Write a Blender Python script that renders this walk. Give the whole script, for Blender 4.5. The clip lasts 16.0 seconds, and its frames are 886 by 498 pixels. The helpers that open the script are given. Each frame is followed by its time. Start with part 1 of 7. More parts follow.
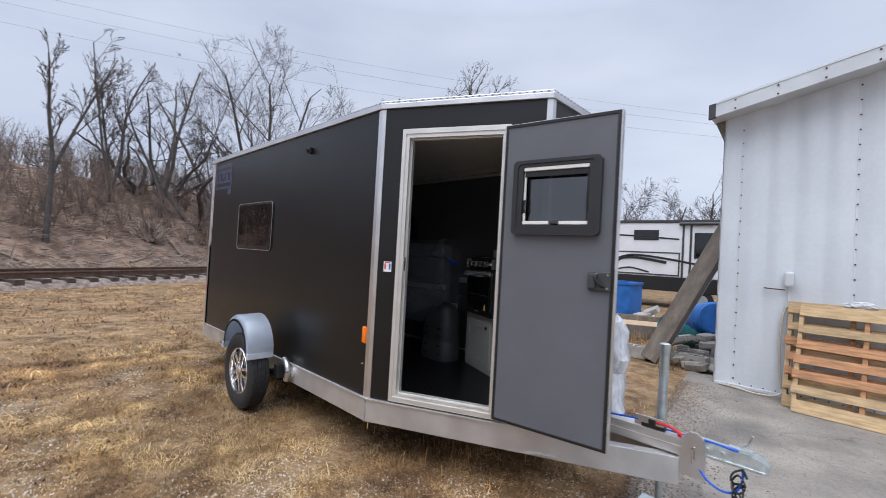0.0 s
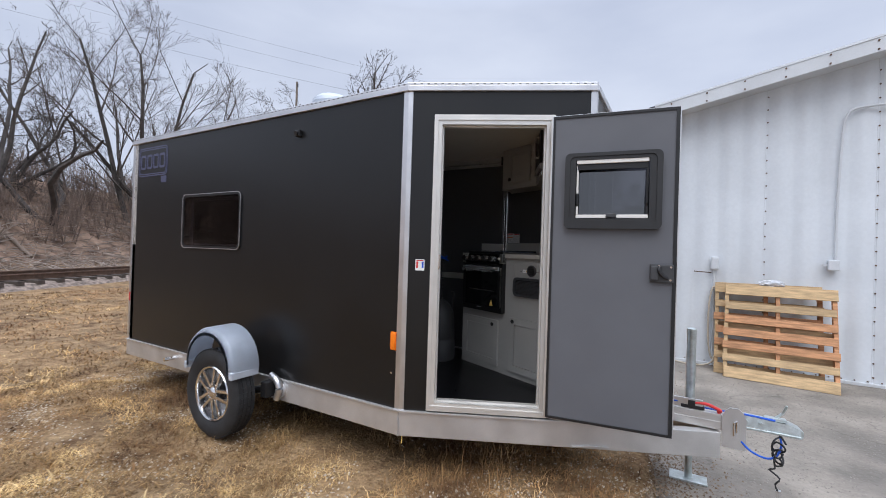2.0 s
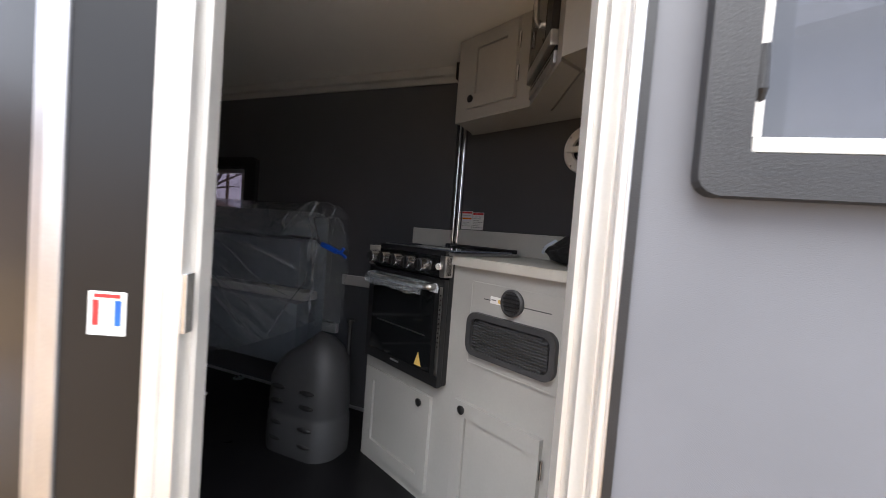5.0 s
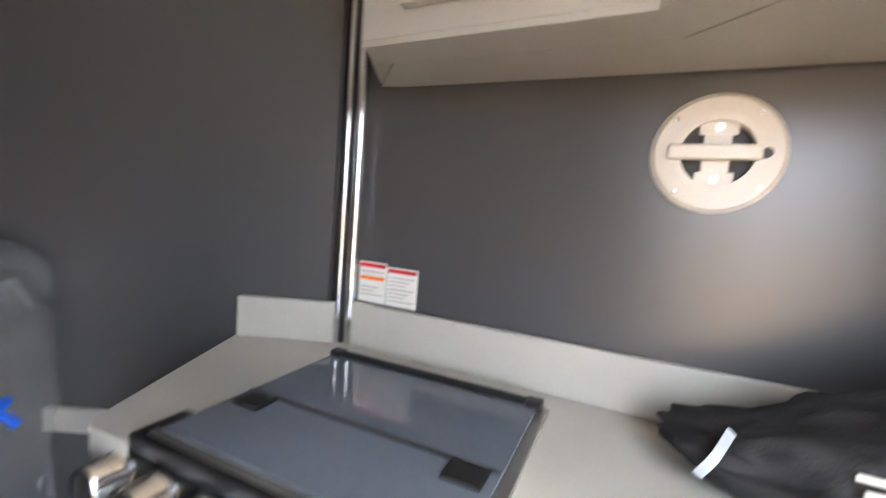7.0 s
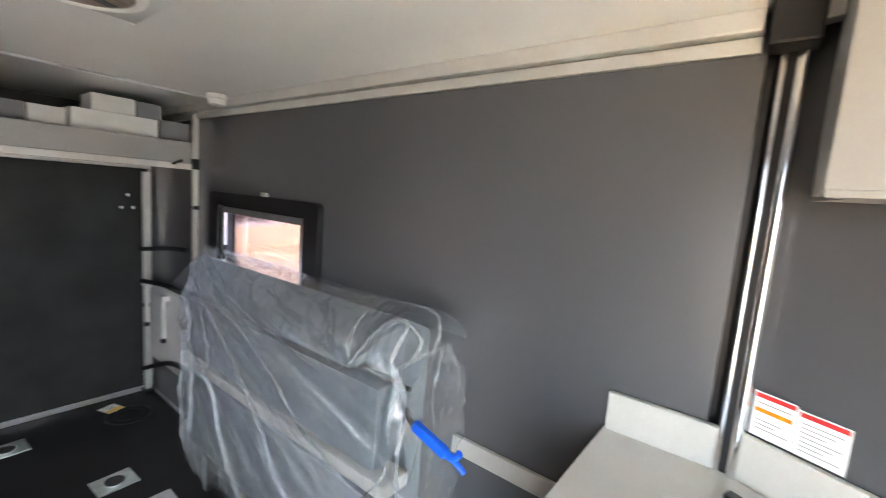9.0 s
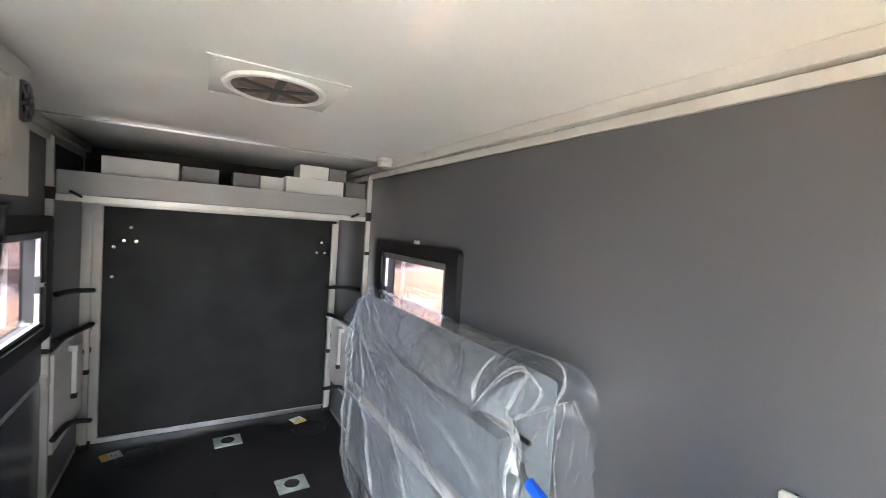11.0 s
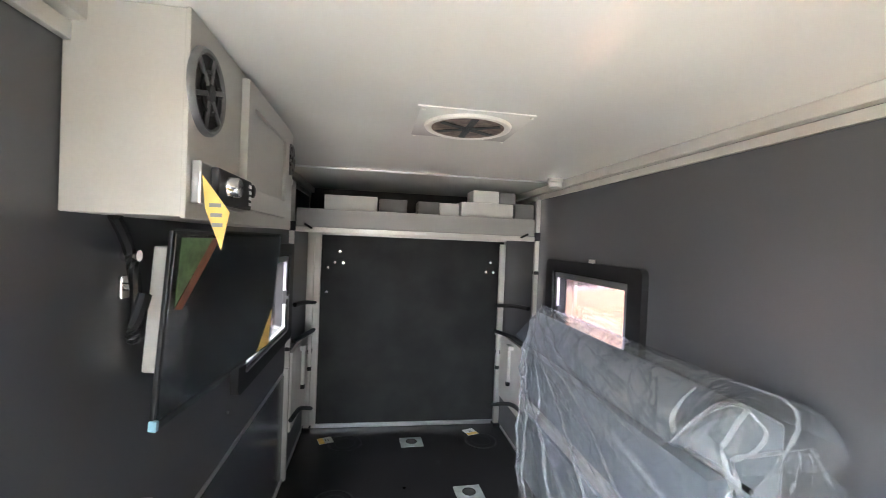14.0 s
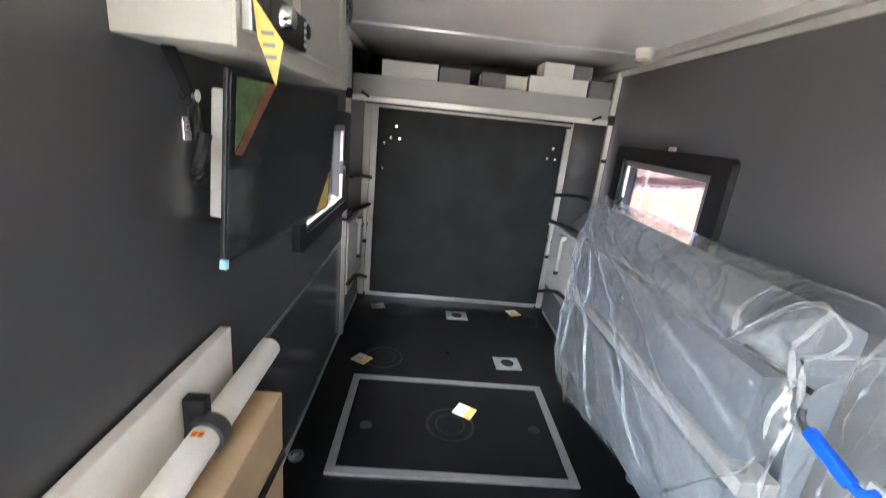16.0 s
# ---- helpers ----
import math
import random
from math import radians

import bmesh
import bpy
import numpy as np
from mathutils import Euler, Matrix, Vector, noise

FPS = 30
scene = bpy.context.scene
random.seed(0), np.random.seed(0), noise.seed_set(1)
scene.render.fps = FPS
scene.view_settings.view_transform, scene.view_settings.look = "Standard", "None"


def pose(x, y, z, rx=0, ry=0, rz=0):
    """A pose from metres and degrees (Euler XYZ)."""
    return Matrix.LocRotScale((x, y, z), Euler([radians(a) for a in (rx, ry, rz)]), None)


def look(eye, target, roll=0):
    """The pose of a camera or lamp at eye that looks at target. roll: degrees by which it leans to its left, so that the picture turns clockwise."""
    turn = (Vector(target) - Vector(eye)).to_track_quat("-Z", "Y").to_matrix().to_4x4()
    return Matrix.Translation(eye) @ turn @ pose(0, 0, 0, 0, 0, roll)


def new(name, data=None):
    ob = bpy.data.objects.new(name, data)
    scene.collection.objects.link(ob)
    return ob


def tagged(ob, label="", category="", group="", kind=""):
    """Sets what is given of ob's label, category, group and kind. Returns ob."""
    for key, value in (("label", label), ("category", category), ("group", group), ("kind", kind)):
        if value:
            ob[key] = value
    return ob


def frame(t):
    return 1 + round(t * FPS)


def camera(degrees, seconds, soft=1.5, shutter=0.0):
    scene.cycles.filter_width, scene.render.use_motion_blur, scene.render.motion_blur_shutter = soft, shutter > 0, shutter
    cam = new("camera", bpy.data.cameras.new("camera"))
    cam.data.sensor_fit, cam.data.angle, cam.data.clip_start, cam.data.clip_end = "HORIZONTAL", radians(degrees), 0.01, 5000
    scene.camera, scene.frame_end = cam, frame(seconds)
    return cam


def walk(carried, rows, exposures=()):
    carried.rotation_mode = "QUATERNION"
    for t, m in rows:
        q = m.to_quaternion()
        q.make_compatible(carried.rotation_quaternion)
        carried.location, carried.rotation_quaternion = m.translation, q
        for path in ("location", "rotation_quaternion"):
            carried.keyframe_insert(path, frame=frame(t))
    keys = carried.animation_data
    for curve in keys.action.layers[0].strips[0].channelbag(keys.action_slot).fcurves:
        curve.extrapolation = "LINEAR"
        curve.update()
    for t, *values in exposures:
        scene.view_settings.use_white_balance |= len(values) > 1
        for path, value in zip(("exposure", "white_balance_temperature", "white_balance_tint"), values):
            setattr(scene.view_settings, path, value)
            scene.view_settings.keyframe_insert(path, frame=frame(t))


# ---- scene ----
cam = camera(93.4, 16.0, 0.85, 0.5)
PATH = [
    (0, (0.464, 0.172, 1.496), (-0.921, 1.615, 1.527), 3.2),
    (0.5, (0.121, 0.001, 1.476), (-1.158, 1.538, 1.501), 2.8),
    (1, (-0.152, -0.181, 1.48), (-1.296, 1.459, 1.504), 2.4),
    (1.5, (-0.329, -0.302, 1.489), (-1.375, 1.403, 1.505), 2.0),
    (2, (-0.396, -0.233, 1.488), (-1.39, 1.503, 1.499), 1.8),
    (2.5, (-0.422, 0.13, 1.496), (-1.397, 1.876, 1.508), 1.6),
    (3, (-0.479, 0.443, 1.508), (-1.423, 2.206, 1.494), 1.9),
    (3.5, (-0.658, 0.75, 1.53), (-1.517, 2.556, 1.511), 2.6),
    (4, (-0.813, 1.101, 1.533), (-1.687, 2.9, 1.533), 2.8),
    (4.2, (-0.881, 1.241, 1.553), (-1.768, 3.033, 1.536), 2.8),
    (6.3, (-1.485, 2.279, 1.59), (-1.947, 4.221, 1.472), 4.0),
    (6.5, (-1.588, 2.446, 1.614), (-1.981, 4.405, 1.522), 1.4),
    (6.7, (-1.71, 2.624, 1.685), (-1.944, 4.608, 1.58), 4.3),
    (7, (-1.729, 2.734, 1.819), (-1.705, 4.725, 1.637), 4.6),
    (7.2, (-1.682, 2.761, 1.908), (-1.49, 4.739, 1.681), 5.0),
    (7.5, (-1.633, 2.785, 1.999), (-1.355, 4.754, 1.782), 8.8),
    (7.7, (-1.63, 2.787, 2.032), (-1.501, 4.766, 1.779), 9.2),
    (8, (-1.689, 2.739, 2.045), (-1.975, 4.694, 1.735), 8.0),
    (8.2, (-1.739, 2.702, 2.033), (-2.383, 4.571, 1.728), 6.9),
    (8.5, (-1.871, 2.641, 2.031), (-2.755, 4.417, 1.775), 5.4),
    (9, (-1.944, 2.642, 2.036), (-3.142, 4.225, 1.788), 4.4),
    (9.5, (-1.916, 2.711, 2.05), (-3.349, 4.096, 1.879), 4.1),
    (11.8, (-1.822, 2.696, 2.046), (-3.628, 3.551, 1.954), 3.2),
    (12, (-1.814, 2.688, 2.039), (-3.642, 3.494, 1.949), 3.1),
    (12.5, (-1.81, 2.66, 2.036), (-3.688, 3.342, 1.955), 3.3),
    (13, (-1.809, 2.637, 2.038), (-3.729, 3.191, 1.978), 3.4),
    (13.5, (-1.823, 2.614, 2.036), (-3.774, 3.051, 1.986), 3.1),
    (14, (-1.825, 2.601, 2.048), (-3.8, 2.919, 2.016), 2.4),
    (14.5, (-1.83, 2.596, 2.049), (-3.817, 2.82, 2.0), 2.1),
    (15, (-1.851, 2.591, 2.039), (-3.839, 2.758, 1.897), 2.8),
    (15.5, (-1.869, 2.587, 2.016), (-3.838, 2.726, 1.697), 4.1),
    (16, (-1.881, 2.589, 1.982), (-3.796, 2.695, 1.416), 5.9),
]
EXPOSURES = [(0, 0.4, 6100, 10), (2.5, 0.45, 6150, 10), (3.5, 0.78, 6650, 10), (4.2, 1.25, 6500, 10), (5.6, 2.95, 6550, 10), (6.4, 4.0, 6680, 8), (7.0, 4.65, 6350, 7), (7.5, 4.65, 6250, 4), (8.0, 5.0, 6250, 2), (8.5, 5.3, 6250, 2), (9.2, 5.7, 6330, 4), (12.0, 5.95, 6230, 4), (14.0, 5.88, 6230, 4), (15.0, 5.95, 6230, 4), (16.0, 6.08, 6230, 4)]
walk(cam, [(t, look(eye, target, roll)) for t, eye, target, roll in PATH], EXPOSURES)

# ---- world, sun and sky ----
sky_world = bpy.data.worlds.new("overcast_sky")
scene.world = sky_world
sky_world.use_nodes = True
wn, wl = sky_world.node_tree.nodes, sky_world.node_tree.links
wn.clear()
w_out, w_bg = wn.new("ShaderNodeOutputWorld"), wn.new("ShaderNodeBackground")
w_sky = wn.new("ShaderNodeTexSky")
w_sky.sky_type, w_sky.sun_disc = "NISHITA", False
w_sky.sun_elevation, w_sky.sun_rotation = radians(38), radians(200)
w_co, w_map, w_no, w_ramp = wn.new("ShaderNodeTexCoord"), wn.new("ShaderNodeMapping"), wn.new("ShaderNodeTexNoise"), wn.new("ShaderNodeValToRGB")
w_map.inputs["Scale"].default_value = (1.0, 1.0, 3.0)
w_no.inputs["Scale"].default_value, w_no.inputs["Detail"].default_value = 1.6, 5.0
w_ramp.color_ramp.elements[0].position, w_ramp.color_ramp.elements[0].color = 0.3, (4.5, 4.85, 5.9, 1)
w_ramp.color_ramp.elements[1].position, w_ramp.color_ramp.elements[1].color = 0.72, (6.5, 6.75, 7.5, 1)
w_mix = wn.new("ShaderNodeMix")
w_mix.data_type = "RGBA"
w_mix.inputs["Factor"].default_value = 0.93
wl.new(w_co.outputs["Generated"], w_map.inputs["Vector"])
wl.new(w_map.outputs["Vector"], w_no.inputs["Vector"])
wl.new(w_no.outputs["Fac"], w_ramp.inputs["Fac"])
wl.new(w_sky.outputs["Color"], w_mix.inputs["A"])
wl.new(w_ramp.outputs["Color"], w_mix.inputs["B"])
# an overcast sky is brighter overhead than at the horizon
w_sep, w_up, w_mul = wn.new("ShaderNodeSeparateXYZ"), wn.new("ShaderNodeMapRange"), wn.new("ShaderNodeVectorMath")
w_up.inputs["From Min"].default_value, w_up.inputs["From Max"].default_value = 0.5, 1.0
w_up.inputs["To Min"].default_value, w_up.inputs["To Max"].default_value = 1.0, 3.4
w_mul.operation = "SCALE"
wl.new(w_co.outputs["Generated"], w_sep.inputs["Vector"])
wl.new(w_sep.outputs["Z"], w_up.inputs["Value"])
wl.new(w_mix.outputs["Result"], w_mul.inputs[0])
wl.new(w_up.outputs["Result"], w_mul.inputs["Scale"])
wl.new(w_mul.outputs["Vector"], w_bg.inputs["Color"])
w_bg.inputs["Strength"].default_value = 0.09
wl.new(w_bg.outputs["Background"], w_out.inputs["Surface"])

sun_data = bpy.data.lights.new("sun", "SUN")
sun_data.energy, sun_data.angle, sun_data.color = 1.5, radians(60), (1.0, 0.96, 0.9)
sun_lamp = new("sun", sun_data)
sun_lamp.matrix_world = look((0, 0, 30), (-5.0, 14.0, 0))


# ---- materials ----
def mat(name, color, rough=0.6, metal=0.0, var=0.15, scale=8.0, bump=0.1, fine=80.0, tint=None, rnd=0.0, spec=0.5, coat=0.0, stretch=(1, 1, 1), bump_dist=0.004):
    """A surface with variation at two scales: broad stains and fine grain."""
    m = bpy.data.materials.new(name)
    m.use_nodes = True
    nt = m.node_tree
    n, l = nt.nodes, nt.links
    b = n["Principled BSDF"]
    b.inputs["Roughness"].default_value, b.inputs["Metallic"].default_value = rough, metal
    b.inputs["Specular IOR Level"].default_value, b.inputs["Coat Weight"].default_value = spec, coat
    co, mp = n.new("ShaderNodeTexCoord"), n.new("ShaderNodeMapping")
    mp.inputs["Scale"].default_value = stretch
    l.new(co.outputs["Object"], mp.inputs["Vector"])
    big, small = n.new("ShaderNodeTexNoise"), n.new("ShaderNodeTexNoise")
    big.inputs["Scale"].default_value, big.inputs["Detail"].default_value = scale, 6.0
    small.inputs["Scale"].default_value, small.inputs["Detail"].default_value = fine, 4.0
    for t in (big, small):
        l.new(mp.outputs["Vector"], t.inputs["Vector"])
    dark = tuple(c * (1 - var) for c in color)
    lite = tuple(min(1.0, c * (1 + var)) for c in (tint or color))
    ramp = n.new("ShaderNodeValToRGB")
    ramp.color_ramp.elements[0].position, ramp.color_ramp.elements[0].color = 0.34, (*dark, 1)
    ramp.color_ramp.elements[1].position, ramp.color_ramp.elements[1].color = 0.66, (*lite, 1)
    l.new(big.outputs["Fac"], ramp.inputs["Fac"])
    mul = n.new("ShaderNodeMix")
    mul.data_type, mul.blend_type = "RGBA", "MULTIPLY"
    mul.inputs["Factor"].default_value = 1.0
    grain = n.new("ShaderNodeMapRange")
    grain.inputs["To Min"].default_value, grain.inputs["To Max"].default_value = 1 - var, 1 + var
    l.new(small.outputs["Fac"], grain.inputs["Value"])
    l.new(ramp.outputs["Color"], mul.inputs["A"])
    l.new(grain.outputs["Result"], mul.inputs["B"])
    last = mul.outputs["Result"]
    if rnd:
        info, hsv, mr = n.new("ShaderNodeObjectInfo"), n.new("ShaderNodeHueSaturation"), n.new("ShaderNodeMapRange")
        mr.inputs["To Min"].default_value, mr.inputs["To Max"].default_value = 1 - rnd, 1 + rnd
        l.new(info.outputs["Random"], mr.inputs["Value"])
        l.new(mr.outputs["Result"], hsv.inputs["Value"])
        l.new(last, hsv.inputs["Color"])
        last = hsv.outputs["Color"]
    l.new(last, b.inputs["Base Color"])
    rr = n.new("ShaderNodeMapRange")
    rr.inputs["To Min"].default_value, rr.inputs["To Max"].default_value = max(0.02, rough * 0.82), min(1.0, rough * 1.18)
    l.new(big.outputs["Fac"], rr.inputs["Value"])
    l.new(rr.outputs["Result"], b.inputs["Roughness"])
    if bump:
        bp = n.new("ShaderNodeBump")
        bp.inputs["Strength"].default_value, bp.inputs["Distance"].default_value = bump, bump_dist
        l.new(small.outputs["Fac"], bp.inputs["Height"])
        l.new(bp.outputs["Normal"], b.inputs["Normal"])
    return m


def clear_mat(name, tint, gloss_rough=0.02, haze=0.0, haze_color=(0.8, 0.85, 0.9), ior=1.45, boost=1.0, wrinkle=0.0):
    """See-through sheet: straight view through, Fresnel gloss on top, a little haze."""
    m = bpy.data.materials.new(name)
    m.use_nodes = True
    n, l = m.node_tree.nodes, m.node_tree.links
    n.clear()
    out, tr, gl, mix = n.new("ShaderNodeOutputMaterial"), n.new("ShaderNodeBsdfTransparent"), n.new("ShaderNodeBsdfGlossy"), n.new("ShaderNodeMixShader")
    tr.inputs["Color"].default_value = (*tint, 1)
    gl.inputs["Roughness"].default_value = gloss_rough
    fr, pw, mu = n.new("ShaderNodeLayerWeight"), n.new("ShaderNodeMath"), n.new("ShaderNodeMath")
    fr.inputs["Blend"].default_value = 0.5
    pw.operation, pw.inputs[1].default_value = "POWER", 4.0
    mu.operation, mu.use_clamp = "MULTIPLY_ADD", True
    mu.inputs[1].default_value, mu.inputs[2].default_value = 0.9, 0.045 * boost
    l.new(fr.outputs["Facing"], pw.inputs[0])
    l.new(pw.outputs["Value"], mu.inputs[0])
    l.new(mu.outputs["Value"], mix.inputs["Fac"])
    body = tr.outputs["BSDF"]
    if haze:
        df, hz, no, mr = n.new("ShaderNodeBsdfDiffuse"), n.new("ShaderNodeMixShader"), n.new("ShaderNodeTexNoise"), n.new("ShaderNodeMapRange")
        df.inputs["Color"].default_value = (*haze_color, 1)
        no.inputs["Scale"].default_value, no.inputs["Detail"].default_value = 9.0, 5.0
        mr.inputs["To Min"].default_value, mr.inputs["To Max"].default_value = haze * 0.3, haze * 1.7
        l.new(no.outputs["Fac"], mr.inputs["Value"])
        l.new(mr.outputs["Result"], hz.inputs["Fac"])
        l.new(body, hz.inputs[1])
        l.new(df.outputs["BSDF"], hz.inputs[2])
        body = hz.outputs["Shader"]
    if wrinkle:
        wno, bp = n.new("ShaderNodeTexNoise"), n.new("ShaderNodeBump")
        wno.inputs["Scale"].default_value, wno.inputs["Detail"].default_value = 14.0, 6.0
        bp.inputs["Strength"].default_value, bp.inputs["Distance"].default_value = wrinkle, 0.035
        l.new(wno.outputs["Fac"], bp.inputs["Height"])
        l.new(bp.outputs["Normal"], gl.inputs["Normal"])
    l.new(body, mix.inputs[1])
    l.new(gl.outputs["BSDF"], mix.inputs[2])
    l.new(mix.outputs["Shader"], out.inputs["Surface"])
    return m


BLACK_PANEL = mat("black_satin_panel", (0.0075, 0.0076, 0.008), 0.33, var=0.12, scale=3, bump=0.05, fine=400, spec=0.45)
GREY_WALL = mat("grey_satin_wall", (0.074, 0.075, 0.079), 0.32, var=0.05, scale=2, bump=0.05, fine=500, spec=0.8)
DOOR_GREY = mat("grey_door_panel", (0.118, 0.122, 0.135), 0.5, var=0.05, scale=3, bump=0.12, fine=600)
DADO = mat("dark_gloss_lower_wall", (0.06, 0.062, 0.067), 0.2, var=0.06, scale=3, bump=0.04, fine=300)
CEILING = mat("white_gloss_ceiling", (0.84, 0.83, 0.785), 0.02, var=0.02, scale=2, bump=0.004, fine=6, spec=0.65)
FLOOR = mat("black_coin_floor", (0.007, 0.007, 0.008), 0.3, var=0.3, scale=5, bump=0.15, fine=150, spec=0.2)
ALU = mat("mill_aluminium", (0.66, 0.66, 0.67), 0.34, 0.9, var=0.08, scale=5, bump=0.05, fine=200)
ALU_RAIL = mat("brushed_aluminium_beam", (0.62, 0.61, 0.6), 0.45, 0.75, var=0.12, scale=4, bump=0.08, fine=160, stretch=(1, 1, 4))
ALU_FRAME = mat("satin_aluminium_frame", (0.7, 0.68, 0.64), 0.4, 0.6, var=0.05, scale=6, bump=0.04, fine=220)
CHROME = mat("polished_steel", (0.78, 0.78, 0.79), 0.14, 1.0, var=0.05, scale=6, bump=0.02, fine=90)
ZINC = mat("zinc_plated_steel", (0.55, 0.6, 0.6), 0.36, 0.85, var=0.15, scale=20, bump=0.08, fine=120)
FENDER = mat("silver_plastic_fender", (0.52, 0.57, 0.64), 0.35, 0.2, var=0.08, scale=6, bump=0.05, fine=160)
RUBBER = mat("tyre_rubber", (0.022, 0.022, 0.023), 0.75, var=0.3, scale=18, bump=0.3, fine=140)
BLACK_PLASTIC = mat("black_plastic", (0.011, 0.011, 0.012), 0.45, var=0.15, scale=12, bump=0.15, fine=300)
CHARCOAL = mat("charcoal_window_plastic", (0.019, 0.0195, 0.021), 0.5, var=0.1, scale=10, bump=0.2, fine=350)
GREY_PLASTIC = mat("dark_grey_plastic", (0.045, 0.046, 0.049), 0.5, var=0.1, scale=10, bump=0.2, fine=350)
WHITE_CAB = mat("white_cabinet_laminate", (0.37, 0.364, 0.342), 0.42, var=0.04, scale=4, bump=0.06, fine=120)
GREY_CAB = mat("putty_cabinet_laminate", (0.52, 0.5, 0.455), 0.42, var=0.04, scale=4, bump=0.06, fine=120)
COUNTER = mat("cream_countertop", (0.5, 0.485, 0.44), 0.35, var=0.04, scale=6, bump=0.03, fine=300)
WHITE_PLASTIC = mat("white_plastic", (0.78, 0.76, 0.71), 0.38, var=0.04, scale=9, bump=0.03, fine=150)
BLACK_GLASS = mat("black_glass", (0.008, 0.009, 0.01), 0.05, var=0.1, scale=5, bump=0.0, spec=0.6)
HOB_GLASS = mat("smoked_glass_lid", (0.13, 0.15, 0.185), 0.04, var=0.08, scale=4, bump=0.0, spec=0.9)
STEEL = mat("brushed_stainless", (0.55, 0.54, 0.52), 0.3, 0.95, var=0.08, scale=5, bump=0.04, fine=250, stretch=(1, 6, 1))
SCREEN = mat("screen_glass", (0.012, 0.013, 0.015), 0.08, var=0.2, scale=5, bump=0.02, fine=40, spec=0.6)
CARDBOARD = mat("brown_cardboard", (0.46, 0.33, 0.2), 0.85, var=0.08, scale=6, bump=0.12, fine=160)
WHITE_CARD = mat("white_cardboard", (0.72, 0.71, 0.68), 0.75, var=0.05, scale=6, bump=0.08, fine=120)
GREY_CARD = mat("grey_printed_card", (0.2, 0.2, 0.2), 0.7, var=0.1, scale=6, bump=0.08, fine=120)
PAPER = mat("white_paper", (0.78, 0.78, 0.76), 0.7, var=0.03, scale=8, bump=0.02)
RED = mat("red_plastic", (0.6, 0.03, 0.03), 0.4, var=0.15, scale=12)
ORANGE = mat("orange_marker_lens", (0.95, 0.22, 0.01), 0.25, var=0.08, scale=20)
YELLOW = mat("yellow_label", (0.74, 0.5, 0.13), 0.45, var=0.08, scale=15)
BLUE = mat("blue_plastic", (0.01, 0.09, 0.55), 0.38, var=0.12, scale=12)
BLUE_BIN = mat("weathered_blue_plastic", (0.02, 0.13, 0.42), 0.55, var=0.2, scale=5, bump=0.15)
TEAL = mat("teal_plastic", (0.03, 0.16, 0.17), 0.6, var=0.25, scale=6, bump=0.15)
FABRIC = mat("black_nylon_bag", (0.02, 0.02, 0.022), 0.7, var=0.25, scale=18, bump=0.4, fine=260)
SOFA_FABRIC = mat("grey_sofa_vinyl", (0.15, 0.17, 0.185), 0.55, var=0.1, scale=6, bump=0.15, fine=220)
PALE_WOOD = mat("pale_pallet_wood", (0.5, 0.35, 0.19), 0.8, var=0.25, scale=5, bump=0.35, fine=60, rnd=0.18, stretch=(1, 1, 7))
RED_WOOD = mat("orange_stained_wood", (0.46, 0.235, 0.115), 0.8, var=0.3, scale=5, bump=0.35, fine=60, rnd=0.15, stretch=(1, 1, 7))
GREY_WOOD = mat("weathered_grey_wood", (0.2, 0.17, 0.14), 0.9, var=0.3, scale=7, bump=0.5, fine=60, stretch=(1, 1, 0.3))
SIDING = mat("white_painted_siding", (0.66, 0.69, 0.72), 0.5, var=0.06, scale=1.2, bump=0.08, fine=25, rnd=0.03)
SIDING_TRIM = mat("grey_white_trim", (0.6, 0.62, 0.64), 0.55, var=0.08, scale=2, bump=0.08)
CONCRETE = mat("concrete", (0.36, 0.34, 0.31), 0.9, var=0.2, scale=6, bump=0.4, fine=60)
BARK = mat("winter_bark", (0.075, 0.066, 0.06), 0.95, var=0.3, scale=3, bump=0.4, fine=25, bump_dist=0.02)
TWIG = mat("grey_twigs", (0.085, 0.072, 0.064), 0.95, var=0.2, scale=3, bump=0.0)
GUNMETAL = mat("gunmetal_grille", (0.2, 0.2, 0.2), 0.35, 0.6, var=0.1, scale=20)
RUST = mat("rusty_rail_steel", (0.13, 0.08, 0.055), 0.7, 0.4, var=0.3, scale=6, bump=0.2)
SLEEPER = mat("creosote_sleeper", (0.07, 0.055, 0.045), 0.95, var=0.3, scale=5, bump=0.4)
BALLAST = mat("ballast_stone", (0.21, 0.165, 0.135), 0.95, var=0.5, scale=7, bump=0.9, fine=18, bump_dist=0.05)
ASPHALT = mat("worn_asphalt", (0.2, 0.18, 0.156), 0.95, var=0.24, scale=1.7, bump=0.9, fine=34, tint=(0.245, 0.218, 0.185), bump_dist=0.01)
RV_WHITE = mat("white_fibreglass", (0.74, 0.75, 0.76), 0.35, var=0.04, scale=2, bump=0.02)
STRAW = mat("dry_straw", (0.28, 0.165, 0.08), 0.9, var=0.4, scale=2.2, bump=0.0, tint=(0.5, 0.36, 0.185))
STICKS = mat("grey_deadwood", (0.18, 0.145, 0.12), 0.95, var=0.35, scale=2, bump=0.3)
CHIPS = mat("limestone_chips", (0.5, 0.45, 0.38), 0.9, var=0.25, scale=9, bump=0.3)
CORE_LINE = mat("blue_grey_decal", (0.07, 0.075, 0.14), 0.35, var=0.05, scale=9, bump=0.0)
PANE = clear_mat("tinted_acrylic", (0.34, 0.31, 0.345), 0.02, boost=1.0)
DOOR_PANE = clear_mat("smoked_acrylic", (0.22, 0.22, 0.24), 0.02, boost=3.2)
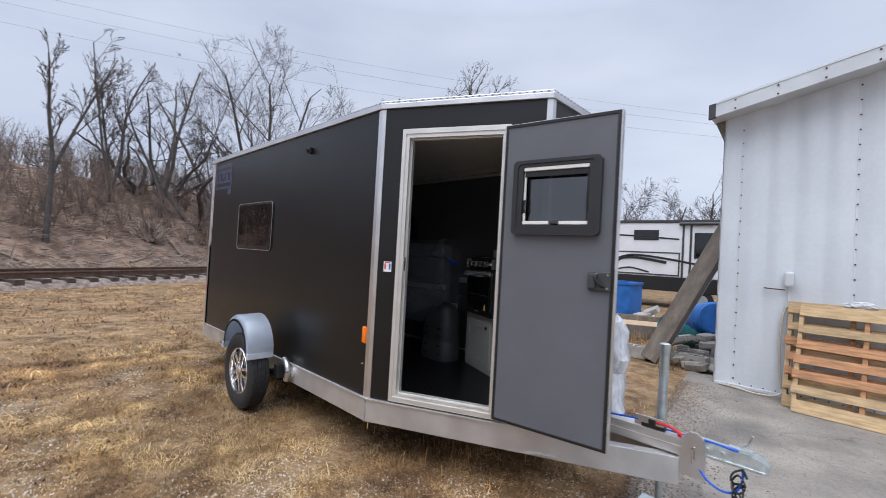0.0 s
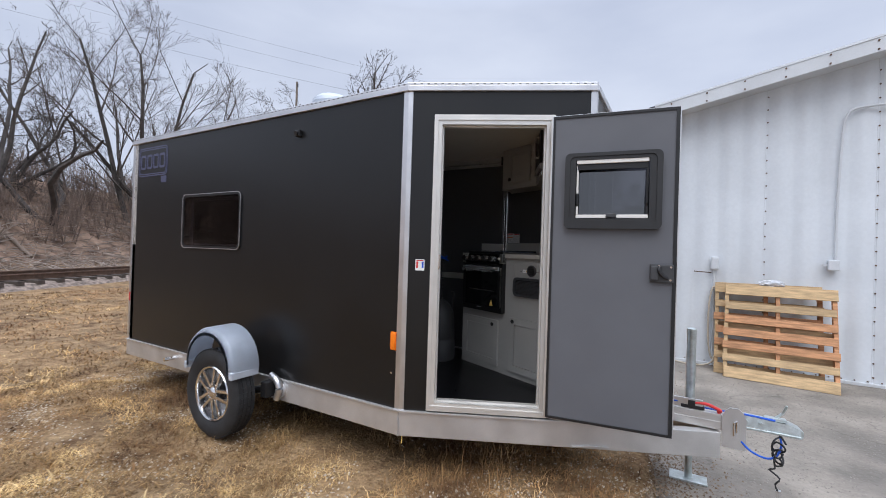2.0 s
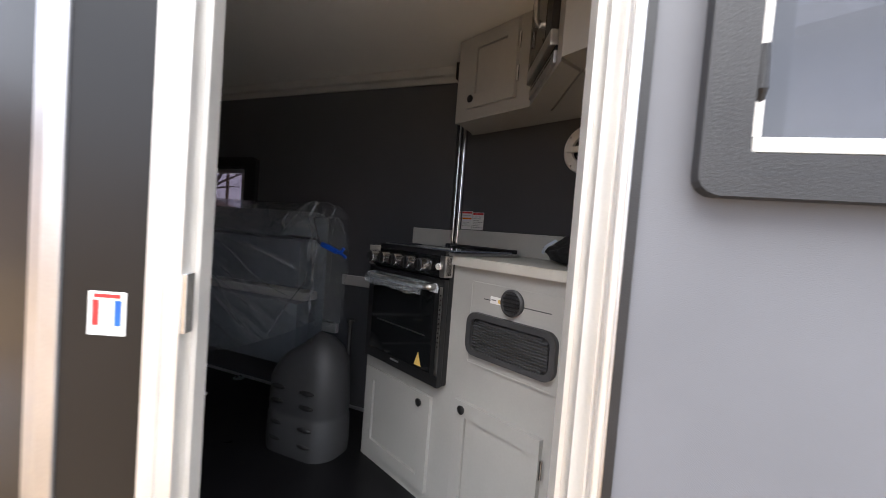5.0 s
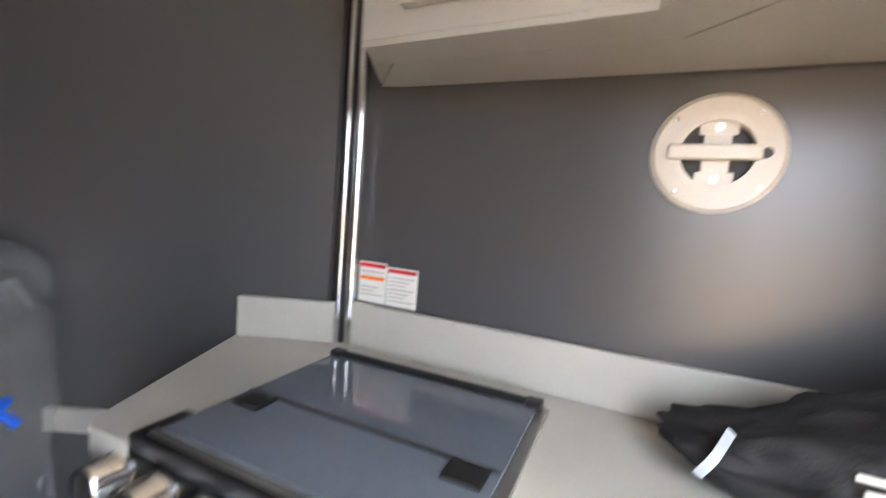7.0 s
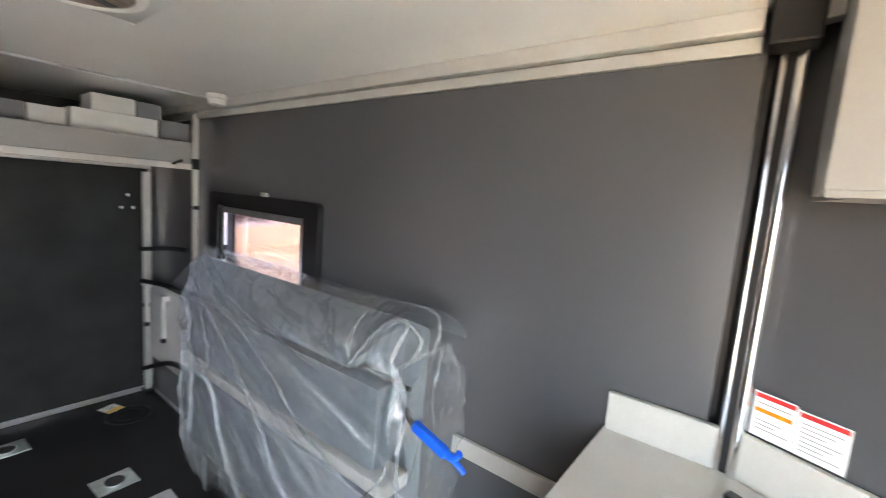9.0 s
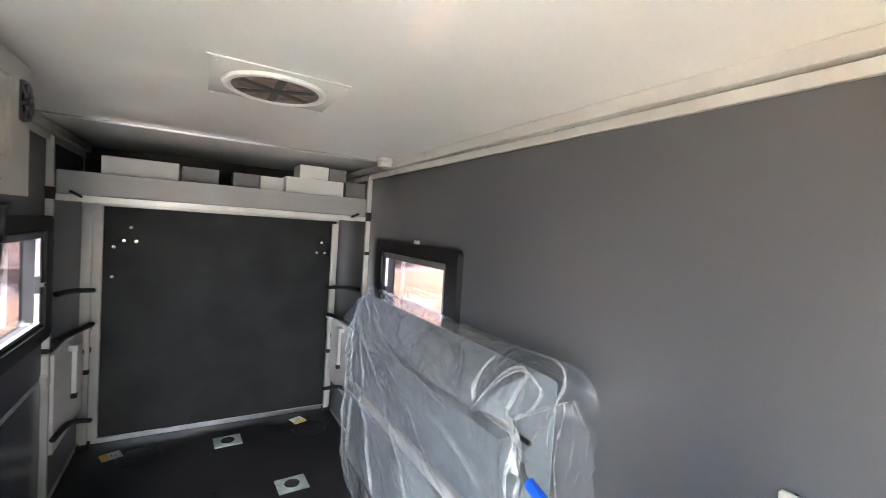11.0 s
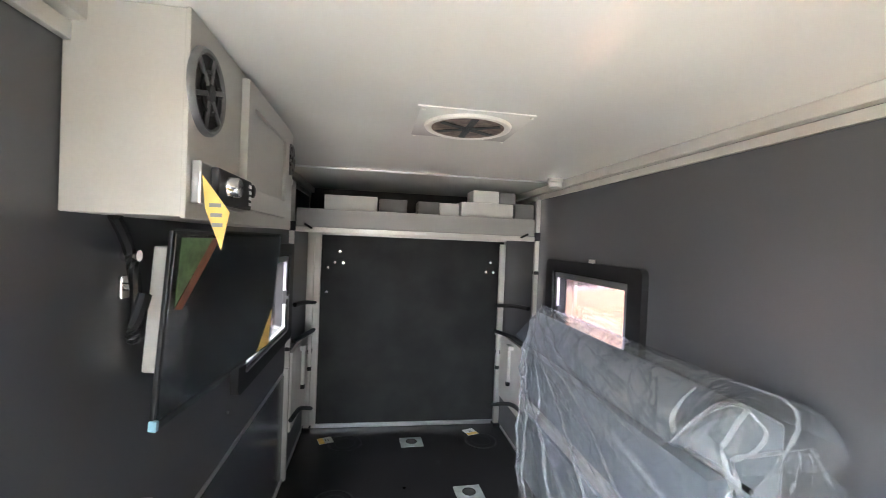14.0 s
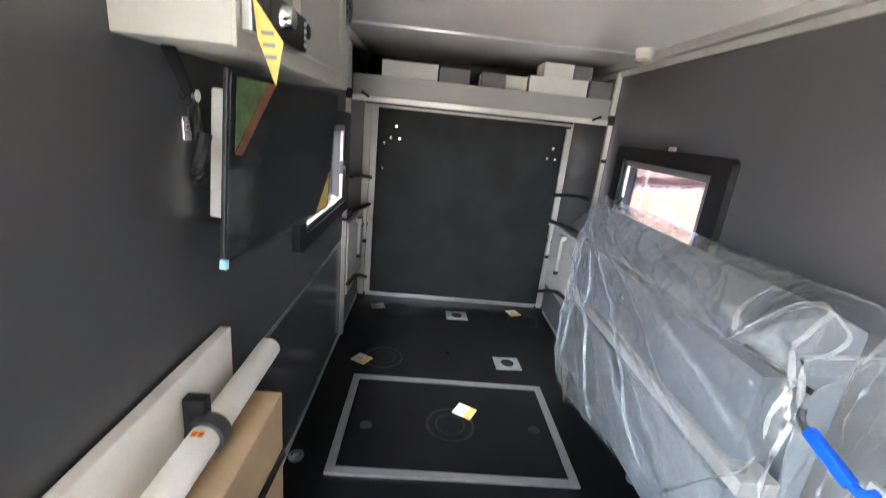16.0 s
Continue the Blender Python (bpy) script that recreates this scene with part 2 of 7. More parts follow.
FILM = clear_mat("clear_wrapping_film", (0.86, 0.9, 0.93), 0.16, haze=0.2, haze_color=(0.75, 0.82, 0.88), ior=1.5, boost=1.5, wrinkle=0.7)
WHITE_FILM = clear_mat("milky_plastic_bag", (0.8, 0.82, 0.85), 0.25, haze=0.6, haze_color=(0.82, 0.84, 0.88), wrinkle=0.8)


def crack_asphalt():
    """Long wandering cracks, laid over the asphalt's own mottling."""
    n, l = ASPHALT.node_tree.nodes, ASPHALT.node_tree.links
    b = n["Principled BSDF"]
    was = b.inputs["Base Color"].links[0].from_socket
    co, wob, add, vor, mr, mx = n.new("ShaderNodeTexCoord"), n.new("ShaderNodeTexNoise"), n.new("ShaderNodeMix"), n.new("ShaderNodeTexVoronoi"), n.new("ShaderNodeMapRange"), n.new("ShaderNodeMix")
    wob.inputs["Scale"].default_value, wob.inputs["Detail"].default_value = 1.6, 6.0
    add.data_type, add.blend_type = "RGBA", "ADD"
    add.inputs["Factor"].default_value = 0.9
    vor.feature = "DISTANCE_TO_EDGE"
    vor.inputs["Scale"].default_value = 0.55
    mr.inputs["From Min"].default_value, mr.inputs["From Max"].default_value = 0.0, 0.007
    mr.inputs["To Min"].default_value, mr.inputs["To Max"].default_value = 0.66, 1.0
    mx.data_type, mx.blend_type = "RGBA", "MULTIPLY"
    mx.inputs["Factor"].default_value = 1.0
    l.new(co.outputs["Object"], wob.inputs["Vector"])
    l.new(co.outputs["Object"], add.inputs["A"])
    l.new(wob.outputs["Color"], add.inputs["B"])
    l.new(add.outputs["Result"], vor.inputs["Vector"])
    l.new(vor.outputs["Distance"], mr.inputs["Value"])
    l.new(was, mx.inputs["A"])
    l.new(mr.outputs["Result"], mx.inputs["B"])
    l.new(mx.outputs["Result"], b.inputs["Base Color"])


crack_asphalt()


def streak_film():
    """Crumpled glossy sheet; milky streaks along the mesh's second UV axis paint pleat highlights."""
    m = clear_mat("pleated_clear_film", (0.95, 0.965, 0.98), 0.05, haze=0.2, haze_color=(0.86, 0.91, 0.94), boost=3.0, wrinkle=1.0)
    n, l = m.node_tree.nodes, m.node_tree.links
    uv, mp = n.new("ShaderNodeUVMap"), n.new("ShaderNodeMapping")
    mp.inputs["Scale"].default_value = (1.0, 0.07, 1.0)
    l.new(uv.outputs["UV"], mp.inputs["Vector"])
    for node in list(n):
        if node.bl_idname == "ShaderNodeTexNoise":
            l.new(mp.outputs["Vector"], node.inputs["Vector"])
            node.inputs["Scale"].default_value = 12.0 if node.inputs["Scale"].default_value < 10 else 9.0
            node.inputs["Distortion"].default_value = 0.5
        if node.bl_idname == "ShaderNodeMapRange":
            node.inputs["From Min"].default_value, node.inputs["From Max"].default_value = 0.51, 0.67
            node.inputs["To Min"].default_value, node.inputs["To Max"].default_value = 0.1, 0.5
    # painted haze: pale near the gathered corner, halved towards the free end
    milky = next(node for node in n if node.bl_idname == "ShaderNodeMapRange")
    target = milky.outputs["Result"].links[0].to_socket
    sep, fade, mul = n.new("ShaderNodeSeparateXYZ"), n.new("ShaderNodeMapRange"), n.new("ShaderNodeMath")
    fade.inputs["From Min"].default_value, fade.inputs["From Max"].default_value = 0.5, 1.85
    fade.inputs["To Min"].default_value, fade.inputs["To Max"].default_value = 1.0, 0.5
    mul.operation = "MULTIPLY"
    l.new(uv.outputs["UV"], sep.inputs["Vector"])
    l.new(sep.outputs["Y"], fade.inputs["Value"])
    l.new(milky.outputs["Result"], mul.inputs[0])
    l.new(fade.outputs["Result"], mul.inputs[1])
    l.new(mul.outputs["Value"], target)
    bump = next(node for node in n if node.bl_idname == "ShaderNodeBump")
    co, vor, add = n.new("ShaderNodeTexCoord"), n.new("ShaderNodeTexNoise"), n.new("ShaderNodeMath")
    vor.inputs["Scale"].default_value, vor.inputs["Detail"].default_value, vor.inputs["Distortion"].default_value = 11.0, 3.0, 1.2
    add.operation = "ADD"
    l.new(co.outputs["Object"], vor.inputs["Vector"])
    l.new(bump.inputs["Height"].links[0].from_socket, add.inputs[0])
    l.new(vor.outputs["Fac"], add.inputs[1])
    l.new(add.outputs["Value"], bump.inputs["Height"])
    bump.inputs["Distance"].default_value = 0.024
    return m


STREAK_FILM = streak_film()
# film of the gathered pleats, made milky to paint the glints on creases
GLINT_PLEAT_FILM = clear_mat("glint_pleat_film", (0.9, 0.93, 0.95), 0.06, haze=0.19, haze_color=(0.88, 0.92, 0.94), boost=5.0, wrinkle=0.8)
CLEAR_FILM = clear_mat("clear_end_film", (0.93, 0.95, 0.96), 0.07, haze=0.07, haze_color=(0.8, 0.84, 0.86), boost=2.5, wrinkle=1.0)


def ground_mat():
    m = bpy.data.materials.new("dry_grass_and_dirt")
    m.use_nodes = True
    n, l = m.node_tree.nodes, m.node_tree.links
    b = n["Principled BSDF"]
    b.inputs["Roughness"].default_value = 0.95
    b.inputs["Specular IOR Level"].default_value = 0.2
    co = n.new("ShaderNodeTexCoord")
    cols = [((0.075, 0.042, 0.025), (0.34, 0.215, 0.11), 0.9), ((0.07, 0.04, 0.024), (0.46, 0.35, 0.22), 4.0), ((0.55, 0.5, 0.42), (1.3, 1.25, 1.15), 42.0)]
    last = None
    for lo, hi, sc in cols:
        t, r = n.new("ShaderNodeTexNoise"), n.new("ShaderNodeValToRGB")
        t.inputs["Scale"].default_value, t.inputs["Detail"].default_value, t.inputs["Roughness"].default_value = sc, 8.0, 0.65
        r.color_ramp.elements[0].position, r.color_ramp.elements[0].color = 0.36, (*lo, 1)
        r.color_ramp.elements[1].position, r.color_ramp.elements[1].color = 0.64, (*hi, 1)
        l.new(co.outputs["Object"], t.inputs["Vector"])
        l.new(t.outputs["Fac"], r.inputs["Fac"])
        if last is None:
            last = r.outputs["Color"]
        else:
            mx = n.new("ShaderNodeMix")
            mx.data_type = "RGBA"
            mx.blend_type = "MULTIPLY" if sc > 40 else "MIX"
            mx.inputs["Factor"].default_value = 0.75 if sc > 40 else 0.5
            l.new(last, mx.inputs["A"])
            l.new(r.outputs["Color"], mx.inputs["B"])
            last = mx.outputs["Result"]
    # leaf litter on the bank, told apart by its height above the yard
    sep, mr, lit, lr, mx = n.new("ShaderNodeSeparateXYZ"), n.new("ShaderNodeMapRange"), n.new("ShaderNodeTexNoise"), n.new("ShaderNodeValToRGB"), n.new("ShaderNodeMix")
    l.new(co.outputs["Object"], sep.inputs["Vector"])
    mr.inputs["From Min"].default_value, mr.inputs["From Max"].default_value = 0.06, 0.5
    l.new(sep.outputs["Z"], mr.inputs["Value"])
    lit.inputs["Scale"].default_value, lit.inputs["Detail"].default_value = 1.4, 9.0
    lr.color_ramp.elements[0].position, lr.color_ramp.elements[0].color = 0.35, (0.1, 0.064, 0.046, 1)
    lr.color_ramp.elements[1].position, lr.color_ramp.elements[1].color = 0.68, (0.34, 0.235, 0.17, 1)
    l.new(co.outputs["Object"], lit.inputs["Vector"])
    l.new(lit.outputs["Fac"], lr.inputs["Fac"])
    mx.data_type = "RGBA"
    l.new(mr.outputs["Result"], mx.inputs["Factor"])
    l.new(last, mx.inputs["A"])
    l.new(lr.outputs["Color"], mx.inputs["B"])
    l.new(mx.outputs["Result"], b.inputs["Base Color"])
    t, bp = n.new("ShaderNodeTexNoise"), n.new("ShaderNodeBump")
    t.inputs["Scale"].default_value, t.inputs["Detail"].default_value = 30.0, 8.0
    bp.inputs["Strength"].default_value, bp.inputs["Distance"].default_value = 0.9, 0.03
    l.new(co.outputs["Object"], t.inputs["Vector"])
    l.new(t.outputs["Fac"], bp.inputs["Height"])
    l.new(bp.outputs["Normal"], b.inputs["Normal"])
    return m


def vary_islands(m, colours):
    """Gives each blade or chip of a joined mesh one of several colours."""
    n, l = m.node_tree.nodes, m.node_tree.links
    geo, ramp, mx = n.new("ShaderNodeNewGeometry"), n.new("ShaderNodeValToRGB"), n.new("ShaderNodeMix")
    el = ramp.color_ramp.elements
    while len(el) < len(colours):
        el.new(0.5)
    for k, c in enumerate(colours):
        el[k].position, el[k].color = k / (len(colours) - 1), (*c, 1)
    b = n["Principled BSDF"]
    mx.data_type, mx.blend_type = "RGBA", "MIX"
    mx.inputs["Factor"].default_value = 0.65
    l.new(geo.outputs["Random Per Island"], ramp.inputs["Fac"])
    l.new(b.inputs["Base Color"].links[0].from_socket, mx.inputs["A"])
    l.new(ramp.outputs["Color"], mx.inputs["B"])
    l.new(mx.outputs["Result"], b.inputs["Base Color"])


vary_islands(STRAW, [(0.16, 0.085, 0.045), (0.48, 0.34, 0.18), (0.11, 0.08, 0.052), (0.72, 0.6, 0.42), (0.3, 0.17, 0.085), (0.55, 0.43, 0.27), (0.09, 0.06, 0.04)])
BRUSH = mat("brown_brush", (0.17, 0.125, 0.1), 0.95, var=0.3, scale=2, bump=0.0)
DIRT = mat("dirt_crumbs", (0.14, 0.09, 0.055), 0.95, var=0.25, scale=9, bump=0.3)
vary_islands(DIRT, [(0.09, 0.055, 0.033), (0.2, 0.14, 0.09), (0.3, 0.25, 0.19), (0.13, 0.085, 0.05)])


def patchy(m, scale, lo, hi):
    """Broad patches of different tone over a surface, like trodden and untrodden turf."""
    n, l = m.node_tree.nodes, m.node_tree.links
    b = n["Principled BSDF"]
    was = b.inputs["Base Color"].links[0].from_socket
    co, no, r, mx = n.new("ShaderNodeNewGeometry"), n.new("ShaderNodeTexNoise"), n.new("ShaderNodeValToRGB"), n.new("ShaderNodeMix")
    no.inputs["Scale"].default_value, no.inputs["Detail"].default_value = scale, 5.0
    r.color_ramp.elements[0].position, r.color_ramp.elements[0].color = 0.38, (*lo, 1)
    r.color_ramp.elements[1].position, r.color_ramp.elements[1].color = 0.62, (*hi, 1)
    mx.data_type, mx.blend_type = "RGBA", "MULTIPLY"
    mx.inputs["Factor"].default_value = 1.0
    l.new(co.outputs["Position"], no.inputs["Vector"])
    l.new(no.outputs["Fac"], r.inputs["Fac"])
    l.new(was, mx.inputs["A"])
    l.new(r.outputs["Color"], mx.inputs["B"])
    l.new(mx.outputs["Result"], b.inputs["Base Color"])


patchy(STRAW, 1.1, (0.5, 0.42, 0.36), (1.3, 1.28, 1.2))
patchy(STRAW, 0.28, (0.95, 0.8, 0.68), (1.05, 1.03, 0.9))
patchy(STRAW, 3.6, (0.55, 0.47, 0.4), (1.25, 1.24, 1.2))
GRIT = mat("asphalt_grit", (0.2, 0.185, 0.165), 0.95, var=0.25, scale=9, bump=0.3)
vary_islands(GRIT, [(0.14, 0.13, 0.115), (0.34, 0.31, 0.27), (0.2, 0.18, 0.16)])
vary_islands(CHIPS, [(0.3, 0.24, 0.17), (0.62, 0.54, 0.43), (0.42, 0.35, 0.26), (0.2, 0.14, 0.09)])
vary_islands(STICKS, [(0.12, 0.085, 0.065), (0.46, 0.39, 0.33), (0.19, 0.135, 0.1), (0.33, 0.265, 0.215), (0.1, 0.07, 0.055)])
GROUND = ground_mat()


# ---- builders ----
def thing(name, m=None, label="", category="", group="", kind=""):
    ob = new(name)
    ob.empty_display_size = 0.1
    ob.matrix_world = m if m is not None else Matrix()
    return tagged(ob, label, category, group, kind)


def part(name, bm, material, parent=None, label="", smooth=False):
    me = bpy.data.meshes.new(name)
    bmesh.ops.recalc_face_normals(bm, faces=bm.faces)
    bm.to_mesh(me)
    bm.free()
    me.materials.append(material)
    if smooth:
        me.polygons.foreach_set("use_smooth", [True] * len(me.polygons))
        me.set_sharp_from_angle(angle=radians(38))
    ob = new(name, me)
    if parent is not None:
        ob.parent = parent
    return tagged(ob, label)


def solo(name, bm, material, label, category, m=None, group="", kind="", smooth=False):
    ob = part(name, bm, material, smooth=smooth)
    if m is not None:
        ob.matrix_world = m
    return tagged(ob, label, category, group, kind)


def box(bm, x0, x1, y0, y1, z0, z1, bev=0.0, m=None):
    g = bmesh.ops.create_cube(bm, size=1.0)["verts"]
    bmesh.ops.transform(bm, matrix=Matrix.LocRotScale(((x0 + x1) / 2, (y0 + y1) / 2, (z0 + z1) / 2), None, (abs(x1 - x0), abs(y1 - y0), abs(z1 - z0))), verts=g)
    if bev:
        r = bmesh.ops.bevel(bm, geom=list({e for v in g for e in v.link_edges}), offset=bev, segments=2, affect="EDGES", profile=0.6)
        g = [v for v in r["verts"] if v.is_valid] + [v for v in g if v.is_valid]
    if m is not None:
        bmesh.ops.transform(bm, matrix=m, verts=list(set(g)))
    return bm


def bx(*a, **k):
    return box(bmesh.new(), *a, **k)


def cyl(bm, p0, p1, r0, r1=None, seg=16):
    p0, p1 = Vector(p0), Vector(p1)
    q = (p1 - p0).to_track_quat("Z", "Y").to_matrix().to_4x4()
    bmesh.ops.create_cone(bm, cap_ends=True, segments=seg, radius1=r0, radius2=r0 if r1 is None else r1, depth=(p1 - p0).length, matrix=Matrix.Translation((p0 + p1) / 2) @ q)
    return bm


def tube(bm, pts, r, seg=8):
    pts = [Vector(p) for p in pts]
    rings = []
    for i, p in enumerate(pts):
        d = (pts[min(i + 1, len(pts) - 1)] - pts[max(i - 1, 0)]).normalized()
        q = d.to_track_quat("Z", "Y").to_matrix()
        rings.append([bm.verts.new(p + q @ Vector((r * math.cos(2 * math.pi * k / seg), r * math.sin(2 * math.pi * k / seg), 0))) for k in range(seg)])
    for a, b in zip(rings, rings[1:]):
        for k in range(seg):
            bm.faces.new((a[k], a[(k + 1) % seg], b[(k + 1) % seg], b[k]))
    bm.faces.new(rings[0][::-1])
    bm.faces.new(rings[-1])
    return bm


def spline(pts, n=6):
    """Points of a smooth curve through pts."""
    pts = [Vector(p) for p in pts]
    out = []
    for i in range(len(pts) - 1):
        a, b, c, d = pts[max(i - 1, 0)], pts[i], pts[i + 1], pts[min(i + 2, len(pts) - 1)]
        for k in range(n):
            t = k / n
            out.append(0.5 * ((2 * b) + (c - a) * t + (2 * a - 5 * b + 4 * c - d) * t * t + (3 * b - a - 3 * c + d) * t ** 3))
    return out + [pts[-1]]


def prism(bm, poly, z0, z1):
    lo, hi = [bm.verts.new((x, y, z0)) for x, y in poly], [bm.verts.new((x, y, z1)) for x, y in poly]
    k = len(poly)
    for i in range(k):
        bm.faces.new((lo[i], lo[(i + 1) % k], hi[(i + 1) % k], hi[i]))
    bm.faces.new(lo[::-1])
    bm.faces.new(hi)
    return bm


def rrect(w, h, r, cx=0.0, cy=0.0, n=5):
    out = []
    for sx, sy, a0 in ((1, 1, 0), (-1, 1, 90), (-1, -1, 180), (1, -1, 270)):
        for k in range(n + 1):
            a = radians(a0 + 90 * k / n)
            out.append((cx + sx * (w / 2 - r) + r * math.cos(a), cy + sy * (h / 2 - r) + r * math.sin(a)))
    return out


def ring(bm, outer, inner, z0, z1):
    """A flat frame between two loops with equal numbers of points."""
    k = len(outer)
    v = [[bm.verts.new((x, y, z)) for x, y in loop] for loop in (outer, inner) for z in (z0, z1)]
    for i in range(k):
        j = (i + 1) % k
        for a, b in ((0, 1), (1, 3), (3, 2), (2, 0)):
            bm.faces.new((v[a][i], v[a][j], v[b][j], v[b][i]))
    return bm


def lathe(bm, prof, seg=24, m=None):
    rings = [[bm.verts.new((r * math.cos(2 * math.pi * k / seg), r * math.sin(2 * math.pi * k / seg), z)) for k in range(seg)] for r, z in prof]
    for a, b in zip(rings, rings[1:]):
        for k in range(seg):
            bm.faces.new((a[k], a[(k + 1) % seg], b[(k + 1) % seg], b[k]))
    if prof[-1][0] < 0.01:
        bm.faces.new(rings[-1])
    if m is not None:
        bmesh.ops.transform(bm, matrix=m, verts=[v for r in rings for v in r])
    return bm


def slab(x0, x1, y0, y1, z0, z1, holes=()):
    """A slab in x and y, z0 to z1 thick, with rectangular holes through it."""
    bm = bmesh.new()
    xs = sorted({x0, x1, *(h[0] for h in holes), *(h[1] for h in holes)})
    ys = sorted({y0, y1, *(h[2] for h in holes), *(h[3] for h in holes)})
    full = {(i, j): not any(h[0] <= (xs[i] + xs[i + 1]) / 2 <= h[1] and h[2] <= (ys[j] + ys[j + 1]) / 2 <= h[3] for h in holes) for i in range(len(xs) - 1) for j in range(len(ys) - 1)}
    quad = lambda *p: bm.faces.new([bm.verts.new(q) for q in p])
    for (i, j), on in full.items():
        if not on:
            continue
        a, b, c, d = xs[i], xs[i + 1], ys[j], ys[j + 1]
        for z in (z0, z1):
            quad((a, c, z), (b, c, z), (b, d, z), (a, d, z))
        for di, dj, p, q in ((-1, 0, (a, c), (a, d)), (1, 0, (b, c), (b, d)), (0, -1, (a, c), (b, c)), (0, 1, (a, d), (b, d))):
            if not full.get((i + di, j + dj), False):
                quad((*p, z0), (*q, z0), (*q, z1), (*p, z1))
    bmesh.ops.remove_doubles(bm, verts=bm.verts, dist=1e-5)
    return bm


def mesh_stuff(name, verts, faces, material, label, category):
    me = bpy.data.meshes.new(name)
    me.from_pydata(verts, [], faces)
    me.materials.append(material)
    return tagged(new(name, me), label, category, kind="stuff")


def wall_pose(x, y, z, deg):
    """Local x runs along the wall, local y up, local z out of its face."""
    return pose(x, y, z, 90, 0, deg)


# ---- ground ----
T0, TD, TN = (-15.5, 0.2), (-0.447, 0.894), (-0.894, -0.447)


def sstep(a, b, v):
    t = min(1.0, max(0.0, (v - a) / (b - a)))
    return t * t * (3 - 2 * t)


def ground_z(x, y):
    e = (x - T0[0]) * TN[0] + (y - T0[1]) * TN[1]
    a = (x - T0[0]) * TD[0] + (y - T0[1]) * TD[1]
    bank = 5.2 * sstep(3.2, 15.0, e) * (1 - 0.75 * sstep(35, 70, a))
    far = min(1.0, max(0.0, (math.hypot(x + 1.5, y - 2.5) - 5) / 15))
    rough = 0.012 * noise.noise((x * 0.9, y * 0.9, 0)) + far * 0.06 * noise.noise((x * 0.3, y * 0.3, 4))
    return bank + rough - 0.012 + sstep(2, 8, e) * 0.35 * noise.noise((x * 0.35, y * 0.35, 9))


def pave_edge(y):
    return -0.6 - 0.14 * (y - 3.0) + 0.09 * noise.noise((y * 1.1, 3, 0)) + 0.05 * noise.noise((y * 4, 8, 0))


def axis_steps(lo, hi, near_lo, near_hi, step):
    v, out = near_lo, []
    while v < near_hi:
        out.append(v)
        v += step
    for sign, start, end in ((1, near_hi, hi), (-1, near_lo - step, lo)):
        v, s = start, step
        while sign * (end - v) > 0:
            out.append(v)
            s *= 1.16
            v += sign * s
        out.append(end)
    return sorted(set(out))


gx, gy = axis_steps(-900, 700, -42, 6, 0.6), axis_steps(-700, 900, -12, 30, 0.6)
g_v = [(x, y, ground_z(x, y)) for y in gy for x in gx]
g_f = [(j * len(gx) + i, j * len(gx) + i + 1, (j + 1) * len(gx) + i + 1, (j + 1) * len(gx) + i) for j in range(len(gy) - 1) for i in range(len(gx) - 1)]
g_me = bpy.data.meshes.new("ground")
g_me.from_pydata(g_v, [], g_f)
g_me.materials.append(GROUND)
g_me.polygons.foreach_set("use_smooth", [True] * len(g_f))
tagged(new("ground", g_me), "dry straw-coloured winter grass and bare dirt rising to a bank", "ground", kind="structure")

bm = bmesh.new()
py = [-14 + 0.35 * i for i in range(110)]
cols = [[bm.verts.new((pave_edge(y) + (22 - pave_edge(y)) * k / 6 if k else pave_edge(y), y, 0.014 if k else -0.03)) for k in range(7)] for y in py]
for a, b in zip(cols, cols[1:]):
    for k in range(6):
        bm.faces.new((a[k], a[k + 1], b[k + 1], b[k]))
inset = [(pave_edge(y) + 0.12, y) for y in py]
for c, (x, y) in zip(cols, inset):
    c[1].co.x = x
solo("pavement", bm, ASPHALT, "worn grey asphalt yard with gravel at its broken edge", "pavement", kind="structure")

# ---- trailer: shell, chassis, wheels ----
XR, XC, XF, YL, YR, YF0, YF1 = -5.545, -1.965, -0.885, 2.0, 3.785, 2.503, 3.282
Z_FLOOR, Z_CEIL, Z_ROOF = 0.46, 2.452, 2.53
VA = math.degrees(math.atan2(YF0 - YL, XF - XC))
VL = math.hypot(YF0 - YL, XF - XC)
OUTER = [(XR, YL), (XC, YL), (XF, YF0), (XF, YF1), (XC, YR), (XR, YR)]
W_LEFT, W_RIGHT = wall_pose(XR, YL, 0, 0), wall_pose(XC, YR, 0, 180)
W_DOOR, W_NOSE, W_GALLEY, W_REAR = wall_pose(XC, YL, 0, VA), wall_pose(XF, YF0, 0, 90), wall_pose(XF, YF1, 0, 180 - VA), wall_pose(XR, YR, 0, 270)
WIN_L = (XR + 5.545 + 1.005, 1.865, 1.46, 1.935)
WIN_R = (1.545, 2.335, 1.44, 1.905)
DOOR_H = (0.185, 0.93, 0.462, 2.36)

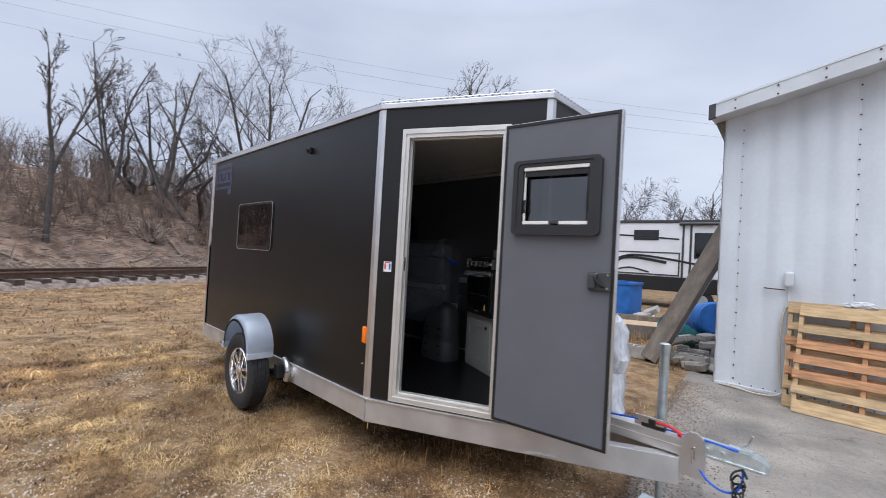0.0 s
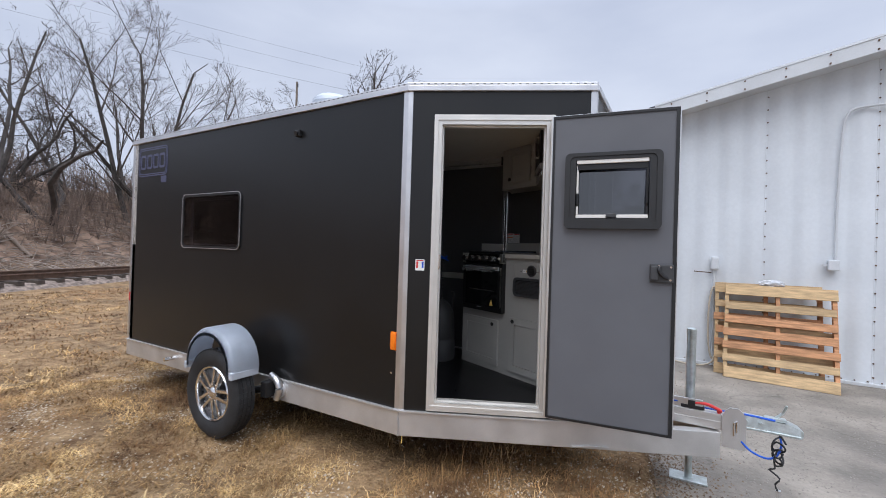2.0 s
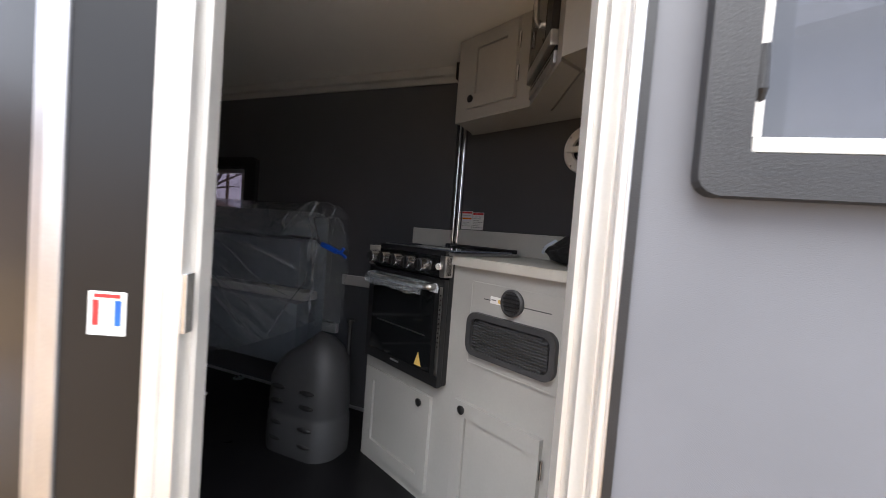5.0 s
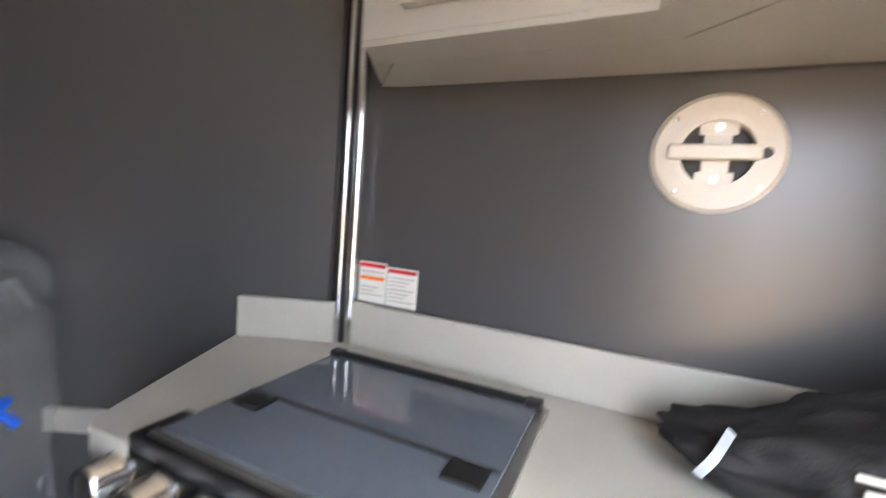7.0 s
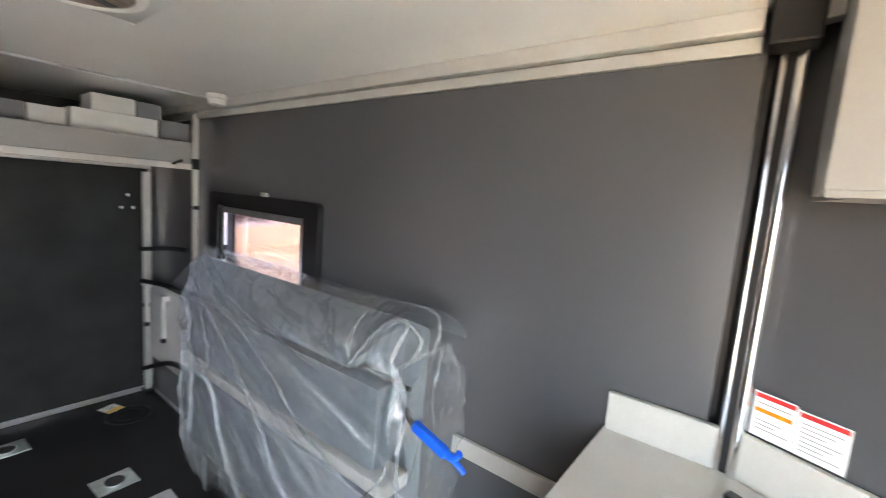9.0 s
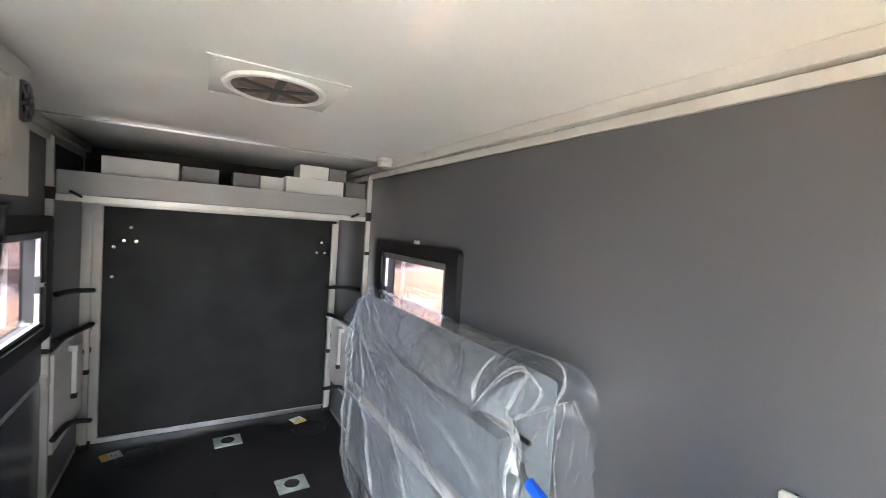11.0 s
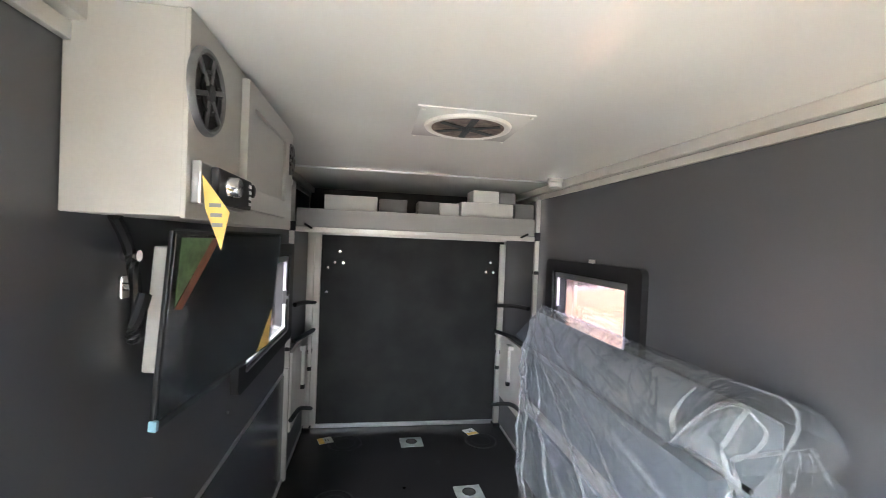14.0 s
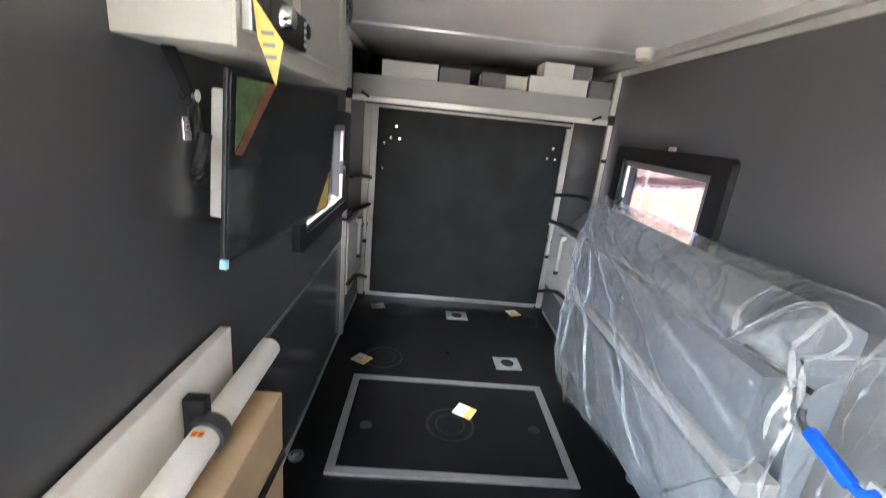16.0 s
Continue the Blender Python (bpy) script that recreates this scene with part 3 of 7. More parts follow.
trailer = thing("camper_trailer", Matrix(), "black panelled V-nose camper trailer with aluminium trim, parked on grass", "trailer")
SIDES = [("left", W_LEFT, XC - XR, (WIN_L,)), ("right", W_RIGHT, XC - XR, (WIN_R,)), ("nose_left", W_DOOR, VL, (DOOR_H,)), ("nose_front", W_NOSE, YF1 - YF0, ()), ("nose_right", W_GALLEY, VL, ())]
for nm, w, length, holes in SIDES:
    sk = part("side_panel", slab(0, length, 0.45, Z_ROOF, -0.026, 0, holes), BLACK_PANEL, trailer)
    sk.matrix_local = w
    ln = part("wall_" + nm, slab(0.02, length - 0.02, Z_FLOOR, Z_CEIL, -0.0295 if nm == "nose_right" else -0.05, -0.0265, holes), GREY_WALL)
    ln.matrix_world = w
    tagged(ln, "smooth satin grey wall panel inside the trailer", "wall", kind="structure")
RAMP = (0.06, 1.628, Z_FLOOR, 2.075)
rw = part("rear_frame", slab(0, YR - YL, 0.45, Z_ROOF, -0.09, 0, (RAMP,)), ALU_FRAME, trailer)
rw.matrix_local = W_REAR
rl = part("wall_rear", slab(0.05, YR - YL - 0.05, Z_FLOOR, Z_CEIL, -0.16, -0.092, (RAMP,)), ALU_FRAME)
rl.matrix_world = W_REAR
tagged(rl, "brushed aluminium frame round the rear ramp opening", "wall", kind="structure")
bm = prism(bmesh.new(), OUTER, 0.30, 0.445)
part("underbody", bm, BLACK_PLASTIC, trailer)
inner = [(XR + 0.05, YL + 0.045), (XC - 0.005, YL + 0.045), (XF - 0.045, YF0 + 0.03), (XF - 0.045, YF1 - 0.03), (XC - 0.005, YR - 0.045), (XR + 0.05, YR - 0.045)]
solo("floor", prism(bmesh.new(), inner, 0.446, Z_FLOOR), FLOOR, "black textured trailer floor", "floor", kind="structure")
solo("ceiling", prism(bmesh.new(), inner, Z_CEIL, Z_CEIL + 0.03), CEILING, "glossy white ceiling panel", "ceiling", kind="structure")
part("roof", prism(bmesh.new(), OUTER, Z_ROOF, Z_ROOF + 0.03), ALU, trailer)
# roof edge rails, with a beaded upper lip
for (x0, y0), (x1, y1) in zip(OUTER, OUTER[1:] + OUTER[:1]):
    d = math.degrees(math.atan2(y1 - y0, x1 - x0))
    ln = math.hypot(x1 - x0, y1 - y0)
    w = wall_pose(x0, y0, 0, d)
    rt = part("roof_trim", box(bx(-0.008, ln + 0.008, Z_ROOF - 0.008, Z_ROOF + 0.03, -0.03, 0.018, 0.004), -0.01, ln + 0.01, Z_ROOF + 0.031, Z_ROOF + 0.05, -0.04, 0.01, 0.004), ALU, trailer, "bare aluminium roof edge trim")
    rt.matrix_local = w
    bm = bmesh.new()
    k = 0.03
    while k < ln:
        box(bm, k, k + 0.016, Z_ROOF + 0.036, Z_ROOF + 0.043, 0.009, 0.0115)
        k += 0.045
    bd = tagged(part("perforation", bm, GUNMETAL, rt), kind="stuff")
for w, s0, s1 in ((W_LEFT, XC - XR - 0.036, XC - XR + 0.004), (W_DOOR, -0.004, 0.03), (W_DOOR, VL - 0.034, VL + 0.004), (W_NOSE, -0.004, 0.036), (W_NOSE, YF1 - YF0 - 0.036, YF1 - YF0), (W_LEFT, 0.0, 0.035), (W_GALLEY, VL - 0.036, VL), (W_RIGHT, 0, 0.035)):
    tr = part("corner_trim", bx(s0, s1, 0.452, Z_ROOF - 0.009, -0.004, 0.006, 0.003), ALU, trailer)
    tr.matrix_local = w
# chassis beams
for w, length in ((W_LEFT, XC - XR), (W_RIGHT, XC - XR), (W_DOOR, 1.98), (W_GALLEY, VL)):
    rb = part("chassis_rail", box(bx(-0.003, length + 0.003, 0.285, 0.44, -0.06, 0.008, 0.004), -0.003, min(length, VL if length == 1.98 else length), 0.44, 0.452, -0.04, 0.02, 0.002), ALU_RAIL, trailer, "mill-finish aluminium chassis beam")
    rb.matrix_local = w
rb = part("chassis_rail", bx(-1.98 + VL, 0.0, 0.285, 0.44, -0.06, 0.008, 0.004), ALU_RAIL, trailer)
rb.matrix_local = W_GALLEY
part("corner_weld", tube(bmesh.new(), [(XC, YL - 0.009, 0.287), (XC + 0.003, YL - 0.012, 0.34), (XC - 0.002, YL - 0.01, 0.39), (XC, YL - 0.01, 0.44)], 0.007), ALU, trailer)
br = part("gusset", prism(bmesh.new(), [(1.1, 0.0), (1.32, 0.0), (1.32, 0.012), (1.2, 0.012)], 0.0, 0.01), ALU, trailer)
br.matrix_local = wall_pose(XC, YL, 0.275, VA) @ pose(0, 0.02, 0.01)
part("drain_wire", tube(bmesh.new(), [(XC + 0.02, YL + 0.01, 0.29), (XC + 0.022, YL + 0.008, 0.25), (XC + 0.019, YL + 0.005, 0.235)], 0.003, 5), YELLOW, trailer)

# wheel, fender and torsion arm on the near side; the same on the far side
def rim_mesh():
    """Bright rim: outer lip, hub cap and five split spokes that flare to the lip."""
    bm = lathe(bmesh.new(), [(0.213, -0.02), (0.213, -0.068), (0.206, -0.076), (0.194, -0.07), (0.188, -0.045), (0.186, -0.02)], 44)
    lathe(bm, [(0.05, -0.03), (0.048, -0.062), (0.036, -0.074), (0.016, -0.08), (0.0005, -0.081)], 24)
    for k in range(5):
        m = Matrix.Rotation(2 * math.pi * k / 5, 4, "Z")
        for sgn in (-1, 1):
            box(bm, 0.036, 0.196, -0.0125, 0.0125, -0.066, -0.034, 0.005, m @ Matrix.Translation((0, sgn * 0.02, 0)) @ Matrix.Rotation(sgn * 0.1, 4, "Z"))
        cyl(bm, m @ Vector((0.06, 0.0, -0.05)), m @ Vector((0.06, 0.0, -0.07)), 0.009, seg=6)
    return bm


def barrel_mesh():
    return lathe(bmesh.new(), [(0.187, -0.03), (0.18, 0.06), (0.06, 0.05), (0.0005, 0.05)], 36)


def tyre_mesh():
    bm = lathe(bmesh.new(), [(0.213, -0.07), (0.235, -0.082), (0.285, -0.087), (0.316, -0.08), (0.331, -0.066), (0.335, 0.0), (0.331, 0.066), (0.316, 0.08), (0.285, 0.087), (0.235, 0.082), (0.213, 0.07)], 56)
    for z in (-0.05, -0.018, 0.018, 0.05):
        for k in range(56):
            m = Matrix.Rotation(2 * math.pi * k / 56, 4, "Z")
            box(bm, 0.333, 0.3395, -0.0155, 0.0155, z - 0.0125, z + 0.0125, 0, m)
    return bm


for y_w, flip, near in ((1.765, -90, True), (4.02, 90, False)):
    hub = part("wheel", cyl(bmesh.new(), (0, 0, 0.0), (0, 0, 0.12), 0.07, seg=20), BLACK_PLASTIC, trailer, smooth=True)
    hub.matrix_local = pose(-3.515, y_w, 0.337, flip, 0, 0)
    part("tyre", tyre_mesh(), RUBBER, hub, "black ribbed trailer tyre", True)
    part("rim", rim_mesh(), CHROME, hub, "polished five-spoke alloy rim", True)
    part("barrel", barrel_mesh(), ALU, hub, smooth=True)
    sg = 1 if near else -1
    bm = bmesh.new()
    n_a, cx, cz, ya, yb = 26, -3.5, 0.56, y_w - 0.125 * sg, y_w + 0.1 * sg
    prof = [(ya, -0.03), (ya, -0.006), (ya + 0.012 * sg, 0.016), (ya + 0.035 * sg, 0.03), (yb, 0.034)]
    rings = []
    for k in range(n_a + 1):
        a = math.pi * k / n_a
        rings.append([bm.verts.new((cx + (0.275 + o) * math.cos(a), yy, cz + (0.262 + o) * math.sin(a) - (0.03 if k in (0, n_a) else 0))) for yy, o in prof])
    for a, b in zip(rings, rings[1:]):
        for i in range(4):
            bm.faces.new((a[i], a[i + 1], b[i + 1], b[i]))
    bmesh.ops.solidify(bm, geom=bm.faces[:], thickness=0.006)
    fd = part("fender", bm, FENDER, trailer, "silver plastic wheel fender", True)
    for fx in (cx + 0.29, cx - 0.29):
        part("fender_lip", bx(fx - 0.018, fx + 0.018, min(ya, yb), max(ya, yb), 0.502, 0.557, 0.008), FENDER, fd)
    part("torsion_arm", tube(box(bmesh.new(), -3.17, -3.1, min(y_w + 0.1 * sg, y_w + 0.24 * sg), max(y_w + 0.1 * sg, y_w + 0.24 * sg), 0.33, 0.45, 0.01), [(-3.355, y_w + 0.13 * sg, 0.337), (-3.25, y_w + 0.16 * sg, 0.36), (-3.12, y_w + 0.17 * sg, 0.39)], 0.028), BLACK_PLASTIC, trailer)
    part("pivot_plate", tube(cyl(bmesh.new(), (-3.1, y_w + 0.2 * sg, 0.365), (-3.1, y_w + 0.235 * sg, 0.365), 0.07, seg=24), spline([(-3.16, y_w + 0.19 * sg, 0.48), (-3.08, y_w + 0.18 * sg, 0.45), (-3.055, y_w + 0.18 * sg, 0.39), (-3.08, y_w + 0.18 * sg, 0.31)], 5), 0.026, 10), ALU, trailer, "cast aluminium suspension pivot", True)
    part("axle_cap", cyl(bmesh.new(), (-4.62, y_w + 0.14 * sg, 0.38), (-4.62, y_w + 0.24 * sg, 0.38), 0.018), CHROME, trailer)

# lamps, decals and small fittings on the near side
part("marker_light", box(bx(-2.043, -2.008, 1.984, 1.9995, 0.835, 0.945, 0.004), -2.047, -2.004, 1.994, 1.9995, 0.83, 0.95, 0.002), ORANGE, trailer, "orange side marker lamp", True)
part("tail_reflector", bx(-5.53, -5.512, 1.99, 1.9955, 0.86, 0.95, 0.002), RED, trailer, "red rear reflector")
part("camera_mount", cyl(box(bmesh.new(), -3.005, -2.955, 1.97, 2.0, 2.335, 2.385, 0.006), (-2.98, 1.975, 2.36), (-2.98, 1.955, 2.355), 0.018), BLACK_PLASTIC, trailer, "small black side camera")
part("rivet", cyl(bmesh.new(), (-2.035, 1.994, 0.68), (-2.035, 2.0, 0.68), 0.007, seg=10), CHROME, trailer)
dc = part("decal", ring(ring(bmesh.new(), rrect(0.56, 0.3, 0.05), rrect(0.535, 0.275, 0.04), 0.001, 0.0025), rrect(0.52, 0.26, 0.035), rrect(0.5, 0.24, 0.03), 0.001, 0.0025), CORE_LINE, trailer, "outlined blue-grey maker's badge decal")
dc.matrix_local = wall_pose(-5.15, YL, 2.32, 0)
for k in range(4):
    g = part("glyph_block", ring(bmesh.new(), rrect(0.105, 0.15, 0.025, -0.183 + 0.122 * k, 0), rrect(0.065, 0.105, 0.012, -0.183 + 0.122 * k, 0), 0.001, 0.003), CORE_LINE, dc)
part("decal_tab", bx(0.17, 0.27, -0.225, -0.16, 0.001, 0.0025), CORE_LINE, dc)
st = part("sticker", bx(-0.03, 0.03, -0.036, 0.036, 0.0005, 0.002), PAPER, trailer, "small white, red and blue certification sticker")
st.matrix_local = W_DOOR @ pose(0.106, 1.395, 0)
for x0, x1, mm in ((-0.024, -0.012, RED), (0.012, 0.024, BLUE)):
    part("sticker_bar", bx(x0, x1, -0.02, 0.022, 0.0022, 0.0028), mm, st)
part("sticker_bar", bx(-0.022, 0.022, 0.026, 0.032, 0.0022, 0.0028), RED, st)
# roof vent dome
part("roof_vent", lathe(bmesh.new(), [(0.09, 0.0), (0.07, 0.03), (0.06, 0.3), (0.17, 0.33), (0.2, 0.35), (0.195, 0.38), (0.14, 0.425), (0.0005, 0.44)], 32, pose(-3.46, 2.81, Z_ROOF + 0.03)), FENDER, trailer, "pale domed roof vent on a short stem", True)


def trailer_window(w, cx, cz, wd, ht, sill_in, name, label):
    """A hinged acrylic window: outer gasket and pane, inner black surround, silver blind rails."""
    win = part(name, ring(bmesh.new(), rrect(wd + 0.03, ht + 0.03, 0.05), rrect(wd - 0.02, ht - 0.02, 0.035), -0.03, 0.012), BLACK_PLASTIC, trailer, label)
    win.matrix_local = w @ pose(cx, cz, 0)
    pn = part("pane", prism(bmesh.new(), rrect(wd - 0.02, ht - 0.02, 0.034), 0.0, 0.008), PANE, win, "brown-tinted acrylic pane")
    pn.visible_shadow = False
    part("gasket", ring(bmesh.new(), rrect(wd + 0.03, ht + 0.03, 0.05), rrect(wd + 0.019, ht + 0.019, 0.046), 0.012, 0.015), ALU, win)
    part("inner_frame", ring(bmesh.new(), rrect(wd + 0.2, ht + 0.13, 0.035), rrect(wd - 0.004, ht - 0.004, 0.012), -0.082, -0.051), BLACK_PLASTIC, win, "matte black inner window surround")
    part("inner_step", ring(bmesh.new(), rrect(wd - 0.002, ht - 0.002, 0.012), rrect(wd - 0.03, ht - 0.03, 0.01), -0.051, -0.012), BLACK_PLASTIC, win)
    for sx in (-1, 1):
        part("blind_rail", bx(sx * (wd / 2 - 0.028) - 0.014, sx * (wd / 2 - 0.028) + 0.014, -ht / 2 + 0.03, ht / 2 - 0.03, -0.068, -0.05, 0.002), ALU, win)
    part("blind_rail", bx(-wd / 2 + 0.012, wd / 2 - 0.012, ht / 2 - 0.042, ht / 2 - 0.012, -0.07, -0.05, 0.003), ALU, win)
    part("blind_rail", bx(-wd / 2 + 0.012, wd / 2 - 0.012, -ht / 2 + 0.012, -ht / 2 + 0.03, -0.07, -0.05, 0.003), ALU, win)
    lx = -wd / 2 + 0.085 if name == "window_left" else wd / 2 - 0.085
    part("latch", box(bx(lx - 0.01, lx + 0.01, -0.06, 0.02, -0.085, -0.06, 0.004), lx - 0.015, lx + 0.015, -0.03, -0.01, -0.1, -0.08, 0.003), BLACK_PLASTIC, win)
    return win


trailer_window(W_LEFT, 1.435, 1.6975, 0.86, 0.475, 0, "window_left", "rounded tinted window in a black surround")
trailer_window(W_RIGHT, 1.94, 1.6725, 0.79, 0.465, 0, "window_right", "rounded tinted window in a black surround")

# ---- entry door ----
dfm = part("door_frame", bmesh.new(), ALU_FRAME, trailer)
dfm.matrix_local = W_DOOR
dfm.data.clear_geometry()
rect4 = lambda a, b, c, d: [(b, d), (a, d), (a, c), (b, c)]
part("frame_face", ring(bmesh.new(), rect4(0.175, 0.94, 0.462, 2.369), rect4(0.2, 0.915, 0.495, 2.335), 0.001, 0.016), ALU_FRAME, dfm, "satin aluminium door frame")
part("frame_step", ring(bmesh.new(), rect4(0.1995, 0.9155, 0.4945, 2.3355), rect4(0.226, 0.889, 0.512, 2.308), -0.03, 0.008), ALU_FRAME, dfm)
part("frame_jamb", ring(bmesh.new(), rect4(0.19, 0.925, 0.48, 2.345), rect4(0.235, 0.88, 0.52, 2.3), -0.068, -0.031), ALU_FRAME, dfm)
part("strike", bx(0.222, 0.234, 1.37, 1.47, -0.02, 0.004, 0.002), CHROME, dfm)
W_LEAF = wall_pose(-1.104, 2.332, 0, 8.5)
leaf_pose = W_LEAF
leaf = part("entry_door", slab(0.004, 0.683, 0.492, 2.333, -0.04, 0, ((0.135, 0.555, 1.70, 2.07),)), DOOR_GREY, trailer, "grey entry door standing wide open")
leaf.matrix_local = leaf_pose
part("edge_channel", ring(bmesh.new(), rect4(0.0, 0.69, 0.488, 2.338), rect4(0.014, 0.672, 0.502, 2.322), -0.044, 0.006), BLACK_PLASTIC, leaf, "black rubber edge seal")
part("edge_metal", ring(bmesh.new(), rect4(-0.004, 0.696, 0.484, 2.342), rect4(0.0, 0.69, 0.488, 2.338), -0.05, 0.002), ALU, leaf)
part("outer_skin", slab(0.006, 0.68, 0.494, 2.33, -0.046, -0.041, ((0.135, 0.555, 1.70, 2.07),)), BLACK_PANEL, leaf)
part("hinge", cyl(bmesh.new(), (-0.008, 0.49, -0.012), (-0.008, 2.33, -0.012), 0.009), ALU_FRAME, leaf, "continuous aluminium piano hinge")
wf = part("window_surround", ring(bmesh.new(), rrect(0.528, 0.45, 0.03, 0.344, 1.874), rrect(0.4, 0.35, 0.008, 0.342, 1.884), 0.001, 0.03), CHARCOAL, leaf, "charcoal plastic window surround")
part("surround_rim", ring(bmesh.new(), rrect(0.528, 0.45, 0.03, 0.344, 1.874), rrect(0.47, 0.4, 0.03, 0.344, 1.878), 0.03, 0.036), CHARCOAL, wf)
dp = part("pane", bx(0.13, 0.56, 1.69, 2.075, -0.03, -0.024), DOOR_PANE, leaf, "smoked acrylic pane")
dp.visible_shadow = False
part("blind_rail", bx(0.146, 0.538, 2.035, 2.058, 0.004, 0.026, 0.004), WHITE_PLASTIC, leaf, "white pull-down blind cassette")
part("blind_rail", bx(0.146, 0.315, 1.712, 1.733, 0.004, 0.022, 0.003), WHITE_PLASTIC, leaf)
part("blind_rail", bx(0.372, 0.538, 1.712, 1.733, 0.004, 0.022, 0.003), WHITE_PLASTIC, leaf)
part("blind_pull", bx(0.316, 0.371, 1.715, 1.74, 0.006, 0.036, 0.005), GREY_PLASTIC, leaf)
part("blind_fold", bx(0.15, 0.534, 2.0, 2.034, 0.006, 0.016, 0.002), BLACK_PLASTIC, leaf)
for sx, zz in ((0.146, 1.86), (0.526, 1.9)):
    part("guide_rail", bx(sx, sx + 0.012, 1.735, 2.03, 0.004, 0.014, 0.001), WHITE_PLASTIC if sx < 0.3 else BLACK_PLASTIC, leaf)
    part("stay_arm", tube(bmesh.new(), [(sx + 0.006, 1.75, -0.012), (sx + 0.006, 1.8, 0.016), (sx + 0.006, zz, 0.012)], 0.008), BLACK_PLASTIC, leaf)
lt = part("latch", box(bx(0.557, 0.677, 1.35, 1.452, 0.001, 0.02, 0.006), 0.557, 0.6, 1.36, 1.445, 0.015, 0.036, 0.01), GREY_PLASTIC, leaf, "charcoal paddle door latch")
part("paddle", tube(bmesh.new(), spline([(0.645, 1.375, 0.022), (0.615, 1.392, 0.036), (0.6, 1.42, 0.038), (0.606, 1.438, 0.03)]), 0.009), BLACK_PLASTIC, lt)
for px, pz in ((0.602, 1.442), (0.662, 1.438), (0.605, 1.404), (0.66, 1.366)):
    part("screw", cyl(bmesh.new(), (px, pz, 0.018), (px, pz, 0.0225), 0.006, seg=10), CHROME, lt)
part("latch_strike", bx(0.678, 0.692, 1.33, 1.47, -0.03, 0.004, 0.002), BLACK_PLASTIC, leaf)

# ---- drawbar ----
YM = 2.8925
part("tongue_beam", box(bx(XF - 0.02, -0.095, YM - 0.05, YM + 0.05, 0.45, 0.545, 0.004), -0.62, -0.1, YM - 0.055, YM - 0.05, 0.452, 0.5, 0.001), ALU_RAIL, trailer, "square aluminium tongue beam")
pl = part("coupler_plate", prism(bmesh.new(), [(-0.06, -0.13), (0.06, -0.13), (0.06, 0.05), (0.045, 0.09), (0.02, 0.11), (-0.02, 0.11), (-0.045, 0.09), (-0.06, 0.05)], -0.008, 0.008), ALU, trailer, "rounded aluminium hitch end plate")
pl.matrix_local = pose(-0.1, YM - 0.062, 0.49, 90, 0, 0)
part("pin", tube(bmesh.new(), [(0.0, -0.05, 0.012), (0.0, 0.03, 0.02), (0.012, 0.04, 0.02), (0.014, -0.03, 0.012)], 0.006), CHROME, pl)
bm = bmesh.new()
sec = [(0.03, 0.045, 0.505, 0.56), (0.2, 0.042, 0.5, 0.555), (0.29, 0.04, 0.495, 0.55), (0.34, 0.055, 0.485, 0.55), (0.385, 0.05, 0.485, 0.535), (0.405, 0.028, 0.49, 0.52)]
loops = [[bm.verts.new(p) for p in ((x, YM - w, lo), (x, YM + w, lo), (x, YM + w * 0.8, hi), (x, YM - w * 0.8, hi))] for x, w, lo, hi in sec]
for a, b in zip(loops, loops[1:]):
    for i in range(4):
        bm.faces.new((a[i], a[(i + 1) % 4], b[(i + 1) % 4], b[i]))
bm.faces.new(loops[0]), bm.faces.new(loops[-1])
cp = part("coupler", bm, ZINC, trailer, "zinc-plated ball coupler", True)
cp.matrix_local = pose(-0.1, 0, 0) @ Matrix.Diagonal((0.88, 1, 1, 1)) @ pose(-0.03, 0, 0)
part("flange", bx(0.05, 0.39, YM - 0.06, YM - 0.045, 0.488, 0.5, 0.003), ZINC, cp)
part("lever", tube(box(bmesh.new(), 0.2, 0.32, YM - 0.02, YM + 0.02, 0.553, 0.57, 0.004), [(0.26, YM, 0.565), (0.3, YM, 0.6), (0.32, YM - 0.01, 0.65)], 0.008), ZINC, cp)
for bxp in (0.1, 0.18):
    part("bolt", cyl(bmesh.new(), (bxp, YM - 0.058, 0.53), (bxp, YM - 0.04, 0.53), 0.012, seg=6), ZINC, cp)
jk = part("jack", lathe(bmesh.new(), [(0.028, 0.3), (0.028, 0.98), (0.031, 0.985), (0.031, 1.02), (0.024, 1.025), (0.0005, 1.025)], 20), ZINC, trailer, "zinc-plated screw jack", True)
jk.matrix_local = pose(-0.325, 3.05, 0)
part("inner_tube", cyl(bmesh.new(), (0, 0, 0.02), (0, 0, 0.31), 0.022), ZINC, jk)
part("foot", bx(-0.11, 0.11, -0.06, 0.06, 0.014, 0.028, 0.004), ZINC, jk)
part("mount", bx(-0.12, 0.05, -0.13, 0.03, 0.44, 0.475, 0.004), ALU, jk)
part("winch_bracket", bx(-0.42, -0.26, YM - 0.045, YM - 0.035, 0.55, 0.61, 0.003), ALU, trailer)
part("brake_cable", tube(bmesh.new(), spline([(-0.62, 2.86, 0.555), (-0.42, 2.85, 0.58), (-0.38, 2.86, 0.57), (-0.23, 2.87, 0.56), (-0.04, 2.865, 0.565), (0.1, 2.86, 0.56)]), 0.006), BLUE, trailer, "blue breakaway cable")
part("breakaway_switch", box(bx(-0.38, -0.25, 2.845, 2.88, 0.548, 0.57, 0.004), -0.34, -0.3, 2.84, 2.87, 0.56, 0.6, 0.004), BLACK_PLASTIC, trailer)
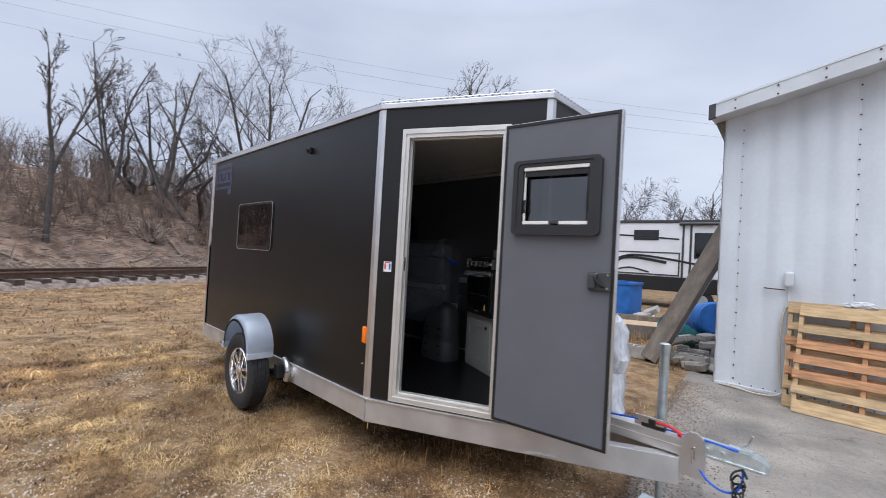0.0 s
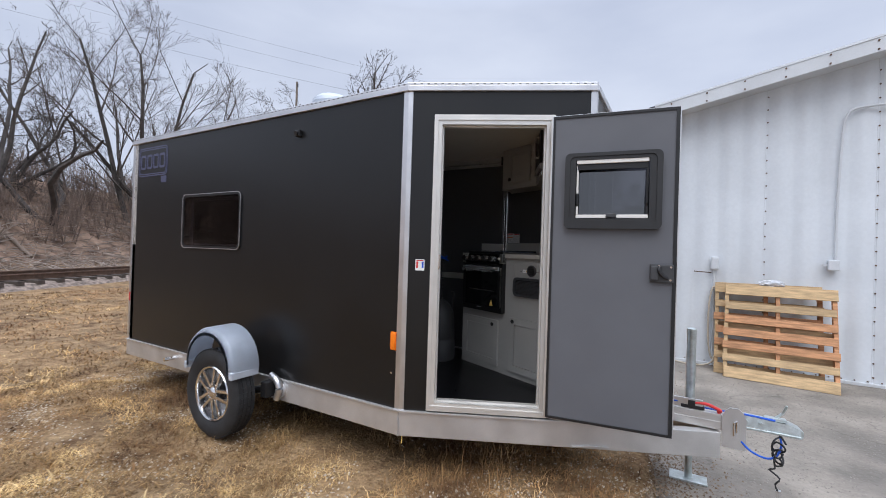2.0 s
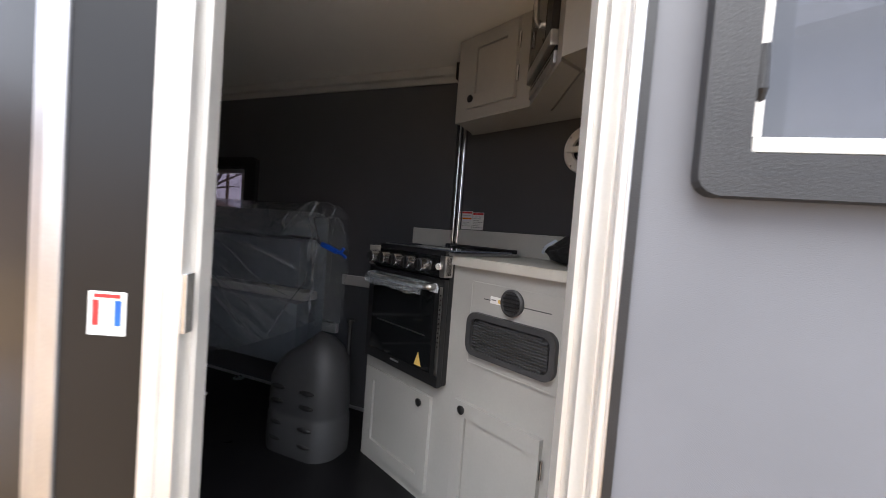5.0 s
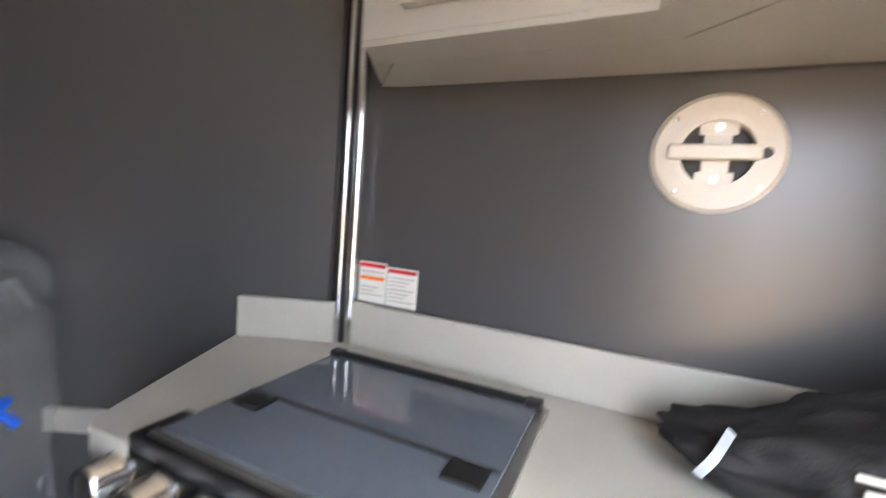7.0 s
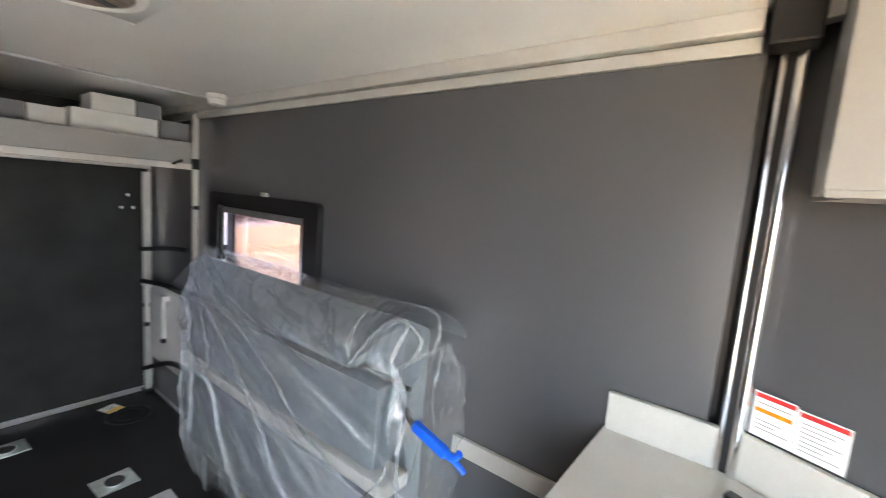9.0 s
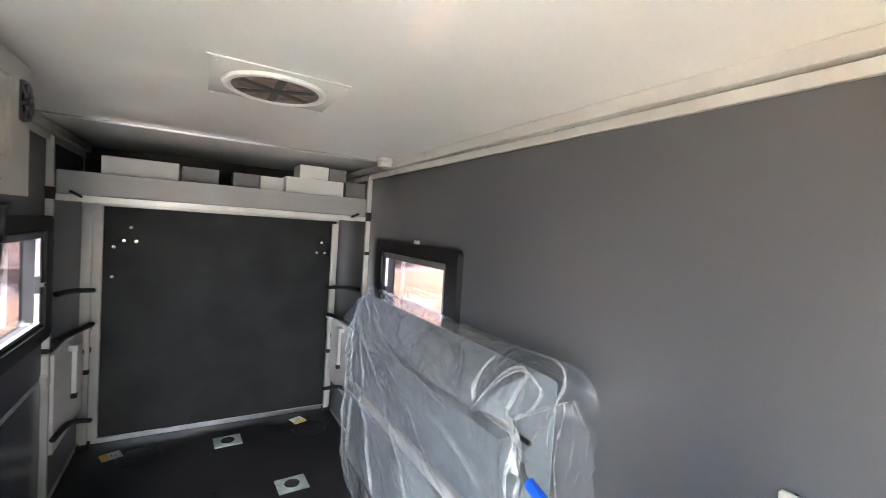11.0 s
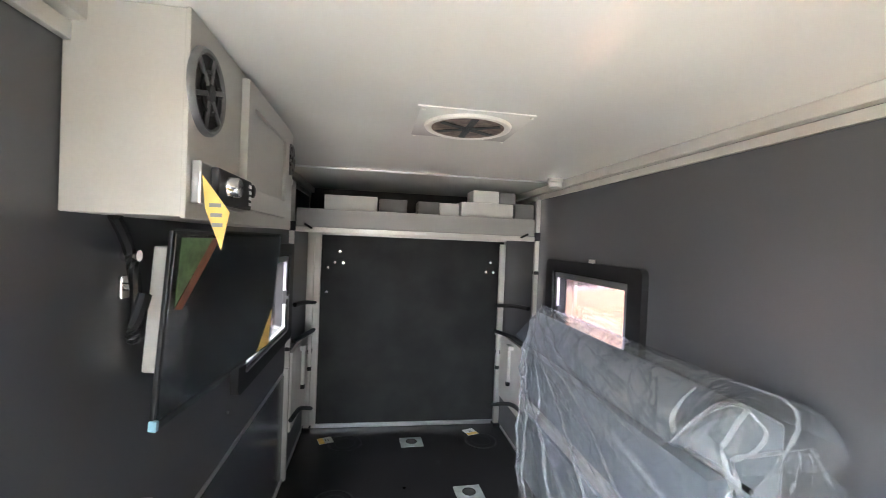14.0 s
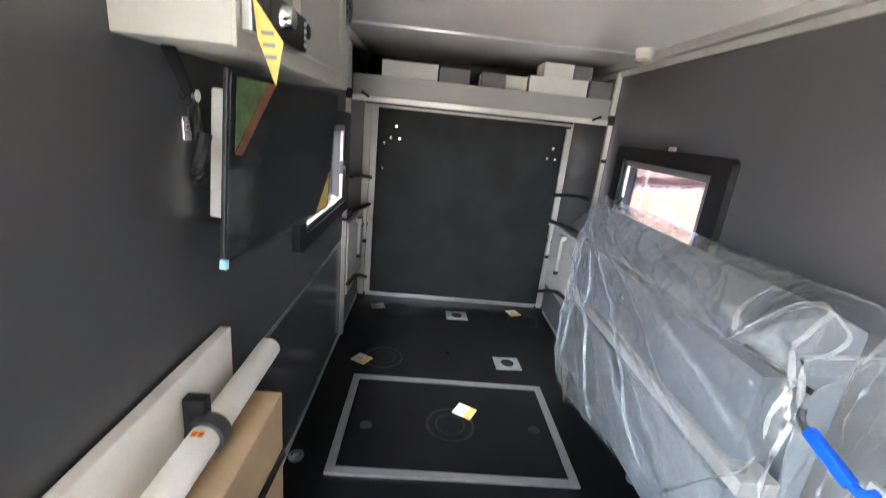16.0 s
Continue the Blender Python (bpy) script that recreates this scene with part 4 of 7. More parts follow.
part("switch_handle", tube(bmesh.new(), spline([(-0.31, 2.855, 0.585), (-0.24, 2.85, 0.59), (-0.17, 2.85, 0.565), (-0.18, 2.86, 0.55)]), 0.01), RED, trailer, "red pull handle")
part("hanging_cable", tube(bmesh.new(), spline([(-0.07, 2.83, 0.42), (-0.02, 2.81, 0.375), (0.05, 2.8, 0.355), (0.1, 2.82, 0.37), (0.125, 2.83, 0.43), (0.12, 2.85, 0.49)]), 0.006), BLUE, trailer, "blue hanging hose")
cp_pts = [(0.11 + 0.034 * math.cos(k * 1.15) * (1 - k / 50), 2.82 + 0.025 * math.sin(k * 1.9), 0.45 - 0.0052 * k + 0.035 * math.sin(k * 1.15)) for k in range(26)]
plug = part("wiring_lead", tube(bmesh.new(), spline([(0.12, 2.84, 0.49)] + cp_pts + [(0.07, 2.82, 0.29), (0.12, 2.815, 0.25), (0.1, 2.82, 0.21), (0.115, 2.82, 0.17)], 3), 0.0052, 6), BLACK_PLASTIC, trailer, "tangled black wiring lead")
part("plug", cyl(cyl(bmesh.new(), (0.115, 2.82, 0.18), (0.12, 2.82, 0.12), 0.014), (0.12, 2.82, 0.13), (0.122, 2.82, 0.1), 0.02), CHROME, plug, "bright metal plug")
bm = lathe(bmesh.new(), [(0.0005, 0.48), (0.07, 0.49), (0.1, 0.55), (0.085, 0.62), (0.1, 0.7), (0.08, 0.79), (0.092, 0.88), (0.075, 0.97), (0.085, 1.05), (0.05, 1.13), (0.0005, 1.16)], 30, pose(-0.62, 3.0, 0))
for v in bm.verts:
    v.co += Vector((noise.noise(v.co * 7), noise.noise(v.co * 7 + Vector((5, 0, 0))), 0.5 * noise.noise(v.co * 11))) * 0.045
part("wrapped_bracket", bm, WHITE_FILM, trailer, "bracket wrapped in crumpled milky plastic", True)

# ---- metal shed ----
shed = thing("metal_shed", pose(-0.725, 6.77, 0), "white ribbed sheet-metal shed with a low gable", "building")
PW, SEAM = 1.085, 0.205


def siding_panel(k):
    """One sheet with shallow rounded corrugations, cut along the slope of the roof."""
    bm = bmesh.new()
    n_w = 44
    xs = [(PW * i / n_w, 0.016 * (1 - math.cos(2 * math.pi * 4 * i / n_w)) ** 0.75) for i in range(n_w + 1)]
    x_off = SEAM + (k - 1) * PW
    xs = [(x, d) for x, d in xs if x + x_off >= -0.001]
    top = lambda x: 3.545 + 0.206 * (x + x_off)
    ring_xy = [(x, -d) for x, d in xs] + [(PW, 0.02), (xs[0][0], 0.02)]
    lo = [bm.verts.new((x, y, 0.02)) for x, y in ring_xy]
    hi = [bm.verts.new((x, y, top(x))) for x, y in ring_xy]
    for i in range(len(ring_xy)):
        j = (i + 1) % len(ring_xy)
        bm.faces.new((lo[i], lo[j], hi[j], hi[i]))
    return bm


for k in range(8):
    pn = part("siding_panel", siding_panel(k), SIDING, shed, smooth=True)
    pn.matrix_local = pose(SEAM + (k - 1) * PW, -0.003 * (k % 2), 0)
    bm = bmesh.new()
    z = 0.12
    while z < 3.5 + 0.21 * k:
        cyl(bm, (PW - 0.004, -0.001, z), (PW - 0.004, -0.009, z), 0.01, seg=6)
        z += 0.17
    for j in range(9 if k else 0):
        cyl(bm, (0.07 + 0.12 * j, -0.012, 0.07), (0.07 + 0.12 * j, -0.034, 0.07), 0.008, seg=6)
    tagged(part("rivets", bm, RUST, pn), kind="stuff")
    part("seam_lap", bx(PW - 0.02, PW - 0.0165, -0.0045, -0.0005, 0.02, 3.54 + 0.206 * (SEAM + k * PW)), SIDING_TRIM, pn)
part("back_wall", bx(0.0, 12.0, 0.03, 14.0, 0.0, 3.5), SIDING, shed)
part("corner_trim", box(bx(-0.012, 0.075, -0.02, -0.006, 0.0, 3.74, 0.002), -0.014, -0.002, -0.02, 0.12, 0.0, 3.74, 0.002), SIDING_TRIM, shed)
rf = part("roof", prism(bmesh.new(), [(-0.125, 3.49), (7.4, 5.04), (7.4, 5.17), (-0.125, 3.62)], -14.0, 0.32), SIDING_TRIM, shed, "pale metal roof with a deep overhang")
rf.matrix_local = pose(0, 0, 0, 90, 0, 0)
part("rake_trim", prism(bmesh.new(), [(-0.06, 3.484), (7.4, 5.02), (7.4, 5.205), (-0.06, 3.669)], 0.321, 0.345), SIDING_TRIM, rf)
part("rake_lip", prism(bmesh.new(), [(-0.06, 3.65), (7.4, 5.186), (7.4, 5.213), (-0.06, 3.677)], 0.3455, 0.352), SIDING, rf)
part("eave_end", prism(bmesh.new(), [(-0.14, 3.468), (-0.061, 3.484), (-0.061, 3.665), (-0.14, 3.65)], 0.28, 0.343), GREY_PLASTIC, rf, "dark open end of the eave")
bm = bmesh.new()
for k in range(18):
    x = 0.15 + 0.42 * k
    for up in (0.035, 0.14):
        cyl(bm, (x, 3.49 + 0.206 * x + up, 0.344), (x, 3.49 + 0.206 * x + up, 0.358), 0.011, seg=6)
tagged(part("rivets", bm, RUST, rf), kind="stuff")
part("soffit_bracket", prism(bmesh.new(), [(-0.12, 3.5), (0.0, 3.52), (0.0, 3.2)], -0.02, 0.02), GREY_WOOD, rf)
part("base_angle", bx(0, 7.4, -0.05, 0.0, 0.014, 0.05, 0.004), SIDING_TRIM, shed)
cd = part("conduit", tube(bmesh.new(), spline([(1.99, -0.06, 1.53), (1.995, -0.06, 2.3), (2.03, -0.06, 3.1), (2.06, -0.06, 3.31), (2.14, -0.06, 3.4), (2.4, -0.06, 3.42), (3.3, -0.06, 3.43)]), 0.015), SIDING_TRIM, shed, "grey electrical conduit")
part("outlet_box", box(bx(1.91, 2.02, -0.12, -0.03, 1.4, 1.53, 0.012), 1.86, 1.91, -0.09, -0.06, 1.45, 1.48, 0.004), SIDING_TRIM, shed, "grey weatherproof outlet box")
part("outlet_box", bx(0.68, 0.775, -0.12, -0.03, 1.35, 1.53, 0.025), SIDING_TRIM, shed, "grey weatherproof outlet box")
part("drop_pipe", cyl(bmesh.new(), (0.728, -0.055, 0.02), (0.728, -0.055, 1.36), 0.014), SIDING_TRIM, shed)
part("hook", tube(bmesh.new(), [(0.49, -0.02, 1.32), (0.49, -0.09, 1.32), (0.56, -0.09, 1.315), (0.69, -0.07, 1.31)], 0.007), RUST, shed)


# ---- trailer interior: trim ----
K_WALL = wall_pose(-1.935, 3.735, 0, -24.6)
part_rear = thing("rear_ramp_door", W_REAR, "closed dark ramp door with a textured rubber face", "ramp door")
part("panel", bx(0.063, 1.625, 0.464, 2.072, -0.15, -0.03, 0.004), mat("ramp_rubber", (0.033, 0.034, 0.033), 0.55, var=0.3, scale=3, bump=0.3, fine=220, spec=0.3), part_rear)
part("sill_strip", bx(0.055, 1.633, 0.462, 0.494, -0.168, -0.151, 0.002), ALU, part_rear)
for lx in (0.051, 1.625):
    part("jamb", bx(lx, lx + 0.012, 0.495, 2.07, -0.175, -0.15, 0.002), ALU_FRAME, part_rear)
part("head_strip", bx(0.05, 1.638, 2.0705, 2.088, -0.18, -0.151, 0.002), ALU_FRAME, part_rear)
for ry, rz in ((2.31, 1.935), (2.272, 1.845), (2.34, 1.843), (2.217, 1.8), (2.213, 1.597), (3.603, 1.885), (3.565, 1.8), (3.632, 1.8)):
    part("bolt_head", cyl(bmesh.new(), (YR - ry, rz, -0.15), (YR - ry, rz, -0.157), 0.011, seg=12), CHROME, part_rear)

# added sheet over the pale frame, darkening the gaps behind the cartons
hdr = part("wall_header", bx(0.06, YR - YL - 0.06, 2.09, Z_CEIL - 0.003, -0.176, -0.1605), GREY_PLASTIC)
hdr.matrix_world = W_REAR
tagged(hdr, "dark sheet added above the rear ramp opening", "wall", kind="structure")

# wall and ceiling trim
for nm, w, length in (("left", W_LEFT, XC - XR), ("right", W_RIGHT, XC - XR)):
    a, b = (0.1, length - 0.03) if nm == "left" else (0.03, length - 0.1)
    tr = part("trim_" + nm, box(bx(a, b, 2.372, 2.404, -0.066, -0.0505, 0.003), a, b, 2.407, Z_CEIL - 0.001, -0.09, -0.0505, 0.006), ALU_FRAME)
    tr.matrix_world = w
    tagged(tr, "pale aluminium moulding along the ceiling edge", "trim", kind="structure")
    bs = part("baseboard_" + nm, bx(a, b, 0.461, 0.478, -0.062, -0.0505, 0.002), ALU)
    bs.matrix_world = w
    tagged(bs, "thin aluminium floor edge strip", "baseboard", kind="structure")
for w in (W_DOOR, W_GALLEY):
    tr = part("trim_nose", bx(0.05, VL - 0.06, 2.4, Z_CEIL - 0.001, -0.085, -0.0505, 0.006), ALU_FRAME)
    tr.matrix_world = w
    tagged(tr, "pale aluminium moulding along the ceiling edge", "trim", kind="structure")
solo("trim_ceiling_joint", bx(-4.3, -4.285, YL + 0.055, YR - 0.055, 2.442, Z_CEIL - 0.0005, 0.002), ALU, "thin metal strip across the ceiling", "trim", kind="structure")


def corner_post(x, y, deg, z0, z1):
    p = thing("corner_post", pose(x, y, 0, 0, 0, deg), "polished steel corner bar with a black groove", "corner bar", "bars in the wall corners")
    part("groove", bx(-0.02, 0.02, -0.016, -0.001, z0, z1, 0.002), BLACK_PLASTIC, p)
    part("bar", cyl(bmesh.new(), (0.014, -0.016, z0), (0.014, -0.016, z1), 0.0115, seg=16), CHROME, p, smooth=True)
    part("bar", cyl(bmesh.new(), (-0.016, -0.016, z0), (-0.016, -0.016, z1), 0.0065, seg=12), CHROME, p, smooth=True)
    return p


corner_post(-1.937, 3.728, -12, 1.484, 2.452)
corner_post(-0.99, 3.297, -58, 1.484, 2.452)
corner_post(-1.94, 2.058, 192, 0.46, 2.452)
solo("corner_cover", bx(-1.985, -1.905, 3.655, 3.728, 2.365, 2.4515, 0.006), BLACK_PLASTIC, "square black plastic corner cover at the ceiling", "corner cover")

# ---- galley ----
def kp(s, d):
    v = K_WALL @ Vector((s, 0, d))
    return (v.x, v.y)


base = thing("galley_base", Matrix(), "white galley base cabinet with two doors and vents", "cabinet")
BASE = [(-2.205, 3.728), (-2.205, 3.352), kp(0.985, 0.45), (-1.16, 2.93), (-0.94, 2.96), (-0.94, 3.29), kp(1.04, 0.006), kp(0.01, 0.006)]
part("body", prism(bmesh.new(), BASE, 0.461, 1.448), WHITE_CAB, base)


def shaker_door(parent, w, s0, s1, z0, z1, d, mtl, knob, hinge):
    dr = part("door", box(ring(bmesh.new(), [(s1, z1), (s0, z1), (s0, z0), (s1, z0)], [(s1 - 0.055, z1 - 0.055), (s0 + 0.055, z1 - 0.055), (s0 + 0.055, z0 + 0.055), (s1 - 0.055, z0 + 0.055)], d + 0.001, d + 0.019), s0 + 0.058, s1 - 0.058, z0 + 0.058, z1 - 0.058, d + 0.001, d + 0.011, 0.002), mtl, parent)
    dr.matrix_local = w
    # dark ring paints the shade line between frame and panel
    part("gap_shade_line", ring(bmesh.new(), [(s1 - 0.0555, z1 - 0.0555), (s0 + 0.0555, z1 - 0.0555), (s0 + 0.0555, z0 + 0.0555), (s1 - 0.0555, z0 + 0.0555)], [(s1 - 0.0575, z1 - 0.0575), (s0 + 0.0575, z1 - 0.0575), (s0 + 0.0575, z0 + 0.0575), (s1 - 0.0575, z0 + 0.0575)], d + 0.0012, d + 0.003), GREY_PLASTIC, dr)
    part("knob", lathe(bmesh.new(), [(0.014, d + 0.018), (0.016, d + 0.022), (0.017, d + 0.026), (0.012, d + 0.029), (0.0005, d + 0.03)], 18, pose(knob[0], knob[1], 0)), BLACK_PLASTIC, dr, "black push-button latch", True)
    if hinge:
        part("hinge", cyl(bmesh.new(), (hinge, z0 + 0.06, d + 0.012), (hinge, z0 + 0.12, d + 0.012), 0.006), CHROME, dr)
        part("hinge", cyl(bmesh.new(), (hinge, z1 - 0.12, d + 0.012), (hinge, z1 - 0.06, d + 0.012), 0.006), CHROME, dr)
    return dr


shaker_door(base, K_WALL, -0.06, 0.405, 0.51, 0.905, 0.452, WHITE_CAB, (0.34, 0.865), None)
shaker_door(base, K_WALL, 0.545, 0.925, 0.51, 0.955, 0.452, WHITE_CAB, (0.585, 0.925), 0.932)
ap = part("access_panel", ring(bx(0.575, 0.96, 1.10, 1.40, 0.452, 0.458, 0.002), rrect(0.385, 0.3, 0.008, 0.7675, 1.25), rrect(0.375, 0.29, 0.006, 0.7675, 1.25), 0.458, 0.4595), WHITE_CAB, base, "thin white appliance access panel")
ap.matrix_local = K_WALL
part("seam", bx(0.64, 0.92, 1.343, 1.346, 0.458, 0.4592), GREY_PLASTIC, ap)


def grille(parent, w, cx, cz, wd, ht, d, n_slat):
    g = part("grille", ring(bmesh.new(), rrect(wd, ht, ht * 0.26, cx, cz), rrect(wd - 0.04, ht - 0.04, ht * 0.18, cx, cz), d, d + 0.018), GREY_PLASTIC, parent, "charcoal louvred vent grille", True)
    g.matrix_local = w
    part("recess", prism(bmesh.new(), rrect(wd - 0.03, ht - 0.03, ht * 0.2, cx, cz), d + 0.0005, d + 0.003), BLACK_PLASTIC, g)
    for k in range(n_slat):
        z = cz - ht / 2 + 0.028 + (ht - 0.056) * k / (n_slat - 1)
        inset_s = 0.03 if 0 < k < n_slat - 1 else 0.05
        sl = part("slat", bx(cx - wd / 2 + inset_s, cx + wd / 2 - inset_s, -0.004, 0.004, 0, 0.011, 0.0015), GREY_PLASTIC, g)
        sl.matrix_local = pose(0, z, d + 0.003, 25, 0, 0)
    return g


grille(base, K_WALL, 0.768, 1.215, 0.375, 0.155, 0.4595, 11)
rv = part("round_vent", lathe(bmesh.new(), [(0.044, 0.4595), (0.046, 0.472), (0.04, 0.476), (0.036, 0.468), (0.0005, 0.466)], 32, pose(0.772, 1.352, 0)), GREY_PLASTIC, base, "round charcoal air outlet", True)
rv.matrix_local = K_WALL
for k in range(5):
    z = -0.026 + 0.013 * k
    hw = math.sqrt(max(0.0001, 0.036 ** 2 - z * z))
    part("slat", bx(0.772 - hw, 0.772 + hw, 1.352 + z - 0.003, 1.352 + z + 0.003, 0.467, 0.4745, 0.001), BLACK_PLASTIC, rv)
lb = part("label", bx(0.672, 0.722, 1.335, 1.36, 0.46, 0.4612), PAPER, base, "small white sticker")
lb.matrix_local = K_WALL
part("label_mark", bx(0.707, 0.719, 1.34, 1.352, 0.4613, 0.4618), YELLOW, lb)
part("label_mark", bx(0.677, 0.699, 1.346, 1.350, 0.4613, 0.4618), GREY_CARD, lb)
NOSE_FACE = wall_pose(-1.165, 2.928, 0, 7.6)
grille(base, NOSE_FACE, 0.14, 1.29, 0.17, 0.1, 0.004, 6)

top = thing("countertop", Matrix(), "cream countertop with an upstand over the galley", "countertop")
COUNTER_P = [(-2.2, 3.73), (-2.205, 3.31), kp(-0.046, 0.512), kp(0.033, 0.508), kp(0.033, 0.40), kp(0.482, 0.40), kp(0.482, 0.478), kp(0.92, 0.478), kp(1.0, 0.462), (-1.14, 2.905), (-0.938, 2.94), (-0.938, 3.288), kp(1.03, 0.006), kp(0.01, 0.006)]
part("slab", prism(bmesh.new(), COUNTER_P, 1.449, 1.482), COUNTER, top)
sp = part("upstand", bx(0.022, 1.025, 1.4825, 1.588, 0.0045, 0.022, 0.004), COUNTER, top)
sp.matrix_local = K_WALL
part("upstand", bx(-2.195, -1.962, 3.712, 3.7305, 1.4825, 1.581, 0.004), COUNTER, top)
part("flap_shelf", prism(bmesh.new(), [(-1.13, 2.91), (-0.95, 2.93), (-0.95, 2.78)], 1.385, 1.4), COUNTER, top, "small cream corner flap")

# cooker
oven = thing("gas_range", K_WALL, "black and steel gas range with a smoked glass lid", "range")
O0, O1, OD = -0.048, 0.478, 0.505
part("body", bx(O0 + 0.004, O1 - 0.004, 0.975, 1.475, 0.30, 0.478, 0.003), BLACK_PLASTIC, oven)
part("control_panel", bx(O0, O1, 1.398, 1.478, 0.47, OD + 0.002, 0.006), BLACK_GLASS, oven)
for sx in (O0, O1 - 0.03):
    part("panel_end", bx(sx, sx + 0.03, 1.396, 1.48, 0.466, OD + 0.006, 0.005), STEEL, oven)
for k in range(5):
    kx = 0.012 + 0.088 * k
    kb = part("knob", lathe(bmesh.new(), [(0.031, OD), (0.03, OD + 0.01), (0.027, OD + 0.016), (0.0265, OD + 0.038), (0.0245, OD + 0.042), (0.0005, OD + 0.042)], 26, pose(kx, 1.437, 0)), CHROME, oven, "chromed control knob", True)
    part("knob_cap", lathe(bmesh.new(), [(0.0245, OD + 0.04), (0.0245, OD + 0.044), (0.021, OD + 0.047), (0.0005, OD + 0.047)], 22, pose(kx, 1.437, 0)), BLACK_PLASTIC, kb)
    part("knob_grip", bx(kx - 0.003, kx + 0.003, 1.418, 1.456, OD + 0.046, OD + 0.051, 0.001), BLACK_PLASTIC, kb)
part("igniter", lathe(bmesh.new(), [(0.012, OD), (0.012, OD + 0.014), (0.0005, OD + 0.016)], 16, pose(0.446, 1.437, 0)), WHITE_PLASTIC, oven)
od = part("oven_door", bx(O0 + 0.002, O1 - 0.002, 0.972, 1.388, 0.478, OD, 0.006), BLACK_PLASTIC, oven)
part("door_glass", bx(O0 + 0.05, O1 - 0.05, 1.02, 1.34, OD + 0.0005, OD + 0.004, 0.001), BLACK_GLASS, od, "black oven glass")
part("rack", bx(O0 + 0.1, O1 - 0.09, 1.155, 1.16, OD + 0.0041, OD + 0.0046), STEEL, od)
part("name_bar", bx(0.165, 0.225, 1.0, 1.008, OD + 0.0005, OD + 0.0014), ALU, od)
tri = part("warning_label", prism(bmesh.new(), [(0.335, 1.03), (0.38, 1.03), (0.3575, 1.085)], OD + 0.0045, OD + 0.0055), YELLOW, od, "yellow warning triangle")
part("side_vent", bx(O1 - 0.022, O1 - 0.006, 1.02, 1.36, OD + 0.0005, OD + 0.002), STEEL, od)
bm = bmesh.new()
for k in range(12):
    cyl(bm, (O1 - 0.014, 1.13 + 0.018 * k, OD + 0.002), (O1 - 0.014, 1.13 + 0.018 * k, OD + 0.003), 0.0035, seg=8)
tagged(part("vent_holes", bm, BLACK_PLASTIC, od), kind="stuff")
part("handle", tube(bmesh.new(), spline([(0.0, 1.36, OD), (0.02, 1.355, OD + 0.04), (0.215, 1.355, OD + 0.048), (0.41, 1.355, OD + 0.04), (0.43, 1.36, OD)], 8), 0.011), STEEL, od, "steel oven handle")
bm = bmesh.new()
hw = []
for i in range(61):
    x = 0.01 + 0.41 * i / 60
    drop = 0.052 + 0.014 * noise.noise((x * 14, 2, 0))
    hw.append([bm.verts.new((x + 0.006 * noise.noise((x * 30, j, 5)), 1.374 - drop * j / 9, OD + 0.018 + 0.046 * math.sin(min(1.0, j / 4) * 1.57) + 0.012 * noise.noise((x * 45, j * 0.5, 1)) + 0.008 * noise.noise((x * 110, j * 0.9, 3)))) for j in range(10)])
for a, b in zip(hw, hw[1:]):
    for j in range(9):
        bm.faces.new((a[j], a[j + 1], b[j + 1], b[j]))
part("handle_wrap", bm, FILM, od, "crumpled plastic film left on the handle", True)
part("tape", bx(0.4, 0.45, 1.335, 1.362, OD + 0.005, OD + 0.007), WHITE_FILM, od)
part("top_front", bx(0.035, O1, 1.478, 1.498, 0.43, OD + 0.004, 0.004), BLACK_PLASTIC, oven)
part("top_trim", bx(0.06, 0.37, 1.4985, 1.502, OD - 0.018, OD - 0.006, 0.001), STEEL, oven)
part("hob_tray", bx(0.052, O1 + 0.032, 1.4825, 1.494, 0.108, OD - 0.01, 0.003), STEEL, oven)
lid = part("glass_lid", bx(0.066, O1 + 0.016, 1.497, 1.503, 0.135, OD - 0.02, 0.002), HOB_GLASS, oven, "smoked glass hob lid, closed")
part("lid_band", bx(0.066, O1 + 0.014, 1.5032, 1.504, 0.338, 0.345), BLACK_PLASTIC, lid)
for sx in (0.105, 0.455):
    part("lid_bumper", bx(sx - 0.026, sx + 0.026, 1.5032, 1.507, 0.346, 0.388, 0.003), BLACK_PLASTIC, lid)
part("hinge_bar", cyl(bmesh.new(), (O0 + 0.13, 1.506, 0.128), (O1 + 0.01, 1.506, 0.128), 0.008), BLACK_PLASTIC, lid)
for sx in (O0 + 0.125, O1 + 0.01):
    part("hinge", bx(sx - 0.014, sx + 0.014, 1.496, 1.514, 0.116, 0.142, 0.004), BLACK_PLASTIC, lid)

# wall vent, notices and the bag on the counter
wv = thing("wall_vent", K_WALL @ pose(0.717, 1.947, 0.005), "white round plastic wall vent with a closing handle", "vent")
part("flange", lathe(bmesh.new(), [(0.098, 0.0), (0.098, 0.004), (0.09, 0.012), (0.066, 0.014), (0.06, 0.008), (0.0595, 0.001)], 48), WHITE_PLASTIC, wv, smooth=True)
part("inner_ring", ring(bmesh.new(), [(0.066 * math.cos(k * math.pi / 16), 0.066 * math.sin(k * math.pi / 16)) for k in range(32)], [(0.053 * math.cos(k * math.pi / 16), 0.053 * math.sin(k * math.pi / 16)) for k in range(32)], 0.002, 0.018), WHITE_PLASTIC, wv, smooth=True)
part("dark_opening", lathe(bmesh.new(), [(0.054, 0.0005), (0.054, 0.0015), (0.0005, 0.0015)], 32), BLACK_PLASTIC, wv)
